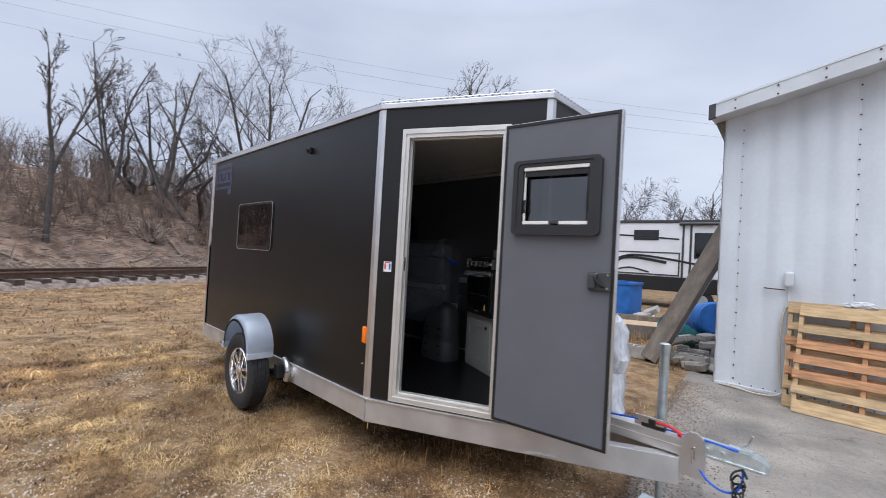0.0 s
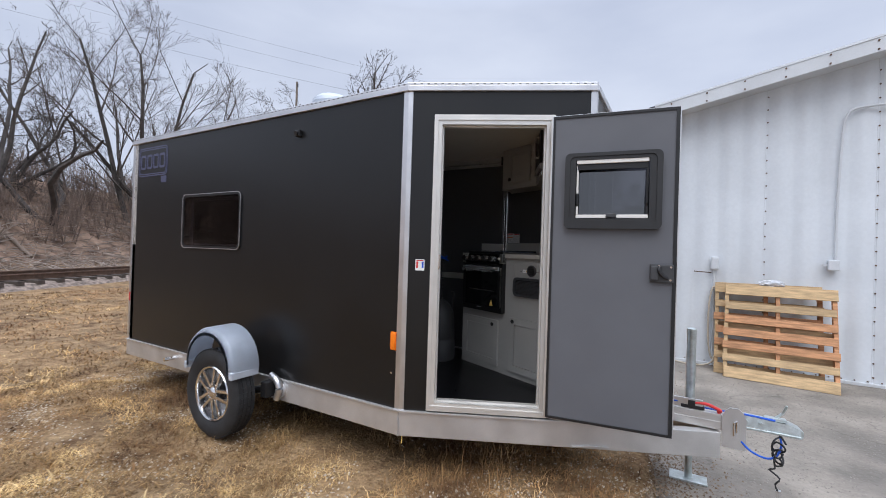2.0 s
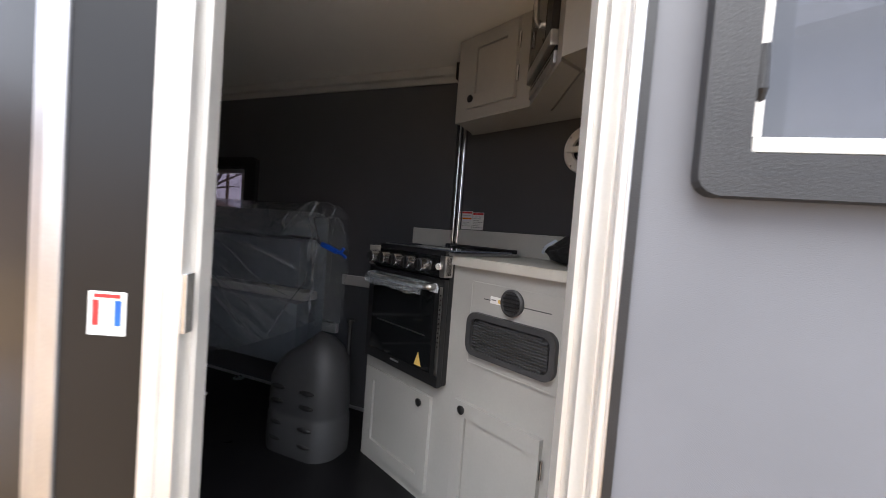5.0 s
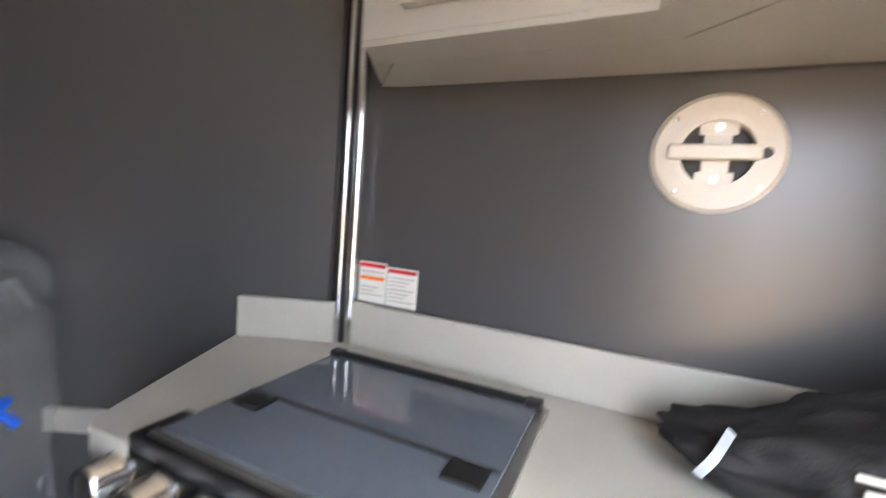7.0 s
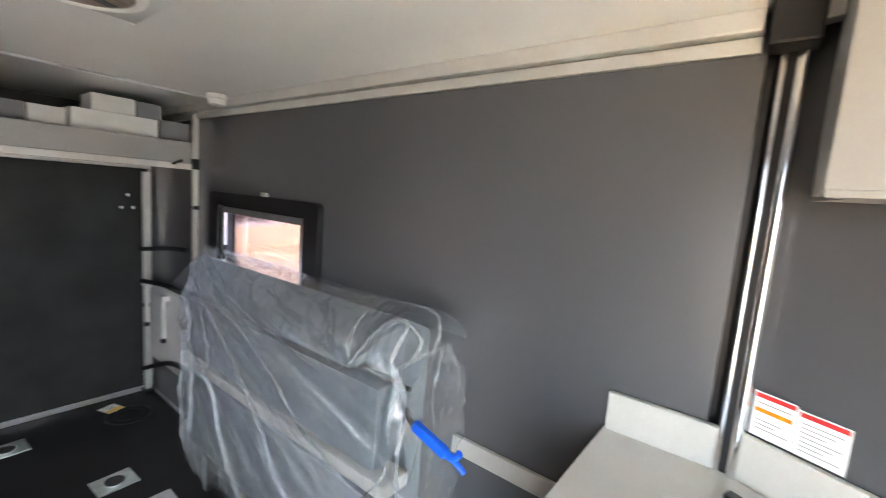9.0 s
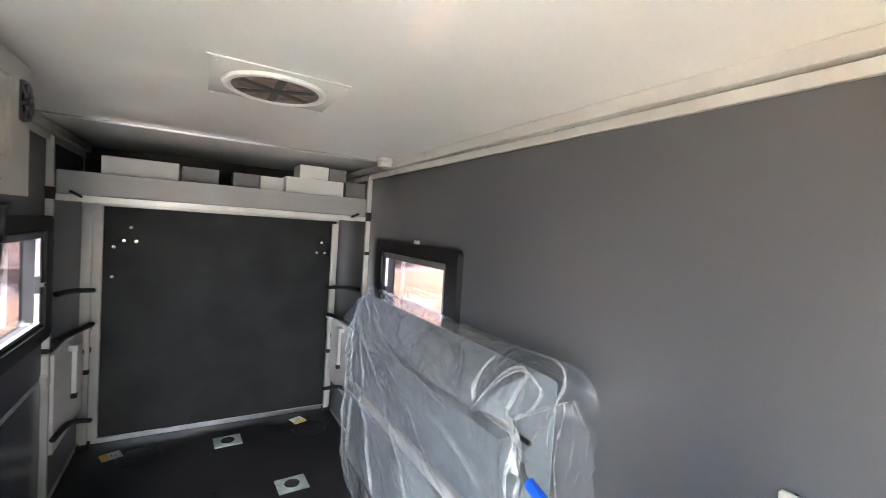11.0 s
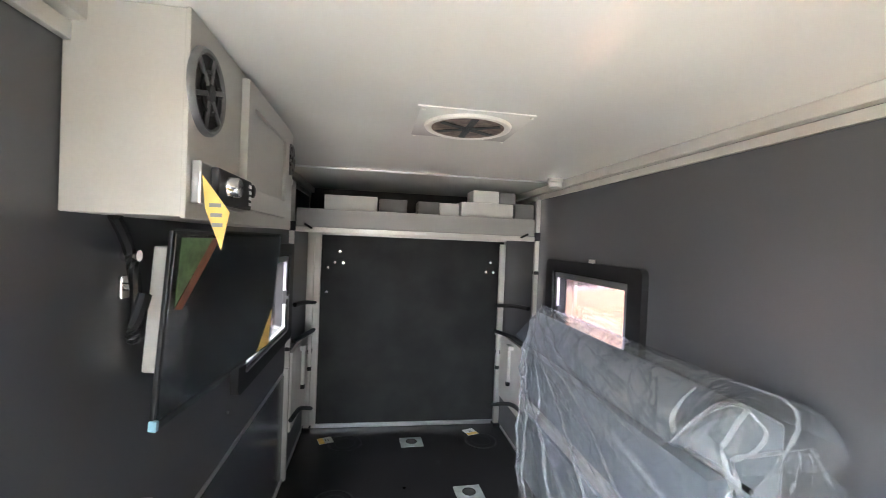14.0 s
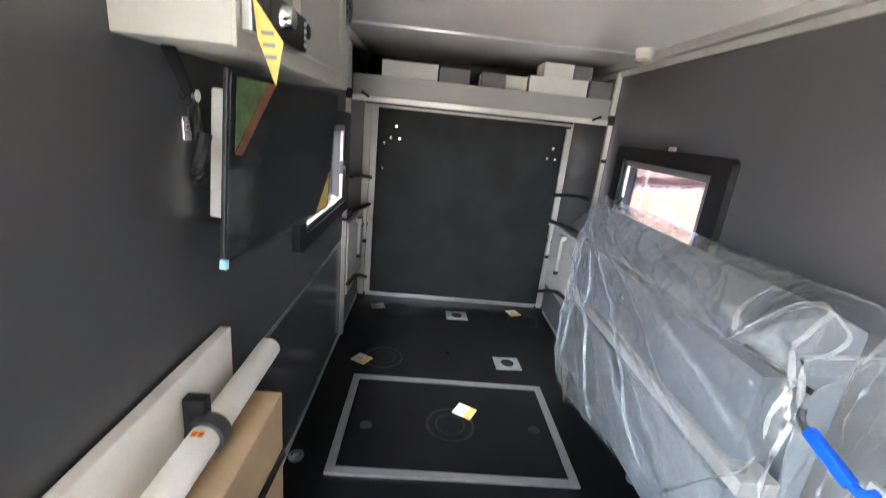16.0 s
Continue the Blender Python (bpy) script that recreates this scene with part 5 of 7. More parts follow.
part("bridge", box(box(bx(-0.02, 0.02, -0.055, 0.055, 0.004, 0.009, 0.002), -0.028, 0.028, -0.052, -0.03, 0.004, 0.01, 0.003), -0.028, 0.028, 0.03, 0.052, 0.004, 0.01, 0.003), WHITE_PLASTIC, wv)
part("handle_bar", bx(-0.072, 0.06, -0.012, 0.013, 0.012, 0.03, 0.006), WHITE_PLASTIC, wv)
part("pivot", cyl(bmesh.new(), (0.064, 0.0, 0.012), (0.064, 0.0, 0.028), 0.008), BLACK_PLASTIC, wv)
for sgn in (-1, 1):
    part("screw", cyl(bmesh.new(), (0, sgn * 0.042, 0.009), (0, sgn * 0.042, 0.012), 0.006, seg=12), CHROME, wv)
for k in range(4):
    a = radians(50 + 90 * k)
    part("screw", cyl(bmesh.new(), (0.083 * math.cos(a), 0.083 * math.sin(a), 0.01), (0.083 * math.cos(a), 0.083 * math.sin(a), 0.0142), 0.0035, seg=10), CHROME, wv)
for s0, s1, z0, z1, stripe in ((0.03, 0.105, 1.592, 1.687, True), (0.107, 0.186, 1.592, 1.681, False)):
    nt = thing("safety_notice", K_WALL, "white safety notice with a red heading on the wall", "notice", "notices above the counter")
    part("sheet", bx(s0, s1, z0, z1, 0.005, 0.0062), PAPER, nt)
    part("heading", bx(s0 + 0.003, s1 - 0.003, z1 - 0.012, z1 - 0.003, 0.0063, 0.0068), RED, nt)
    if stripe:
        part("stripe", bx(s0 + 0.004, s1 - 0.006, z1 - 0.042, z1 - 0.034, 0.0063, 0.0068), ORANGE, nt)
    for k in range(7):
        z = z1 - 0.022 - 0.009 * k
        if stripe and 2 > abs(k - 2):
            continue
        part("text_line", bx(s0 + 0.006, s1 - 0.008 - 0.012 * (k % 3), z - 0.0016, z, 0.0063, 0.0066), GREY_CARD, nt)

bag = thing("nylon_bag", K_WALL @ pose(0.925, 1.482, 0.17, 0, -6, 0), "crumpled black nylon bag lying on the countertop", "bag")
bm = bmesh.new()
bmesh.ops.create_icosphere(bm, subdivisions=5, radius=1)
for v in bm.verts:
    x, y, z = v.co
    peak = math.exp(-((x - 0.32) / 0.3) ** 2)
    h = 0.085 + 0.035 * sstep(-0.9, -0.2, x) + 0.085 * peak - 0.04 * sstep(0.6, 1.0, x)
    r = 1 + 0.14 * noise.noise(v.co * 2.2) + 0.06 * noise.noise(v.co * 6) - 0.05 * abs(noise.noise(v.co * 4 + Vector((3, 1, 0))))
    thin = 1 - 0.6 * max(0.0, y) * (0.35 + 0.65 * peak)
    v.co = Vector((x * 0.25 * r, max(0.003, (y * 0.62 + 0.5) * h * r), z * 0.125 * r * thin))
body_bag = part("body", bm, FABRIC, bag, smooth=True)


def ribbon(pts, half, up=Vector((0, 1, 0))):
    """A flat strip of webbing along a curve."""
    bm = bmesh.new()
    pts = spline(pts, 6)
    rows_r = []
    for k, p in enumerate(pts):
        d = (pts[min(k + 1, len(pts) - 1)] - pts[max(k - 1, 0)]).normalized()
        side = d.cross(Vector((0, 0, 1))).normalized() * half
        rows_r.append([bm.verts.new(p + side + Vector((0, 0, o))) for o in (0.0, 0.0025)] + [bm.verts.new(p - side + Vector((0, 0, o))) for o in (0.0025, 0.0)])
    for a, b in zip(rows_r, rows_r[1:]):
        for k in range(4):
            bm.faces.new((a[k], a[(k + 1) % 4], b[(k + 1) % 4], b[k]))
    bm.faces.new(rows_r[0]), bm.faces.new(rows_r[-1])
    return bm


part("strap", ribbon([(-0.205, 0.035, 0.085), (-0.19, 0.062, 0.085), (-0.172, 0.088, 0.05)], 0.006), FENDER, bag, "pale grey webbing strap")
part("strap", ribbon([(0.08, 0.2, 0.006), (0.115, 0.175, 0.03), (0.15, 0.13, 0.055), (0.165, 0.115, 0.06)], 0.008), FENDER, bag, "pale grey webbing strap")
part("strap", ribbon([(0.17, 0.075, 0.115), (0.185, 0.05, 0.125), (0.195, 0.03, 0.12)], 0.008), FENDER, bag, "pale grey webbing strap")
part("tail_strap", ribbon([(0.1, 0.1, 0.1), (0.18, 0.095, 0.105), (0.26, 0.085, 0.09), (0.3, 0.08, 0.07)], 0.02), FABRIC, bag)
for k in range(3):
    part("logo_bar", ribbon([(-0.07 + 0.006 * k, 0.098 - 0.013 * k, 0.104 + 0.006 * k), (-0.01, 0.1 - 0.012 * k, 0.108 + 0.006 * k), (0.055, 0.088 - 0.012 * k, 0.112 + 0.006 * k)], 0.0035), WHITE_PLASTIC, bag)
part("flap", ribbon([(-0.03, 0.125, 0.075), (0.05, 0.12, 0.1), (0.12, 0.105, 0.11), (0.2, 0.1, 0.1)], 0.03), FABRIC, bag)

# upper galley cabinet and microwave
upper = thing("upper_cabinet", Matrix(), "white corner wall cabinet with a shaker door over the galley", "cabinet")
UP = [(-1.882, 3.69), (-1.882, 3.457), kp(0.606, 0.252), kp(0.93, 0.54), (-0.945, 2.62), (-0.945, 3.27), kp(1.03, 0.01), kp(0.10, 0.01)]
part("body", prism(bmesh.new(), UP, 2.088, 2.4515), WHITE_CAB, upper)
UPL = [(-1.881, 3.457), kp(0.606, 0.252), kp(0.93, 0.54), kp(0.93, 0.44), kp(0.64, 0.162), kp(0.178, 0.152)]
UPB = [(-1.881, 3.69), kp(0.172, 0.144), kp(0.644, 0.153), kp(0.93, 0.428), (-0.945, 2.78), (-0.945, 3.27), kp(1.03, 0.012), kp(0.12, 0.012)]
part("light_rail", prism(bmesh.new(), UPL, 2.077, 2.0875), WHITE_CAB, upper)
part("base_panel", prism(bmesh.new(), UPB, 2.08, 2.0875), WHITE_CAB, upper)
a_up = math.degrees(math.atan2(kp(0.606, 0.252)[1] - 3.457, kp(0.606, 0.252)[0] + 1.882))
W_UP = wall_pose(-1.882, 3.457, 0, a_up)
shaker_door(upper, W_UP, 0.085, 0.372, 2.126, 2.436, 0.001, WHITE_CAB, (0.12, 2.164), 0.382)
a_mw = math.degrees(math.atan2(kp(0.93, 0.54)[1] - kp(0.606, 0.252)[1], kp(0.93, 0.54)[0] - kp(0.606, 0.252)[0]))
mw = thing("microwave", wall_pose(*kp(0.606, 0.252), 0, a_mw), "built-in steel microwave with a black glass door", "microwave")
part("vent_panel", bx(0.035, 0.385, 2.09, 2.128, 0.001, 0.012, 0.003), STEEL, mw)
for k in range(3):
    part("vent_slot", bx(0.07 + 0.1 * k, 0.15 + 0.1 * k, 2.112, 2.119, 0.0122, 0.013), BLACK_GLASS, mw)
part("shadow_gap", bx(0.04, 0.385, 2.1285, 2.142, 0.001, 0.008), BLACK_PLASTIC, mw)
part("lower_bar", bx(0.035, 0.385, 2.1425, 2.19, 0.001, 0.026, 0.006), STEEL, mw)
part("door_glass", bx(0.04, 0.3, 2.192, 2.44, 0.001, 0.024, 0.003), BLACK_GLASS, mw)
part("handle", tube(bmesh.new(), spline([(0.28, 2.25, 0.022), (0.275, 2.26, 0.05), (0.275, 2.4, 0.05), (0.28, 2.41, 0.022)], 5), 0.009), STEEL, mw, "steel door handle", True)
part("keypad", bx(0.305, 0.38, 2.192, 2.44, 0.001, 0.024, 0.003), BLACK_PLASTIC, mw)

# ---- wrapped sofa folded up against the wall ----
sofa = thing("folding_sofa", pose(-3.53, 3.72, 0), "grey folding sofa bunk wrapped in clear plastic against the wall", "sofa")
def wedge(sec, x0, x1, skew):
    """A cushion with one cross-section along x, its far end cut at a slant in plan."""
    bm = bmesh.new()
    lo, hi = [bm.verts.new((x0, y, z)) for y, z in sec], [bm.verts.new((x1 + skew * y, y, z)) for y, z in sec]
    for k in range(len(sec)):
        bm.faces.new((lo[k], lo[(k + 1) % len(sec)], hi[(k + 1) % len(sec)], hi[k]))
    bm.faces.new(lo[::-1]), bm.faces.new(hi)
    bmesh.ops.bevel(bm, geom=bm.edges[:], offset=0.014, segments=3, affect="EDGES", profile=0.6)
    return bm


part("back_cushion", wedge([(-0.02, 0.8), (-0.02, 1.6), (-0.08, 1.63), (-0.16, 1.565), (-0.232, 1.492), (-0.232, 1.47), (-0.126, 1.468), (-0.126, 0.8)], -0.8, 0.78, 0.75), SOFA_FABRIC, sofa, smooth=True)
part("front_cushion", bx(-0.62, 0.76, -0.25, -0.13, 1.175, 1.465, 0.05), SOFA_FABRIC, sofa, smooth=True)
part("base_rail", bx(-0.66, 0.8, -0.245, -0.13, 1.115, 1.165, 0.01), GREY_CAB, sofa, "pale rail between the folded cushions")
part("seat_cushion", bx(-0.62, 0.76, -0.25, -0.13, 0.72, 1.105, 0.05), SOFA_FABRIC, sofa, smooth=True)
# added black rod draws the dark slit above the front cushion
part("slit_rod", tube(bmesh.new(), [(-0.62, -0.2, 1.475), (0.84, -0.2, 1.475)], 0.008), BLACK_PLASTIC, sofa)
part("wall_bracket", box(bx(0.87, 1.33, -0.004, 0.012, 1.205, 1.265, 0.003), -0.84, 0.86, -0.018, 0.01, 0.9, 0.96, 0.004), ALU_FRAME, sofa)
for lx in (-0.5, 0.7):
    part("floor_leg", bx(lx, lx + 0.04, -0.2, -0.14, 0.462, 0.725, 0.006), BLACK_PLASTIC, sofa)
NU, NV = 170, 110
slope = [(-0.006, 1.60), (-0.025, 1.662), (-0.085, 1.676), (-0.165, 1.61), (-0.242, 1.512), (-0.268, 1.45), (-0.275, 1.3), (-0.28, 1.1), (-0.285, 0.9), (-0.275, 0.74), (-0.26, 0.62)]
boxy = [(-0.006, 1.60), (-0.025, 1.67), (-0.11, 1.69), (-0.21, 1.684), (-0.262, 1.645), (-0.273, 1.55), (-0.277, 1.35), (-0.28, 1.1), (-0.285, 0.9), (-0.275, 0.74), (-0.26, 0.62)]
slope_pts, boxy_pts = ([(p.x, p.y) for p in spline([(a, b, 0) for a, b in q], 8)] for q in (slope, boxy))
X_END = 0.905


def drape(u, v):
    """Place and fan coordinates of the wrap at u along the wall and v down its face."""
    f = v * (len(slope_pts) - 1)
    k = min(int(f), len(slope_pts) - 2)
    tent = sstep(0.8, 0.955, u)
    py_, pz = ((slope_pts[k][c] + (slope_pts[k + 1][c] - slope_pts[k][c]) * (f - k)) * (1 - tent) + (boxy_pts[k][c] + (boxy_pts[k + 1][c] - boxy_pts[k][c]) * (f - k)) * tent for c in (0, 1))
    x_rear = -0.9 + 0.29 * min(1.0, -py_ / 0.27)
    x = x_rear + (X_END - x_rear) * u
    pz += max(0.0, (1.25 - pz) / 0.65) * 0.42 * u * u
    ang, rad = math.atan2(1.72 - pz, x + 1.0), math.hypot(x + 1.0, 1.72 - pz)
    wave = ang * 9.5 + 1.3 * noise.noise((x * 1.3, pz * 1.3, 0))
    crest = (1 - abs(math.sin(wave))) ** 4 + 0.5 * (1 - abs(math.sin(wave * 2.3 + 1.1))) ** 6
    fold = 0.022 * crest * sstep(0.05, 0.4, rad) * (1 - 0.6 * sstep(1.3, 1.9, rad))
    wr = 0.012 * abs(noise.noise((x * 4, pz * 6, 2))) + 0.007 * noise.noise((x * 13, pz * 15, 5))
    wr += tent * (0.03 * abs(noise.noise((x * 15, pz * 6, 8))) + 0.012 * noise.noise((x * 30, pz * 12, 3)))
    wr += 0.02 * (1 - abs(noise.noise((x * 3.5 + pz * 2, pz * 3.0 - x, 12)) * 2.2)) ** 3 * sstep(1.42, 1.6, pz)
    wr += 0.012 * (1 - sstep(0.0, 0.09, u)) * noise.noise((x * 6, pz * 26, 4))
    y = py_ - (fold + wr) * min(1.0, max(0.0, (-py_ - 0.02) / 0.12))
    y += (1 - sstep(0.0, 0.05, u)) * (-py_) * 0.3
    over = max(0.0, (x - (X_END - 0.13)) / 0.13)
    pz = min(pz, 1.555 + 0.135 * math.sqrt(max(0.0, 1 - over * over)) + (0.0 if over else 0.2))
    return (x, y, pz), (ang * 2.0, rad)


bm = bmesh.new()
grid, uv_at = [], {}
for i in range(NU + 1):
    row = []
    for j in range(NV + 1):
        co, uv_at[(i, j)] = drape(i / NU, j / NV)
        row.append(bm.verts.new(co))
    grid.append(row)
for a, b in zip(grid, grid[1:]):
    for j in range(NV):
        bm.faces.new((a[j], a[j + 1], b[j + 1], b[j]))
bm.verts.index_update()
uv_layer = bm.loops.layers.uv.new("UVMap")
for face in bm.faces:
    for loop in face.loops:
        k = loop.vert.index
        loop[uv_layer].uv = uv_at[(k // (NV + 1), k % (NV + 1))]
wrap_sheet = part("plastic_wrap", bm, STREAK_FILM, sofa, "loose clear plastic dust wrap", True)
bm = bmesh.new()
rows_e = []
for j in range(70):
    z = 1.6 - 0.62 * j / 69
    half = 0.135 * min(1.0, 0.45 + (1.6 - z) * 6)
    rows_e.append([bm.verts.new((X_END - 0.004 + 0.03 * noise.noise((k * 0.35, z * 8, 1)) + 0.014 * noise.noise((k * 0.9, z * 26, 4)), -0.14 - half + 2 * half * k / 20, z)) for k in range(21)])
for a, b in zip(rows_e, rows_e[1:]):
    for k in range(20):
        bm.faces.new((a[k], a[k + 1], b[k + 1], b[k]))
part("wrap_end", bm, CLEAR_FILM, sofa, smooth=True)


def glint_fold(path, r0, r1):
    """A pleat on the wrap along a (u, v) path, milky to imitate glints."""
    pts = []
    for p in spline([(u, v, 0) for u, v in path], 12):
        (x, y, z), _ = drape(min(1.0, max(0.0, p.x)), min(1.0, max(0.0, p.y)))
        pts.append(Vector((x, y - 0.004, z + 0.002)))
    bm = bmesh.new()
    rings = []
    for i, p in enumerate(pts):
        d = (pts[min(i + 1, len(pts) - 1)] - pts[max(i - 1, 0)]).normalized()
        q = d.to_track_quat("Z", "Y").to_matrix()
        f = i / (len(pts) - 1)
        rad = (r0 + (r1 - r0) * f) * (1 + 0.45 * noise.noise((p.x * 9, p.z * 9, 6))) * min(1.0, 0.15 + 6 * min(f, 1 - f))
        rings.append([bm.verts.new(p + q @ Vector((rad * math.cos(2 * math.pi * k / 7), rad * 0.6 * math.sin(2 * math.pi * k / 7), 0))) for k in range(7)])
    for a, b in zip(rings, rings[1:]):
        for k in range(7):
            bm.faces.new((a[k], a[(k + 1) % 7], b[(k + 1) % 7], b[k]))
    bm.faces.new(rings[0][::-1]), bm.faces.new(rings[-1])
    return bm


FOLDS = [([(0.03, 0.3), (0.05, 0.6), (0.07, 0.95)], 0.003, 0.009), ([(0.03, 0.28), (0.1, 0.55), (0.16, 0.97)], 0.003, 0.008),
         ([(0.03, 0.26), (0.18, 0.52), (0.3, 0.75), (0.42, 0.98)], 0.003, 0.009), ([(0.03, 0.24), (0.25, 0.5), (0.5, 0.68), (0.7, 0.92)], 0.003, 0.009),
         ([(0.03, 0.22), (0.3, 0.44), (0.6, 0.58), (0.9, 0.74)], 0.003, 0.007), ([(0.04, 0.2), (0.3, 0.36), (0.55, 0.45), (0.75, 0.5)], 0.003, 0.006),
         ([(0.8, 0.47), (0.88, 0.36), (0.95, 0.3), (0.975, 0.42)], 0.004, 0.008), ([(0.965, 0.34), (0.975, 0.48), (0.968, 0.6)], 0.006, 0.009),
         ([(0.81, 0.26), (0.8, 0.33), (0.82, 0.4)], 0.004, 0.008), ([(0.995, 0.2), (0.996, 0.5), (0.99, 0.9)], 0.006, 0.01),
         ([(0.97, 0.62), (0.9, 0.75), (0.78, 0.97)], 0.004, 0.008),
         ([(0.84, 0.2), (0.92, 0.17), (0.97, 0.18), (0.998, 0.26)], 0.003, 0.006), ([(0.9, 0.4), (0.94, 0.33), (0.985, 0.3), (0.998, 0.45)], 0.003, 0.006)]
for path, r_a, r_b in FOLDS:
    part("glint_fold", glint_fold(path, r_a, r_b), GLINT_PLEAT_FILM, wrap_sheet, smooth=True)
clamp = thing("spring_clamp", pose(-2.52, 3.425, 1.436, 0, 12, 0) @ Matrix.Diagonal((0.98, 0.9, 0.95, 1)), "blue plastic spring clamp gripping the sofa wrap", "clamp")
part("jaw", tube(bmesh.new(), spline([(-0.1, 0.0, 0.03), (-0.085, -0.008, 0.012), (-0.05, -0.01, 0.0)]), 0.008), GREY_PLASTIC, clamp)
part("grip", box(bmesh.new(), -0.065, 0.05, -0.02, 0.004, -0.014, 0.014, 0.006, pose(0, 0, 0, 0, 6, 0)), BLUE, clamp)
part("grip", tube(bmesh.new(), spline([(0.04, -0.008, -0.004), (0.07, -0.01, 0.002), (0.085, -0.012, 0.026)]), 0.0095, 8), BLUE, clamp, smooth=True)
part("grip", tube(bmesh.new(), spline([(0.045, -0.008, -0.006), (0.085, -0.004, -0.012), (0.105, 0.0, -0.024)]), 0.0085, 8), BLUE, clamp, smooth=True)

# propane cover between sofa and range
cov = thing("tank_cover", pose(-2.47, 3.27, 0.46) @ Matrix.Diagonal((1, 1, 0.86, 1)), "dark grey moulded tank cover standing on the floor", "tank cover")
bm = bmesh.new()
lv = [(0.0, 1.0), (0.06, 1.02), (0.2, 1.0), (0.21, 0.975), (0.24, 0.975), (0.25, 0.99), (0.4, 0.96), (0.48, 0.9), (0.55, 0.74), (0.6, 0.5), (0.62, 0.2)]
loops = [[bm.verts.new((x * s, y * s, z + (0.05 * x / 0.2 if z > 0.4 else 0))) for x, y in rrect(0.4, 0.27, 0.11, n=7)] for z, s in lv]
for a, b in zip(loops, loops[1:]):
    for k in range(len(a)):
        bm.faces.new((a[k], a[(k + 1) % len(a)], b[(k + 1) % len(a)], b[k]))
bm.faces.new(loops[0][::-1]), bm.faces.new(loops[-1])
part("shell", bm, GREY_PLASTIC, cov, smooth=True)
for z in (0.08, 0.17, 0.29, 0.37):
    for sx in (-1, 1):
        bm = bmesh.new()
        bmesh.ops.create_icosphere(bm, subdivisions=2, radius=1, matrix=pose(0.085 * sx, -0.128, z) @ Matrix.Diagonal((0.045, 0.016, 0.016, 1)))
        part("grip_recess", bm, BLACK_PLASTIC, cov, smooth=True)
part("valve_stem", cyl(cyl(bmesh.new(), (0.14, 0.1, 0.4), (0.14, 0.1, 0.72), 0.012), (0.14, 0.1, 0.72), (0.14, 0.1, 0.74), 0.02), BLACK_PLASTIC, cov)

# ---- rear end: bunk shelf, tracks, levers ----
shelf = thing("bunk_shelf", pose(-4.62, 2.8925, 2.083), "white framed overhead bunk shelf across the rear", "shelf")
part("front_rail", bx(-0.02, 0.012, -0.8, 0.8, 0.03, 0.15, 0.004), WHITE_CAB, shelf)
part("lower_lip", bx(-0.016, 0.02, -0.8, 0.8, -0.004, 0.029, 0.003), ALU_FRAME, shelf)
part("deck", bx(-0.72, -0.021, -0.8, 0.8, 0.03, 0.05), GREY_CARD, shelf)
part("name_plate", bx(0.0205, 0.0215, -0.04, 0.04, 0.006, 0.022), PAPER, shelf)
for sy in (-1, 1):
    part("latch_pin", cyl(bmesh.new(), (0.015, sy * 0.7, 0.02), (0.05, sy * 0.74, 0.045), 0.007), BLACK_PLASTIC, shelf)
    part("end_bracket", bx(-0.05, 0.03, sy * 0.82 - 0.018, sy * 0.82 + 0.018, 0.0, 0.06, 0.004), BLACK_PLASTIC, shelf)
for y0, y1, z0, z1, dx, mm, lab in ((2.256, 2.60, 0, 0.098, 0.3, WHITE_CARD, "white"), (2.615, 2.80, 0, 0.088, 0.25, GREY_CARD, "grey"), (2.875, 3.02, 0, 0.086, 0.2, GREY_CARD, "dark grey"), (3.025, 3.16, 0, 0.084, 0.22, WHITE_CARD, "white"), (3.175, 3.545, 0, 0.1, 0.3, WHITE_CARD, "white"), (3.255, 3.44, 0.201, 0.285, 0.2, WHITE_CARD, "white"), (3.445, 3.56, 0.201, 0.28, 0.2, GREY_CARD, "dark grey"), (3.56, 3.7, 0, 0.105, 0.28, GREY_CARD, "grey")):
    cb = thing("storage_carton", pose(-4.66, (y0 + y1) / 2, 2.133 + z0 + 0.0005), lab + " flat cardboard carton lying on the bunk shelf", "box", "cartons on the bunk shelf")
    h, w2 = z1 - z0 + (0.1 if z0 == 0 else 0.0), (y1 - y0) / 2
    part("carton", bx(-dx, 0, -w2, w2, 0, h, 0.003), mm, cb)
    part("tape", bx(-dx * 0.55, -dx * 0.45, -w2 - 0.0006, w2 + 0.0006, 0.02, h + 0.0006), PAPER, cb)
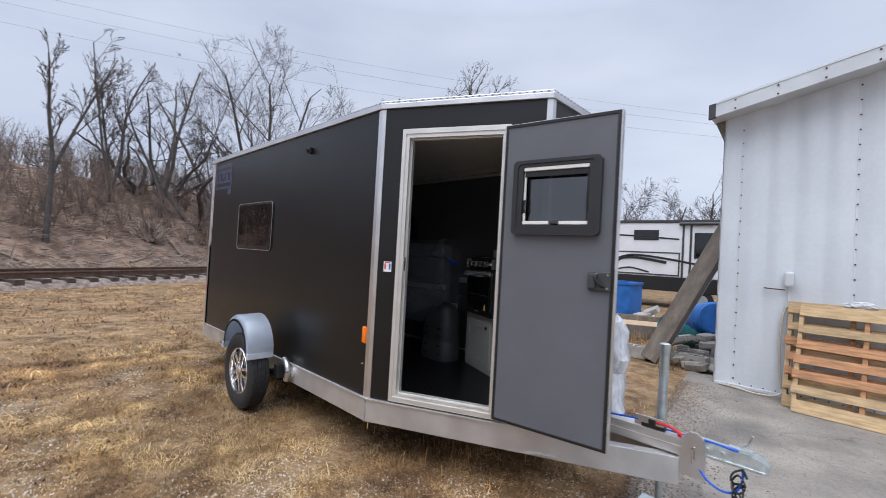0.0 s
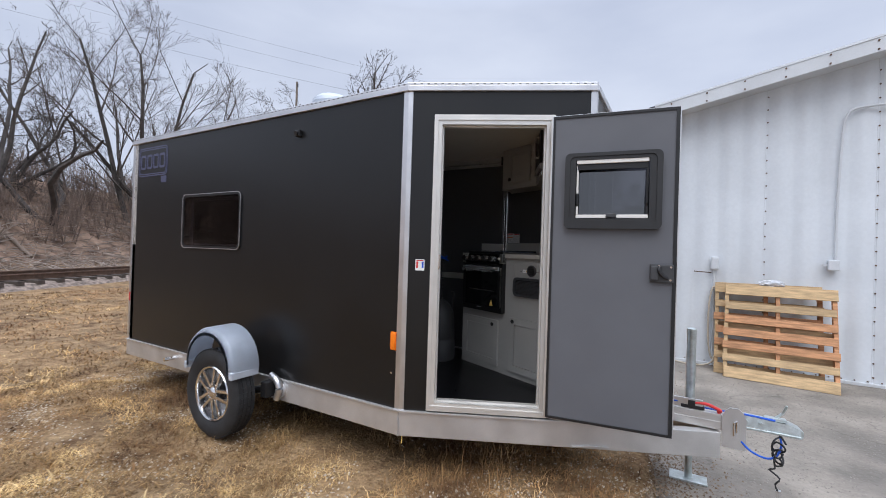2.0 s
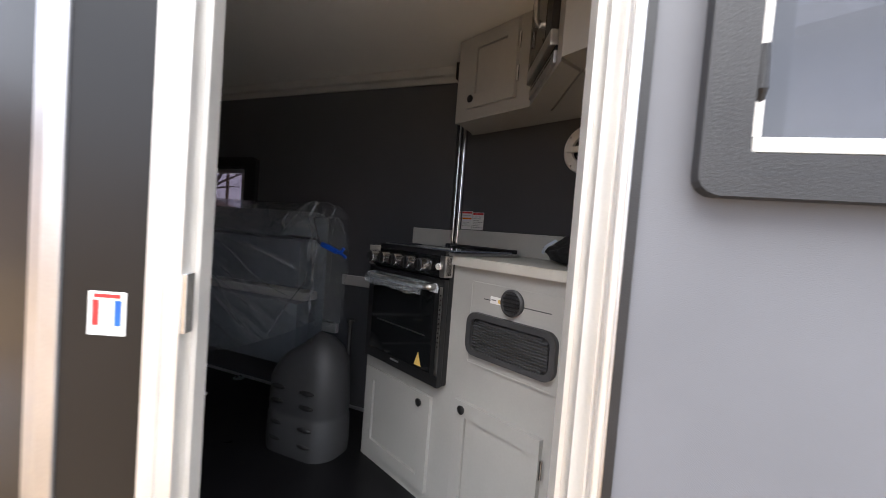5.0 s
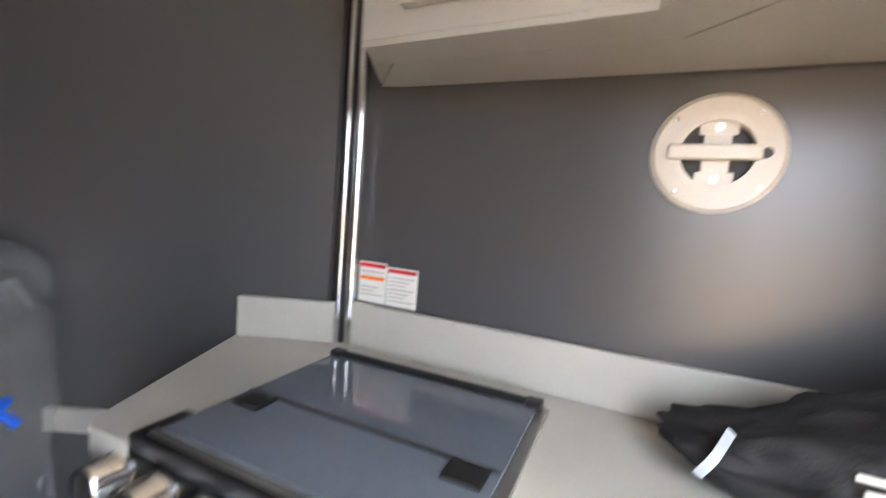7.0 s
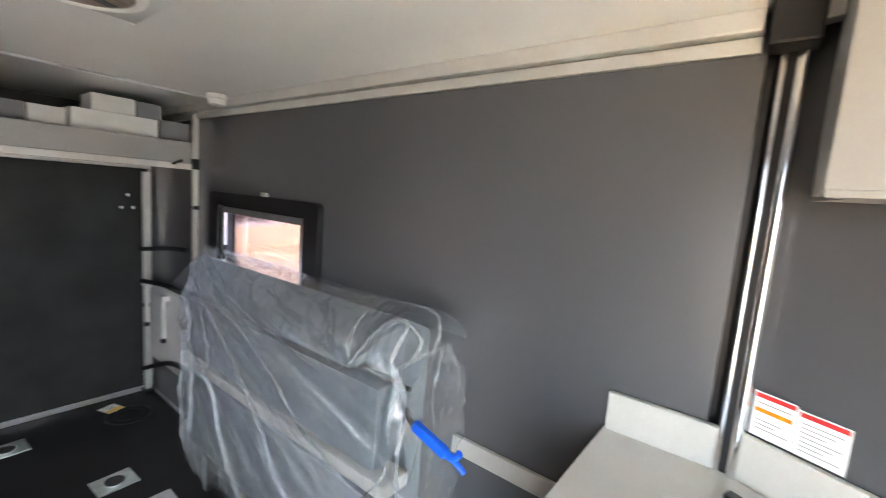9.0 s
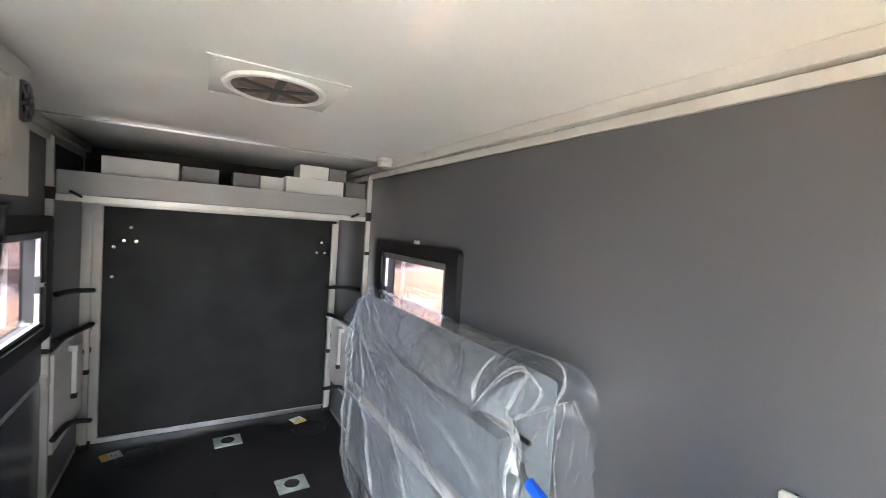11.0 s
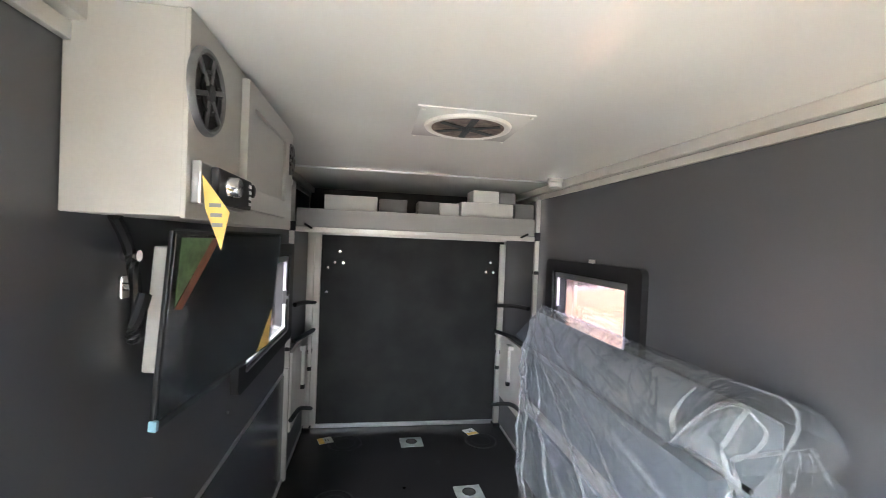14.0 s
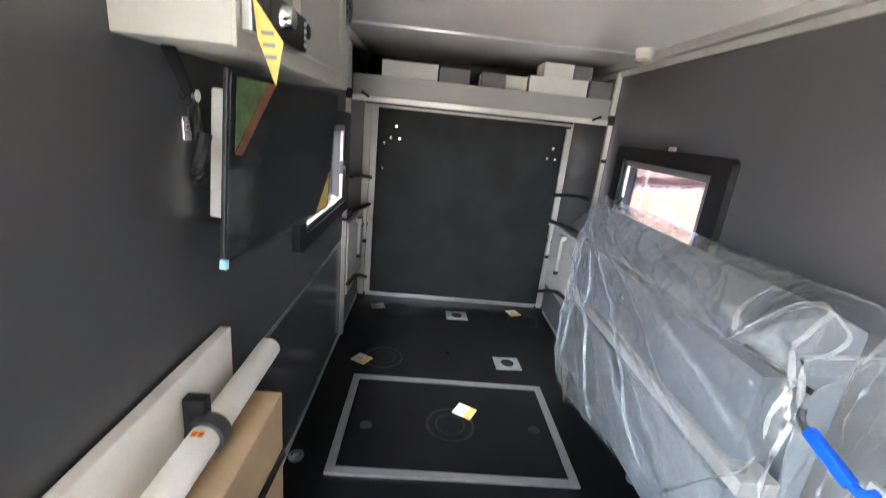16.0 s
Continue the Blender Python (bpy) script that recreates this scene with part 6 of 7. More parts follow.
for sy, y in ((1, 2.063), (-1, 3.722)):
    tk = thing("lift_track", pose(-4.635, y, 0), "upright aluminium bunk lift track with black clips", "track", "bunk lift tracks")
    part("upright", box(bx(-0.02, 0.022, -0.012, 0.012, 0.462, 2.40, 0.003), -0.005, 0.022, 0.012 * sy, 0.018 * sy, 0.47, 2.39, 0.001), ALU_FRAME, tk)
    for z in (1.32, 1.86):
        part("clip", bx(-0.026, 0.028, -0.018, 0.018, z - 0.012, z + 0.012, 0.004), BLACK_PLASTIC, tk)
    part("splice", bx(-0.03, 0.035, -0.016, 0.016, 1.14, 1.2, 0.004), ALU_FRAME, tk)
    t2 = thing("lift_track", pose(-5.34, y + 0.03 * sy, 0), "upright aluminium bunk lift track with black clips", "track", "bunk lift tracks")
    part("upright", bx(-0.02, 0.02, -0.02, 0.02, 0.462, 2.05, 0.003), ALU_FRAME, t2)
    part("clip", bx(-0.03, 0.03, -0.026, 0.026, 1.1, 1.13, 0.004), BLACK_PLASTIC, t2)
    part("foot", bx(-0.035, 0.04, -0.03, 0.035, 0.462, 0.49, 0.006), BLACK_PLASTIC, t2)
    pnl = solo("side_locker", bx(-5.3, -4.68, min(y, y + 0.025 * sy), max(y, y + 0.025 * sy), 0.75, 1.28, 0.004), WHITE_PLASTIC, "flat white side panel between the lift tracks", "panel")
    for z0, z1 in ((1.52, 1.6), (0.66, 0.84), (1.3, 1.36)):
        solo("tie_strap", tube(bmesh.new(), spline([(-4.66, y + 0.03 * sy, z1), (-4.9, y + 0.05 * sy, z1 - 0.02), (-5.3, y + 0.07 * sy, z0)]), 0.016, 6), BLACK_PLASTIC, "black webbing strap slung between the tracks", "strap", group="straps at the rear")
    for lx, z in ((-5.0, 1.22), (-5.3, 1.26)):
        lv = thing("latch_lever", pose(lx, y + 0.045 * sy, z), "white lever latch with a black tip", "lever", "lever latches at the rear")
        part("arm", bx(-0.012, 0.012, -0.012, 0.012, -0.26, 0.0, 0.004), WHITE_PLASTIC, lv)
        part("head", bx(-0.035, 0.05, -0.022, 0.022, 0.0, 0.035, 0.006), WHITE_PLASTIC, lv)
        part("tip", bx(-0.015, 0.015, -0.015, 0.015, -0.29, -0.26, 0.004), BLACK_PLASTIC, lv)

# ceiling fixtures
fan = thing("roof_fan", pose(-3.24, 2.897, Z_CEIL), "round white ceiling vent fan with a dark mesh", "vent fan")
part("plate", box(bx(-0.17, 0.17, -0.18, 0.18, -0.0022, -0.0005, 0.0008), 0.174, 0.182, -0.19, 0.178, -0.0055, -0.0005, 0.002), CEILING, fan, smooth=True)
part("collar", lathe(bmesh.new(), [(0.15, -0.0035), (0.146, -0.012), (0.138, -0.015), (0.13, -0.013), (0.124, -0.006)], 48), WHITE_PLASTIC, fan, smooth=True)
part("mesh_screen", lathe(bmesh.new(), [(0.1245, -0.0105), (0.1245, -0.009), (0.0005, -0.009)], 40), mat("fan_mesh", (0.24, 0.19, 0.16), 0.7, var=0.4, scale=30, bump=0.4, fine=500), fan)
for k in range(6):
    part("blade", box(bmesh.new(), 0.02, 0.115, -0.012, 0.012, -0.0125, -0.0107, 0, Matrix.Rotation(k * math.pi / 3, 4, "Z")), GREY_PLASTIC, fan)
part("hub", cyl(bmesh.new(), (0, 0, -0.014), (0, 0, -0.009), 0.022), GREY_PLASTIC, fan)
for a in range(4):
    part("corner_screw", cyl(bmesh.new(), (0.16 * (1 if a % 2 else -1), 0.17 * (1 if a > 1 else -1), -0.009), (0.16 * (1 if a % 2 else -1), 0.17 * (1 if a > 1 else -1), -0.006), 0.006, seg=10), WHITE_PLASTIC, fan)
det = thing("smoke_alarm", pose(-4.17, 3.635, Z_CEIL), "white round alarm on the ceiling corner", "alarm")
part("body", lathe(bmesh.new(), [(0.045, -0.0005), (0.046, -0.02), (0.04, -0.024), (0.042, -0.028), (0.04, -0.05), (0.03, -0.055), (0.0005, -0.056)], 32), WHITE_PLASTIC, det, smooth=True)
solo("wall_sensor", bx(-3.885, -3.845, 3.715, 3.7345, 1.96, 1.99, 0.004), WHITE_PLASTIC, "small white sensor above the window", "sensor")

# ---- left wall: media cabinet, television ----
med = thing("media_cabinet", Matrix(), "putty-white wall cabinet with two round speakers and a stereo", "cabinet")
CX0, CX1, CYF = -3.585, -2.65, 2.25
part("body", bx(CX0, CX1, 2.0515, CYF, 2.075, 2.4515, 0.003), GREY_CAB, med)
part("face_frame", bx(CX0, CX1 + 0.004, CYF, CYF + 0.008, 2.072, 2.4515, 0.002), GREY_CAB, med)
W_MED = wall_pose(0, CYF + 0.008, 0, 180)
shaker_door(med, W_MED, 2.93, 3.42, 2.112, 2.432, 0.001, GREY_CAB, (2.965, 2.158), None)


def speaker(parent, sx, sz, r):
    at = pose(sx, sz, 0)
    circle = lambda q: [(sx + q * math.cos(k * math.pi / 22), sz + q * math.sin(k * math.pi / 22)) for k in range(44)]
    s = part("speaker", lathe(bmesh.new(), [(r * 0.92, 0.001), (r * 0.9, 0.006), (r * 0.82, 0.004), (r * 0.3, 0.0015), (r * 0.12, 0.005), (0.0005, 0.006)], 40, at), BLACK_PLASTIC, parent, "round black speaker with a spoked silver-edged grille", True)
    s.matrix_local = W_MED
    part("trim_ring", lathe(bmesh.new(), [(r * 1.0, 0.001), (r * 0.99, 0.007), (r * 0.93, 0.0125), (r * 0.86, 0.012), (r * 0.82, 0.007)], 44, at), GUNMETAL, s, smooth=True)
    part("inner_ring", ring(bmesh.new(), circle(r * 0.5), circle(r * 0.43), 0.007, 0.011), BLACK_PLASTIC, s)
    for k in range(6):
        turn = at @ Matrix.Rotation(k * math.pi / 3 + 0.3, 4, "Z")
        part("spoke", box(bmesh.new(), 0.01, r * 0.84, -0.005, 0.005, 0.008, 0.0125, 0.002, turn), GUNMETAL, s)
        part("spoke_tab", box(bmesh.new(), r * 0.5, r * 0.84, -0.011, 0.011, 0.006, 0.0085, 0.002, turn), BLACK_PLASTIC, s)
    part("centre_cap", lathe(bmesh.new(), [(r * 0.24, 0.01), (r * 0.18, 0.015), (0.0005, 0.016)], 20, at), GREY_PLASTIC, s, smooth=True)


speaker(med, 2.716, 2.322, 0.085)
speaker(med, 3.518, 2.343, 0.06)
st = part("stereo", bx(2.68, 2.945, 2.105, 2.185, 0.001, 0.02, 0.004), STEEL, med, "black marine stereo with a steel surround")
st.matrix_local = W_MED @ pose(-0.02, -0.004, 0)
part("face", bx(2.72, 2.94, 2.11, 2.18, 0.0205, 0.036, 0.004), BLACK_PLASTIC, st)
part("volume_knob", lathe(bmesh.new(), [(0.022, 0.036), (0.021, 0.056), (0.018, 0.06), (0.0005, 0.061)], 22, pose(2.775, 2.147, 0)), CHROME, st, smooth=True)
for k in range(4):
    part("button", bx(2.915, 2.93, 2.12 + 0.014 * k, 2.128 + 0.014 * k, 0.0362, 0.0385, 0.001), PAPER, st)
tg = solo("price_tag", prism(bmesh.new(), [(0.0, 0.0), (0.009, -0.072), (0.042, -0.152), (0.057, -0.075)], -0.0006, 0.0006), YELLOW, "yellow hang tag dangling from the stereo", "tag", m=pose(-2.655, 2.281, 2.155, 90, 0, 84) @ Matrix.Diagonal((0.91, 0.91, 1, 1)))
for k in range(3):
    part("mark", bx(0.016 + 0.003 * k, 0.04 + 0.002 * k, -0.066 - 0.02 * k, -0.058 - 0.02 * k, 0.0007, 0.0011), GREY_CARD, tg)

tv_x = Vector((-3.49, 2.222, 0)) - Vector((-2.775, 2.16, 0))
W_TV = wall_pose(-2.775, 2.16, 1.646, math.degrees(math.atan2(tv_x.y, tv_x.x))) @ pose(0, 0, 0, 4, 0, 0)
tv = thing("television", W_TV, "flat television on a wall bracket, still in its film", "television")
TW, TH = 0.7, 0.415
part("housing", box(bx(0.0, TW, -0.012, TH - 0.012, -0.014, -0.004, 0.003), 0.1, TW - 0.1, 0.02, TH - 0.08, -0.038, -0.014, 0.006), BLACK_PLASTIC, tv)
part("screen", bx(0.006, TW - 0.006, 0.0, TH - 0.018, -0.0035, 0.0, 0.001), SCREEN, tv)
part("protective_film", bx(-0.004, TW + 0.004, -0.018, TH - 0.006, 0.002, 0.003), clear_mat("screen_film", (0.93, 0.95, 0.95), 0.06, haze=0.012, wrinkle=0.03), tv, "clear protective film peeling at its edges")
part("film_sticker", prism(bmesh.new(), [(0.02, 0.39), (0.16, 0.39), (0.02, 0.24)], 0.0033, 0.0038), mat("green_promo_print", (0.12, 0.2, 0.09), 0.3, var=0.5, scale=14), tv)
part("film_sticker", prism(bmesh.new(), [(0.16, 0.39), (0.2, 0.39), (0.05, 0.23), (0.02, 0.235)], 0.0033, 0.0038), mat("red_promo_print", (0.24, 0.08, 0.05), 0.3, var=0.4, scale=14), tv)
part("film_sticker", prism(bmesh.new(), [(0.56, 0.0), (0.67, 0.0), (0.67, 0.13)], 0.0033, 0.0038), YELLOW, tv)
for z in (-0.02,):
    part("edge_tape", bx(-0.005, 0.006, z, z + 0.022, -0.012, 0.0045, 0.002), mat("pale_blue_tape", (0.3, 0.55, 0.68), 0.4), tv)
part("bracket", bx(0.11, 0.16, 0.06, 0.36, -0.105, -0.055, 0.006), WHITE_PLASTIC, tv, "white wall bracket")
part("arm", bx(0.25, 0.45, 0.1, 0.26, -0.105, -0.035, 0.004), BLACK_PLASTIC, tv)
cbl = thing("tv_cable", Matrix(), "black coaxial cable looped down the wall in a clip", "cable")
part("cable", tube(bmesh.new(), spline([(-2.76, 2.08, 2.075), (-2.8, 2.075, 2.04), (-2.84, 2.07, 1.99), (-2.83, 2.09, 1.9), (-2.78, 2.12, 1.84), (-2.72, 2.14, 1.84), (-2.74, 2.15, 1.92)], 8), 0.0125), BLACK_PLASTIC, cbl)
part("cable_clip", cyl(bmesh.new(), (-2.845, 2.052, 1.99), (-2.845, 2.085, 1.99), 0.013), CHROME, cbl)
part("socket", box(cyl(bmesh.new(), (-2.845, 2.052, 1.92), (-2.845, 2.08, 1.92), 0.01), -2.86, -2.83, 2.0505, 2.06, 1.895, 1.945, 0.003), CHROME, cbl)
solo("wall_strip", bx(-4.57, -3.2, 2.051, 2.056, 1.165, 1.185, 0.001), ALU, "thin metal strip along the dark wall", "strip")
solo("wall_dado", bx(-4.6, -2.2, 2.0505, 2.0535, 0.5, 1.163), DADO, "darker glossy lower wall sheet", "wall sheet", kind="structure")
for x, z in ((-3.02, 1.56), (-3.55, 1.35)):
    solo("wall_screw", cyl(bmesh.new(), (x, 2.05, z), (x, 2.057, z), 0.007, seg=10), CHROME, "small bright wall screw", "screw")

# ---- floor hardware ----
hatch = thing("floor_hatch", pose(-3.753, 2.828, Z_FLOOR), "black floor hatch in an aluminium frame", "hatch")
HX, HY = 0.38, 0.58
rect_xy = lambda a, b: [(a, b), (-a, b), (-a, -b), (a, -b)]
part("hatch_frame", ring(bmesh.new(), rect_xy(HX, HY), rect_xy(HX - 0.04, HY - 0.04), 0.0005, 0.012), ALU, hatch)
part("hatch_lid", bx(-HX + 0.042, HX - 0.042, -HY + 0.042, HY - 0.042, 0.0005, 0.008, 0.002), FLOOR, hatch)
for px, py_ in ((0.06, -0.44), (0.02, 0.45)):
    part("ring_pull", lathe(bmesh.new(), [(0.03, 0.008), (0.03, 0.011), (0.022, 0.0125), (0.0005, 0.0125)], 20, pose(px, py_, 0)), BLACK_PLASTIC, hatch, smooth=True)


def hole_cover(x, y, z, tag_dx, tag_dy, rot):
    c = thing("hole_cover", pose(x, y, z), "round black fishing-hole cover in the floor", "hole cover", "round covers in the floor")
    for r0, r1, h in ((0.13, 0.118, 0.005), (0.08, 0.072, 0.004)):
        part("rib", ring(bmesh.new(), [(r0 * math.cos(k * math.pi / 20), r0 * math.sin(k * math.pi / 20)) for k in range(40)], [(r1 * math.cos(k * math.pi / 20), r1 * math.sin(k * math.pi / 20)) for k in range(40)], 0.0004, h), BLACK_PLASTIC, c)
    part("disc", lathe(bmesh.new(), [(0.115, 0.0003), (0.115, 0.003), (0.0005, 0.0035)], 36), FLOOR, c)
    l = thing("caution_sticker", pose(x + tag_dx, y + tag_dy, z + 0.005, 0, 0, rot), "white and yellow caution sticker stuck to the floor", "sticker", "stickers on the floor")
    part("sheet", bx(-0.05, 0.05, -0.055, 0.055, 0, 0.0012), PAPER, l)
    part("band", bx(-0.048, 0.048, -0.053, -0.012, 0.0013, 0.0018), YELLOW, l)
    part("mark", bx(-0.018, 0.018, 0.0, 0.006, 0.0013, 0.0018), GREY_CARD, l)
    part("mark", bx(-0.01, 0.02, 0.02, 0.024, 0.0013, 0.0018), GREY_CARD, l)


hole_cover(-5.1, 2.425, Z_FLOOR, -0.05, -0.155, 20)
hole_cover(-5.07, 3.5, Z_FLOOR, -0.15, -0.056, 110)
hole_cover(-4.36, 2.405, Z_FLOOR, 0.043, -0.14, 150)
hole_cover(-3.735, 2.825, Z_FLOOR + 0.008, -0.111, 0.085, 150)
for x, y in ((-5.08, 2.936), (-4.387, 3.246)):
    p = thing("floor_socket", pose(x, y, Z_FLOOR, 0, 0, 3), "square steel floor socket plate with a round hole", "floor plate", "socket plates in the floor")
    part("plate", bx(-0.075, 0.075, -0.088, 0.088, 0.0004, 0.007, 0.003), ZINC, p)
    part("hole", lathe(bmesh.new(), [(0.036, 0.0071), (0.036, 0.0078), (0.0005, 0.0078)], 24), BLACK_PLASTIC, p)
    part("hole_rim", ring(bmesh.new(), [(0.044 * math.cos(k * math.pi / 14), 0.044 * math.sin(k * math.pi / 14)) for k in range(28)], [(0.036 * math.cos(k * math.pi / 14), 0.036 * math.sin(k * math.pi / 14)) for k in range(28)], 0.007, 0.011), CHROME, p)
for x, y in ((-3.465, 2.101), (-3.443, 3.69)):
    p = thing("tie_down", pose(x, y, Z_FLOOR), "recessed steel tie-down ring in the floor", "tie-down", "tie-down rings in the floor")
    part("cup", lathe(bmesh.new(), [(0.035, 0.0004), (0.036, 0.006), (0.028, 0.008), (0.024, 0.003), (0.0005, 0.003)], 24), ZINC, p, smooth=True)
    part("ring", tube(bmesh.new(), [(0.02 * math.cos(k * 0.7), 0.02 * math.sin(k * 0.7), 0.012 + 0.004 * math.sin(k)) for k in range(9)], 0.004, 6), CHROME, p)

# folded table, pole and flat carton against the left wall
pole = thing("folding_table", Matrix(), "dismantled white table leaning flat against the wall", "table")
part("tabletop", bx(-2.935, -2.08, 2.058, 2.088, 0.78, 1.395, 0.004), WHITE_PLASTIC, pole)
part("leg", cyl(bmesh.new(), (-3.06, 2.142, 1.262), (-2.1, 2.155, 1.268), 0.034, seg=24), WHITE_PLASTIC, pole, smooth=True)
part("clamp_ring", lathe(bmesh.new(), [(0.035, -0.02), (0.044, -0.018), (0.044, 0.018), (0.035, 0.02)], 28, pose(-2.68, 2.147, 1.265, 0, 90, 0)), GREY_PLASTIC, pole, smooth=True)
part("bracket", bx(-2.715, -2.685, 2.09, 2.14, 1.25, 1.345, 0.004), BLACK_PLASTIC, pole)
part("red_mark", bx(-2.645, -2.63, 2.135, 2.16, 1.2975, 1.2985), ORANGE, pole)
ctn = thing("flat_carton", pose(-2.52, 2.16, Z_FLOOR), "brown cardboard carton tied with black cord", "box")
part("carton", bx(-0.43, 0.43, -0.06, 0.06, 0, 0.725, 0.004), CARDBOARD, ctn)
for k in range(3):
    part("cord", tube(bmesh.new(), [(-0.43, 0.0635, 0.5 + 0.012 * k), (-0.2, 0.065, 0.52 + 0.012 * k), (0.43, 0.0635, 0.56 + 0.012 * k)], 0.005, 6), BLACK_PLASTIC, ctn)


# ---- railway ----
def along(a, e, z=0.0):
    """Place at a metres along the track and e metres beyond its near rail."""
    return Vector((T0[0] + TD[0] * a + TN[0] * e, T0[1] + TD[1] * a + TN[1] * e, z))


TRK = Matrix(((TD[0], TN[0], 0, T0[0]), (TD[1], TN[1], 0, T0[1]), (0, 0, 1, 0), (0, 0, 0, 1)))
track = thing("railway_track", TRK, "rusty railway track on pale ballast below the bank", "railway track")
bm = bmesh.new()
rows_b = []
for k in range(240):
    a = -40 + 0.55 * k
    rows_b.append([bm.verts.new((a, e, z + 0.05 * noise.noise((a, e, 3)))) for e, z in ((-0.8, -0.06), (-0.62, 0.06), (-0.42, 0.17), (0.7, 0.2), (1.9, 0.2), (2.9, 0.14), (4.2, 0.12))])
for p, q in zip(rows_b, rows_b[1:]):
    for i in range(6):
        bm.faces.new((p[i], p[i + 1], q[i + 1], q[i]))
part("ballast_bed", bm, BALLAST, track)
for e in (0.0, 1.435):
    part("rail", box(box(bx(-40, 92, e - 0.036, e + 0.036, 0.37, 0.41, 0.004), -40, 92, e - 0.01, e + 0.01, 0.25, 0.37), -40, 92, e - 0.07, e + 0.07, 0.235, 0.255), RUST, track)
sl = part("sleeper", bx(-0.11, 0.11, -0.55, 1.98, 0.1, 0.236, 0.01), SLEEPER, track)
sl.matrix_local = pose(-12, 0, 0)
for k in range(1, 110):
    o = bpy.data.objects.new("sleeper", sl.data)
    scene.collection.objects.link(o)
    o.parent = track
    o.matrix_local = pose(-12 + 0.6 * k, 0.04 * random.uniform(-1, 1), 0.01 * random.uniform(-1, 1), 0, 0, random.uniform(-1.5, 1.5))


# ---- bare trees ----
def bare_tree(x, y, top_z, seed, limbs=4, open_angle=28, gnarl=0.2, share=0.3, lean=0.0, rise=0.12, fork=42, label="bare grey winter tree with fine twigs", girth=1.0, twig=1.0, spread=0.36):
    """Trunk that forks into ascending limbs, each with side branches, shoots and twigs."""
    rng = random.Random(seed)
    segs = []

    def turned(d, deg):
        side = d.orthogonal().normalized()
        side = Matrix.Rotation(rng.uniform(0, 6.283), 3, d) @ side
        a = radians(deg)
        return (d * math.cos(a) + side * math.sin(a)).normalized()

    def grow(p, d, length, r, lev):
        steps = 7 if lev < 2 else 5 if lev < 4 else 3
        tip = r * 0.28
        for i in range(steps):
            d = (d + Vector((rng.uniform(-1, 1), rng.uniform(-1, 1), rng.uniform(-0.7, 0.7))) * gnarl + Vector((0, 0, rise * (1 if lev < 2 else 0.3)))).normalized()
            q = p + d * (length / steps)
            ra, rb = r + (tip - r) * i / steps, r + (tip - r) * (i + 1) / steps
            segs.append((p, q, ra, rb, lev))
            p = q
            if lev < 5 and (i >= 1 or lev > 2):
                for _ in range(1 + (rng.random() < (0.55 if lev < 3 else 0.5))):
                    grow(p, turned(d, (fork if lev < 3 else fork * 0.95) * rng.uniform(0.6, 1.25)), length * rng.uniform(0.32, 0.58) * twig * (1.1 - 0.45 * i / steps), rb * rng.uniform(0.45, 0.7), lev + (1 if lev < 3 or rng.random() < 0.6 else 2))

    base, up = Vector((0, 0, -0.3)), Vector((lean, lean * 0.3, 1)).normalized()
    r0, p, d = 0.0165 * girth, base, up
    for i in range(5):
        d = (d + Vector((rng.uniform(-1, 1), rng.uniform(-1, 1), 0.2)) * gnarl * 0.4).normalized()
        q = p + d * share * 0.2
        segs.append((p, q, r0 * (1 - 0.06 * i), r0 * (0.94 - 0.06 * i), 0))
        if i > 2 and share > 0.2:
            grow(q, turned(d, 55), 0.2, r0 * 0.35, 3)
        p = q
    for k in range(limbs):
        side = Vector((math.cos(k * 6.283 / limbs + seed), math.sin(k * 6.283 / limbs + seed), 0))
        a = radians(open_angle * rng.uniform(0.35, 1.25))
        grow(p, (d * math.cos(a) + side * math.sin(a)).normalized(), (0.95 - share) * rng.uniform(0.75, 1.05), r0 * 0.72 * rng.uniform(0.7, 1.0), 1)
    g = ground_z(x, y)
    heights = sorted(s[1].z for s in segs)
    tall = heights[int(len(heights) * 0.985)]
    mid_x, mid_y = (sum(s[1][c] for s in segs) / len(segs) for c in (0, 1))
    reach = lambda v: math.hypot(v.x - mid_x, v.y - mid_y) / (spread * tall)
    limit = lambda v: 1.0 + 0.16 * noise.noise((v.x * 9, v.y * 9, v.z * 9 + seed))
    segs = [s for s in segs if s[4] <= 1 or math.hypot(reach(s[1]), (s[1].z - 0.56 * tall) / (0.46 * tall)) < limit(s[1])]
    k = (top_z - g) / (1.02 * tall)
    t = thing("bare_tree", pose(x, y, g), label, "tree", "bare trees on the bank")
    for nm, keep, sides, mm in (("trunk", lambda l: l <= 1, 7, BARK), ("crown", lambda l: l > 1, 3, TWIG)):
        vs, fs = [], []
        for p, q, r, r2, lev in segs:
            if not keep(lev):
                continue
            m3 = (q - p).to_track_quat("Z", "Y").to_matrix()
            b0 = len(vs)
            for c, rad in ((p * k, max(r * k, 0.0085)), (q * k, max(r2 * k, 0.006))):
                for j in range(sides):
                    an = 2 * math.pi * j / sides
                    vs.append(c + m3 @ Vector((rad * math.cos(an), rad * math.sin(an), 0)))
            for j in range(sides):
                fs.append((b0 + j, b0 + (j + 1) % sides, b0 + sides + (j + 1) % sides, b0 + sides + j))
        me = bpy.data.meshes.new(nm)
        me.from_pydata(vs, [], fs)
        me.materials.append(mm)
        o = new(nm, me)
        o.parent = t
    return t


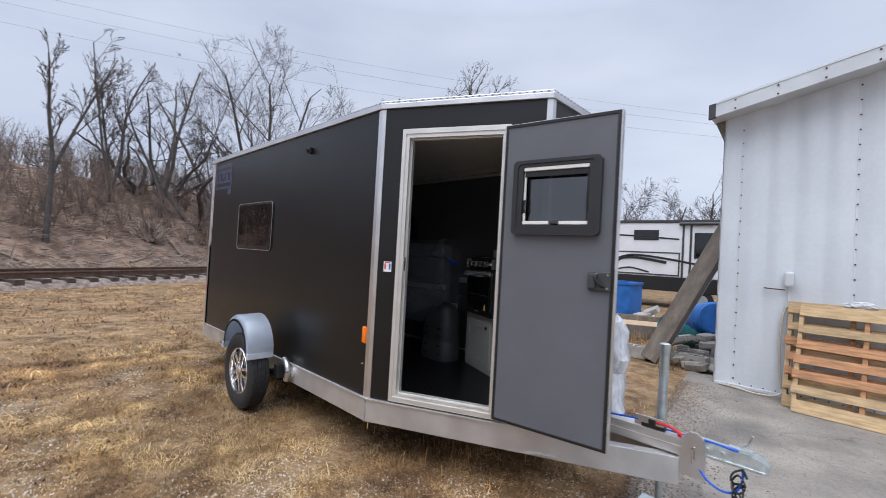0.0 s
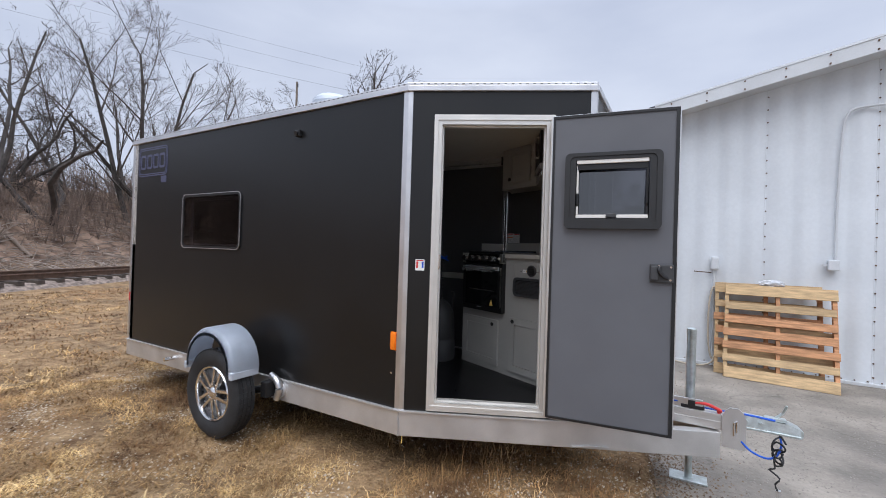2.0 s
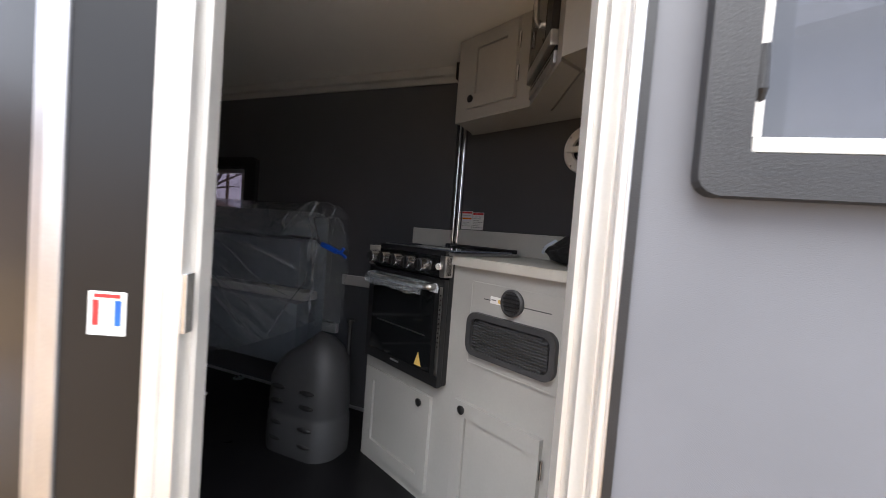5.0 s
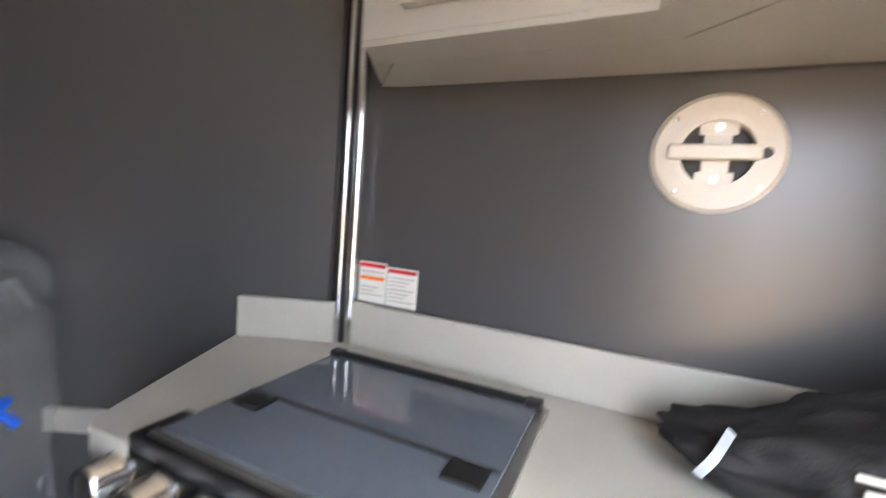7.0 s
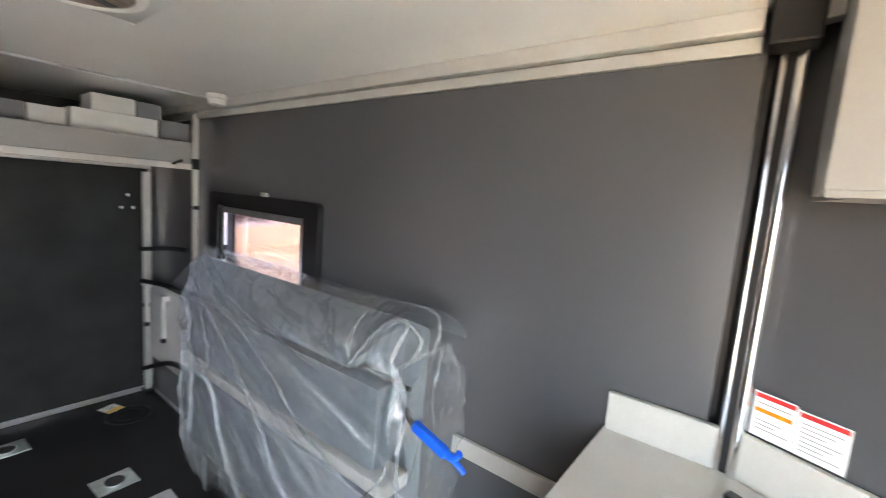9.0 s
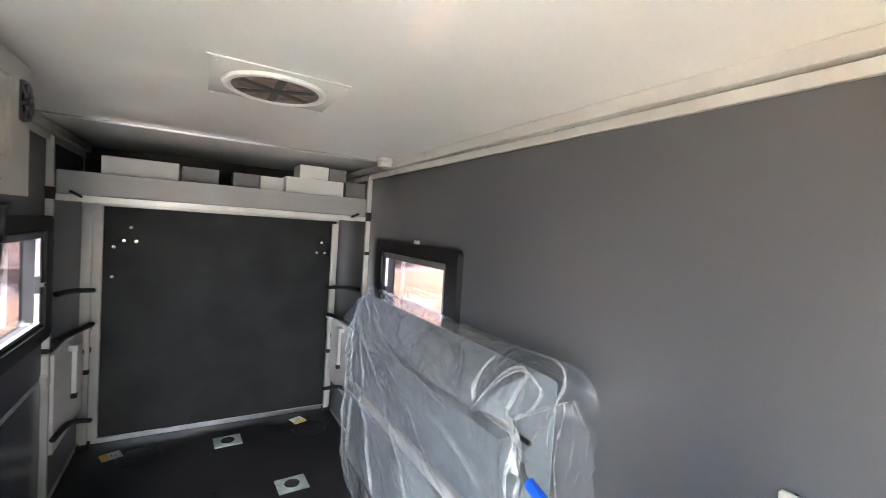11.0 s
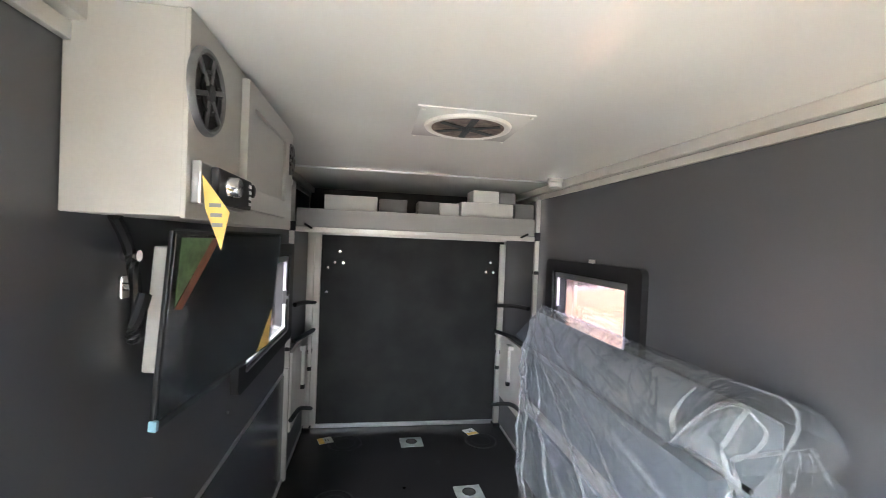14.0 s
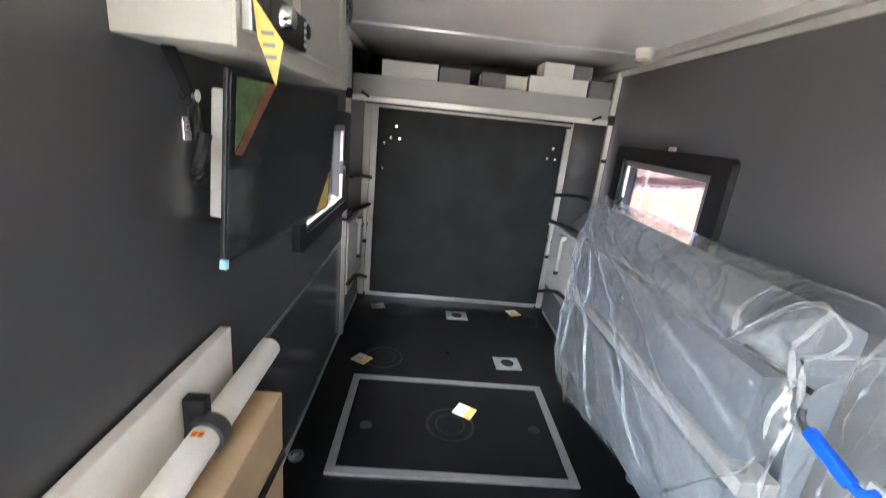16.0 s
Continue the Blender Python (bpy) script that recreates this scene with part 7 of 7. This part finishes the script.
OAK = "gnarled bare oak on the bank"
bare_tree(-23.5, 1.3, 10.8, 11, 2, 14, 0.12, 0.5, -0.04, 0.08, 28, girth=0.6, twig=0.72, spread=0.22)
bare_tree(-29.3, 4.1, 13.6, 12, 3, 22, 0.14, 0.36, 0, 0.06, 32, girth=0.75, twig=0.78, spread=0.24)
bare_tree(-29.0, 6.3, 14.2, 13, 3, 22, 0.15, 0.36, 0, 0.06, 32, girth=0.75, twig=0.78, spread=0.24)
bare_tree(-32.5, 14.4, 20.0, 14, 7, 36, 0.1, 0.14, 0, 0.035, 36, "tall spreading bare tree with many slender limbs", spread=0.42)
bare_tree(-30.9, 9.8, 11.7, 15, 3, 55, 0.46, 0.28, 0, 0.06, 55, OAK, 1.15)
bare_tree(-31.5, 7.6, 10.0, 16, 3, 52, 0.46, 0.3, 0, 0.06, 55, OAK, 1.15)
bare_tree(-31.5, 5.4, 9.2, 17, 3, 48, 0.42, 0.3, 0, 0.07, 52, OAK, 1.4)
bare_tree(-33.5, 1.6, 7.6, 28, 3, 45, 0.4, 0.3, 0, 0.08, 50, OAK, 1.3)
bare_tree(-33.0, 18.2, 12.6, 18, 3, 50, 0.42, 0.28, 0, 0.07, 52, OAK, 1.4)
bare_tree(-31.0, 22.6, 15.6, 19, 4, 38, 0.2, 0.34, 0, 0.09, 48, girth=1.1)
bare_tree(-27.0, 29.8, 20.9, 20, 5, 17, 0.11, 0.5, 0, 0.05, 36, twig=0.8)
bare_tree(-10.0, 31.2, 8.4, 21, 5, 42, 0.17, 0.24, 0, 0.1, 45)
bare_tree(-8.7, 31.8, 6.9, 22, 4, 40, 0.2, 0.26, 0, 0.09, 45, "bare tree with reddish twigs beyond the yard")
bare_tree(-5.6, 31.0, 8.7, 23, 3, 26, 0.15, 0.34, 0, 0.1, 42)

# brush, dead sticks and logs on the bank
rng = random.Random(5)
vs, fs = [], []


def stick(p, q, r, sides=3):
    m3 = (q - p).to_track_quat("Z", "Y").to_matrix()
    b0 = len(vs)
    for c, rad in ((p, r), (q, r * 0.5)):
        for j in range(sides):
            an = 2 * math.pi * j / sides
            vs.append(c + m3 @ Vector((rad * math.cos(an), rad * math.sin(an), 0)))
    for j in range(sides):
        fs.append((b0 + j, b0 + (j + 1) % sides, b0 + sides + (j + 1) % sides, b0 + sides + j))


for _ in range(8000):
    p = along(rng.uniform(-8, 34), 1.9 + 11.0 * rng.random() ** 1.3)
    p.z = ground_z(p.x, p.y) + 0.03
    an, L = rng.uniform(0, 6.28), rng.uniform(0.3, 1.6)
    stick(p, p + Vector((math.cos(an) * L, math.sin(an) * L, rng.uniform(-0.05, 0.25) + 0.35 * L * -TN[0] * math.cos(an) * -0.9)), rng.uniform(0.008, 0.028))
mesh_stuff("fallen_sticks", vs, fs, STICKS, "tangle of grey fallen sticks and brush on the bank", "deadwood")
vs, fs = [], []
for _ in range(900):
    p = along(rng.uniform(-8, 40), rng.uniform(7.0, 17.0))
    p.z = ground_z(p.x, p.y) - 0.05
    for _ in range(rng.randint(4, 9)):
        an, L = rng.uniform(0, 6.28), rng.uniform(0.6, 2.4)
        q = p + Vector((math.cos(an) * 0.25 * L, math.sin(an) * 0.25 * L, L))
        stick(p, q, rng.uniform(0.008, 0.02))
        for _ in range(4):
            f = rng.uniform(0.4, 0.95)
            s = p.lerp(q, f)
            stick(s, s + Vector((rng.uniform(-0.4, 0.4), rng.uniform(-0.4, 0.4), rng.uniform(0.1, 0.6))), 0.008)
mesh_stuff("bank_brush", vs, fs, BRUSH, "leafless brown saplings and brush along the bank", "brush")
for a, e, L, an, r in ((2.5, 6.5, 1.6, 0.9, 0.07), (7, 5.2, 1.8, 2.4, 0.07), (10.5, 7.5, 1.7, 0.3, 0.09), (14, 6.0, 2.2, 1.6, 0.1), (5.2, 8.8, 2.4, 2.9, 0.11), (18, 8.2, 2.8, 0.7, 0.12)):
    p = along(a, e)
    p.z = ground_z(p.x, p.y) + r * 0.6
    q = Vector((p.x + L * math.cos(an), p.y + L * math.sin(an), 0))
    q.z = ground_z(q.x, q.y) + r * 0.5
    bm = cyl(bmesh.new(), p, q, r, r * 0.7, 9)
    cyl(bm, p.lerp(q, 0.6), p.lerp(q, 0.6) + Vector((0.2, 0.1, 0.5)), r * 0.35, r * 0.1, 6)
    solo("fallen_log", bm, STICKS, "weathered grey log fallen on the bank", "log", group="logs on the bank", smooth=True)
# stump heap
vs, fs = [], []
for _ in range(90):
    p = along(9.5 + rng.uniform(-0.5, 0.5), 7.2 + rng.uniform(-0.4, 0.4))
    p.z = ground_z(p.x, p.y) + 0.1
    stick(p, p + Vector((rng.uniform(-0.6, 0.6), rng.uniform(-0.6, 0.6), rng.uniform(0.1, 0.9))), 0.04)
mesh_stuff("root_heap", vs, fs, STICKS, "heap of upturned roots and cut branches", "brush pile")

pole_z = ground_z(-31.0, 25.7)
up_ = thing("utility_pole", pose(-31.0, 25.7, pole_z), "weathered wooden utility pole among the far trees", "utility pole")
part("shaft", cyl(bmesh.new(), (0, 0, -0.2), (0, 0, 16.4 - pole_z), 0.13, 0.09, 10), GREY_WOOD, up_, smooth=True)
part("insulator", cyl(bmesh.new(), (0.1, 0, 15.9 - pole_z), (0.1, 0, 16.2 - pole_z), 0.06), GREY_PLASTIC, up_)

# overhead lines
for k, (z0, z1) in enumerate(((19.0, 14.6), (18.0, 13.9), (16.6, 12.9))):
    pts = [Vector((-46 + 42 * f, -6 + 52 * f, z0 + (z1 - z0) * f - 1.2 * math.sin(math.pi * f))) for f in (0, 0.2, 0.4, 0.6, 0.8, 1.0)]
    solo("power_line", tube(bmesh.new(), spline(pts, 4), 0.006, 4), GREY_PLASTIC, "thin overhead power line against the sky", "power line", group="overhead lines")

# ---- yard clutter by the shed ----
pal_m = pose(0.09, 6.165, 0.016, -17.5, 0, -5)


def pallet(m, lab):
    p = thing("wooden_pallet", m, lab, "pallet", "pallets leaning on the shed")
    for x in (0.0, 0.53, 1.06):
        part("stringer", bx(x, x + 0.042, 0.0, 0.09, 0.0, 1.2, 0.003), RED_WOOD if x else PALE_WOOD, p)
    for z, h, mm in ((0.0, 0.135, PALE_WOOD), (0.2, 0.09, PALE_WOOD), (0.365, 0.09, RED_WOOD), (0.53, 0.095, RED_WOOD), (0.7, 0.095, RED_WOOD), (0.875, 0.085, PALE_WOOD), (1.07, 0.135, PALE_WOOD)):
        bd = part("board", bx(random.uniform(-0.012, 0.012), 1.102 + random.uniform(-0.012, 0.012), -0.018, -0.0005, z, z + h, 0.002), mm, p)
        bd.matrix_local = pose(0, 0, 0, 0, random.uniform(-0.5, 0.5), 0)
    for z, h in ((0.02, 0.1), (0.3, 0.09), (0.6, 0.1), (0.9, 0.09), (1.1, 0.1)):
        part("board", bx(0.0, 1.102, 0.0905, 0.108, z, z + h, 0.002), PALE_WOOD, p)
    return p


pallet(pal_m, "orange and pale slatted wooden pallet leaning on the shed")
pallet(pose(0.0, 6.325, 0.016, -15, 0, -3), "second slatted wooden pallet leaning behind the first")
bm = bmesh.new()
bmesh.ops.create_icosphere(bm, subdivisions=3, radius=1)
for v in bm.verts:
    v.co = Vector((v.co.x * 0.13, v.co.y * 0.05, v.co.z * 0.045)) * (1 + 0.4 * noise.noise(v.co * 3))
solo("plastic_scrap", bm, WHITE_FILM, "scrap of crumpled white plastic on top of the pallet", "plastic", m=pose(0.62, 6.56, 1.2), smooth=True)
hose = [(0.0 + 0.06 * math.cos(k * 0.8), 6.66 + 0.02 * math.sin(k * 0.5), 0.62 + 0.5 * math.sin(k * 0.8)) for k in range(24)]
solo("coiled_rope", tube(bmesh.new(), spline(hose + [(0.0, 6.6, 0.1), (-0.2, 6.56, 0.03), (-0.5, 6.66, 0.03), (-0.68, 6.69, 0.03)], 3), 0.011, 6), CHIPS, "pale rope coiled behind the pallet and trailing on the ground", "rope")

beam = thing("leaning_beam", look((-1.72, 7.45, 0.02), (-0.85, 7.75, 2.0)) @ pose(0, 0, 0, 0, 0, 20), "heavy weathered beam propped against the shed corner", "beam")
part("beam_face", bx(-0.03, 0.23, -0.13, 0.12, -2.45, 0.0, 0.012), GREY_WOOD, beam)
# the beam's paler face, drawn as a strip in the trim colour
part("white_strip", bx(-0.2, -0.034, -0.1, 0.12, -2.5, -0.02, 0.012), SIDING_TRIM, beam, "pale strip along one face of the beam")
bar = thing("plastic_barrel", pose(-1.28, 8.9, 0.62, 80, 0, 30), "faded blue plastic barrel lying on the rubble", "barrel")
part("drum", lathe(bmesh.new(), [(0.0005, -0.4), (0.24, -0.4), (0.28, -0.36), (0.285, -0.15), (0.295, -0.13), (0.285, -0.11), (0.285, 0.15), (0.295, 0.17), (0.285, 0.19), (0.28, 0.38), (0.24, 0.42), (0.0005, 0.42)], 28), BLUE_BIN, bar, smooth=True)
tb2 = solo("drain_pipe", lathe(bmesh.new(), [(0.16 + 0.012 * (k % 2), -0.35 + 0.05 * k) for k in range(14)], 22), TEAL, "ribbed teal plastic drainage pipe on the rubble", "pipe", m=pose(-1.62, 8.5, 0.4, 60, 0, -50), smooth=True)
bin_ = thing("storage_bin", pose(-4.35, 12.3, 0), "large weathered blue plastic bin in the yard", "bin")
part("tub", prism(bmesh.new(), rrect(1.4, 1.1, 0.12), 0.05, 1.0), BLUE_BIN, bin_, smooth=True)
part("rim", ring(bmesh.new(), rrect(1.46, 1.16, 0.13), rrect(1.38, 1.08, 0.12), 0.98, 1.05), BLUE_BIN, bin_)
for sx in (-0.55, 0.55):
    part("skid", bx(sx - 0.06, sx + 0.06, -0.5, 0.5, 0, 0.051), BLUE_BIN, bin_)
ply = thing("plywood_stack", pose(-2.95, 9.9, 0, 0, 0, 25), "stack of tan plywood sheets in a raised edge frame", "plywood")
part("sheet", bx(-1.0, 1.0, -0.6, 0.6, 0.1, 0.22, 0.004), CARDBOARD, ply)
part("frame_board", bx(-1.04, 1.04, -0.66, -0.605, 0.0, 0.27, 0.004), GREY_WOOD, ply)
part("frame_board", bx(-1.04, 1.04, 0.605, 0.66, 0.0, 0.34, 0.004), GREY_WOOD, ply)
for x, y, rz, z in ((-2.0, 7.45, 8, 0), (-1.58, 7.52, 4, 0), (-1.15, 7.5, -6, 0), (-1.3, 7.9, 15, 0), (-2.45, 7.6, 12, 0)):
    cb = thing("concrete_block", pose(x, y, z + 0.0, 0, 0, rz), "grey hollow concrete block on the ground", "block", "blocks beside the shed")
    part("shell", ring(bmesh.new(), rect_xy(0.2, 0.1), rect_xy(0.165, 0.065), 0.0, 0.19), CONCRETE, cb)
    part("web", bx(-0.016, 0.016, -0.066, 0.066, 0.0, 0.19), CONCRETE, cb)
rng = random.Random(9)
for k in range(26):
    x, y = rng.uniform(-1.6, -0.75), rng.uniform(7.2, 9.2)
    solo("rubble_piece", bx(-rng.uniform(0.06, 0.2), rng.uniform(0.06, 0.2), -0.08, 0.08, -0.04, 0.05, 0.012), rng.choice((CONCRETE, GREY_WOOD, CONCRETE)), "broken masonry and timber scrap heaped by the shed", "rubble", m=pose(x, y, 0.08 + 0.35 * max(0, 1 - abs(y - 8.3)) * rng.random(), rng.uniform(-25, 25), rng.uniform(-25, 25), rng.uniform(0, 180)), group="rubble heap")
for k in range(14):
    x, y = rng.uniform(-3.4, -1.9), rng.uniform(10.8, 13.5)
    solo("rubble_piece", bx(-0.2, 0.2, -0.12, 0.12, -0.06, 0.08, 0.02), rng.choice((CONCRETE, WHITE_PLASTIC, GREY_CARD)), "pale scrap lying in the yard", "rubble", m=pose(x, y, 0.1 + 0.25 * rng.random(), rng.uniform(-30, 30), rng.uniform(-30, 30), rng.uniform(0, 180)), group="scrap in the yard")

# ---- parked caravan beyond the yard ----
RVW = wall_pose(-8.6, 17.2, 0, 6)
rv_t = thing("travel_trailer", RVW, "white travel trailer with dark windows and black swoosh graphics", "caravan")
part("body", bx(0.0, 9.4, 1.15, 3.3, -2.4, 0, 0.06), RV_WHITE, rv_t)
part("skirt", bx(0.1, 9.3, 0.62, 1.16, -2.35, 0.004, 0.02), BLACK_PLASTIC, rv_t)
part("roof_rail", bx(-0.02, 9.42, 3.22, 3.34, -2.42, 0.03, 0.02), GREY_PLASTIC, rv_t)
part("awning", cyl(bmesh.new(), (4.6, 3.18, 0.07), (9.2, 3.18, 0.07), 0.06), GREY_PLASTIC, rv_t)
part("roof_unit", bx(6.2, 7.2, 3.3, 3.6, -1.5, -0.7, 0.05), BLACK_PLASTIC, rv_t)
for x0, x1, z0, z1 in ((3.0, 3.9, 2.55, 2.95), (5.1, 6.6, 1.9, 2.85), (7.2, 8.0, 2.3, 2.9)):
    w_ = part("window", bx(x0, x1, z0, z1, 0.002, 0.02, 0.008), BLACK_PLASTIC, rv_t)
    part("pane", bx(x0 + 0.05, x1 - 0.05, z0 + 0.05, z1 - 0.05, 0.021, 0.026), BLACK_GLASS, w_)
part("slide_frame", ring(bmesh.new(), [(4.65, 2.1), (2.3, 2.1), (2.3, 1.2), (4.65, 1.2)], [(4.6, 2.05), (2.35, 2.05), (2.35, 1.25), (4.6, 1.25)], 0.002, 0.012), GREY_PLASTIC, rv_t)
for x0 in (4.7, 4.95):
    part("door_post", bx(x0, x0 + 0.07, 1.16, 3.2, 0.002, 0.03, 0.004), GREY_PLASTIC, rv_t)
for pts, r in (([(2.3, 1.75), (2.9, 1.95), (3.8, 1.9), (5.0, 1.72), (6.2, 1.5)], 0.04), ([(2.3, 1.6), (2.6, 1.82), (3.2, 1.85), (4.2, 1.7)], 0.055), ([(2.4, 1.35), (2.9, 1.45), (3.6, 1.3)], 0.03), ([(2.2, 2.75), (3.0, 2.72), (4.6, 2.6)], 0.03)):
    part("graphic_stripe", tube(bmesh.new(), spline([(x, z, 0.002) for x, z in pts], 5), r, 6), BLACK_PLASTIC, rv_t)
for x in (5.4, 6.3):
    wh = part("wheel", cyl(bmesh.new(), (x, 0.36, -0.28), (x, 0.36, -0.03), 0.36, seg=24), RUBBER, rv_t)
    part("rim", cyl(bmesh.new(), (x, 0.36, -0.03), (x, 0.36, -0.015), 0.2, seg=20), ZINC, wh)
for x in (0.6, 8.8):
    part("stand", bx(x, x + 0.1, 0.0, 0.7, -0.5, -0.4), GREY_PLASTIC, rv_t)

# ---- grass and grit, last ----
rs = np.random.RandomState(3)


def blades(n, x0, x1, y0, y1, h0, h1, w, flat, name, label):
    bx_, by_ = rs.uniform(x0, x1, n), rs.uniform(y0, y1, n)
    cl = np.array([noise.noise((a * 2.1, b * 2.1, 7)) + 0.5 * noise.noise((a * 0.7, b * 0.7, 2)) for a, b in zip(bx_, by_)])
    edge = np.array([pave_edge(b) for b in by_])
    keep = (bx_ < edge + rs.uniform(-0.25, 0.12, n)) & (cl > rs.uniform(-0.55, 0.35, n))
    bx_, by_, cl = bx_[keep], by_[keep], cl[keep]
    k = len(bx_)
    an, tilt, hh = rs.uniform(0, 6.283, k), rs.uniform(*flat, k), rs.uniform(h0, h1, k) * (1 + 0.6 * cl)
    z = np.array([ground_z(a, b) for a, b in zip(bx_, by_)])
    dx, dy = np.cos(an), np.sin(an)
    mid = np.stack([bx_ + dx * hh * np.sin(tilt) * 0.35, by_ + dy * hh * np.sin(tilt) * 0.35, z + hh * np.cos(tilt) * 0.62 + 0.006], 1)
    tip = np.stack([bx_ + dx * hh * np.sin(tilt), by_ + dy * hh * np.sin(tilt), z + hh * np.cos(tilt) * 0.9 + 0.008], 1)
    px, py2 = -dy * w, dx * w
    root = np.stack([bx_, by_, z - 0.004], 1)
    off = np.stack([px, py2, np.zeros(k)], 1)
    v = np.stack([root - off, root + off, mid - off * 0.8, mid + off * 0.8, tip], 1).reshape(-1, 3)
    i = np.arange(k)[:, None] * 5
    f = [tuple(q) for q in (i + np.array([0, 1, 3, 2])).tolist()] + [tuple(q) for q in (i + np.array([2, 3, 4])).tolist()]
    mesh_stuff(name, v.tolist(), f, STRAW, label, "grass")


blades(210000, -6.2, 0.5, -1.3, 3.4, 0.02, 0.06, 0.0024, (1.3, 1.58), "dry_thatch", "matted flat dry straw and leaf shreds")
blades(50000, -7.5, 0.8, -1.5, 5.0, 0.03, 0.07, 0.002, (0.9, 1.5), "dry_grass", "short dry straw-coloured winter grass")
blades(70000, -16.0, -3.0, -6.0, 12.0, 0.04, 0.11, 0.006, (1.0, 1.52), "rough_grass", "thicker pale dry grass towards the track")
blades(5000, -5.2, -0.6, 1.5, 4.4, 0.05, 0.13, 0.0025, (0.3, 1.25), "tall_grass", "taller dry grass under the trailer edge")
blades(3500, -2.6, -0.3, 6.9, 16.0, 0.1, 0.3, 0.005, (0.1, 0.9), "yard_grass", "rough dry grass by the shed")


def grit(n, x0, x1, y0, y1, s0, s1, on_pave, name, label, mm):
    v, f = [], []
    for _ in range(n):
        x, y = rs.uniform(x0, x1), rs.uniform(y0, y1)
        if (x > pave_edge(y) + 0.1) != on_pave:
            continue
        if not on_pave and noise.noise((x * 1.6, y * 1.6, 21)) < rs.uniform(-0.1, 0.4):
            continue
        s, z, b0, a = rs.uniform(s0, s1), (0.014 if on_pave else ground_z(x, y)), len(v), rs.uniform(0, 6.28)
        c, d = math.cos(a) * s, math.sin(a) * s
        v += [(x + c, y + d, z), (x - d, y + c * 0.8, z), (x - c, y - d, z), (x + d, y - c * 0.7, z), (x, y, z + s * 0.9)]
        f += [(b0, b0 + 1, b0 + 4), (b0 + 1, b0 + 2, b0 + 4), (b0 + 2, b0 + 3, b0 + 4), (b0 + 3, b0, b0 + 4)]
    mesh_stuff(name, v, f, mm, label, "gravel")


grit(60000, -6, 0.0, -1.2, 4.2, 0.003, 0.011, False, "stone_chips", "pale stone chips among the grass", CHIPS)
grit(32000, -1.5, 4.5, 1.0, 7.0, 0.002, 0.0075, True, "yard_grit", "loose grit scattered on the asphalt", GRIT)

v_, f_ = [], []
for _ in range(9000):
    y = rs.uniform(-1.0, 6.5)
    x, s = pave_edge(y) + abs(rs.normal(0.0, 0.22)) + 0.02, rs.uniform(0.004, 0.013)
    b0, a = len(v_), rs.uniform(0, 6.28)
    c, d = math.cos(a) * s, math.sin(a) * s
    v_ += [(x + c, y + d, 0.012), (x - d, y + c * 0.8, 0.012), (x - c, y - d, 0.012), (x + d, y - c * 0.7, 0.012), (x, y, 0.014 + s * 0.7)]
    f_ += [(b0, b0 + 1, b0 + 4), (b0 + 1, b0 + 2, b0 + 4), (b0 + 2, b0 + 3, b0 + 4), (b0 + 3, b0, b0 + 4)]
mesh_stuff("edge_gravel", v_, f_, DIRT, "brown dirt crumbs and gravel strewn along the asphalt edge", "gravel")
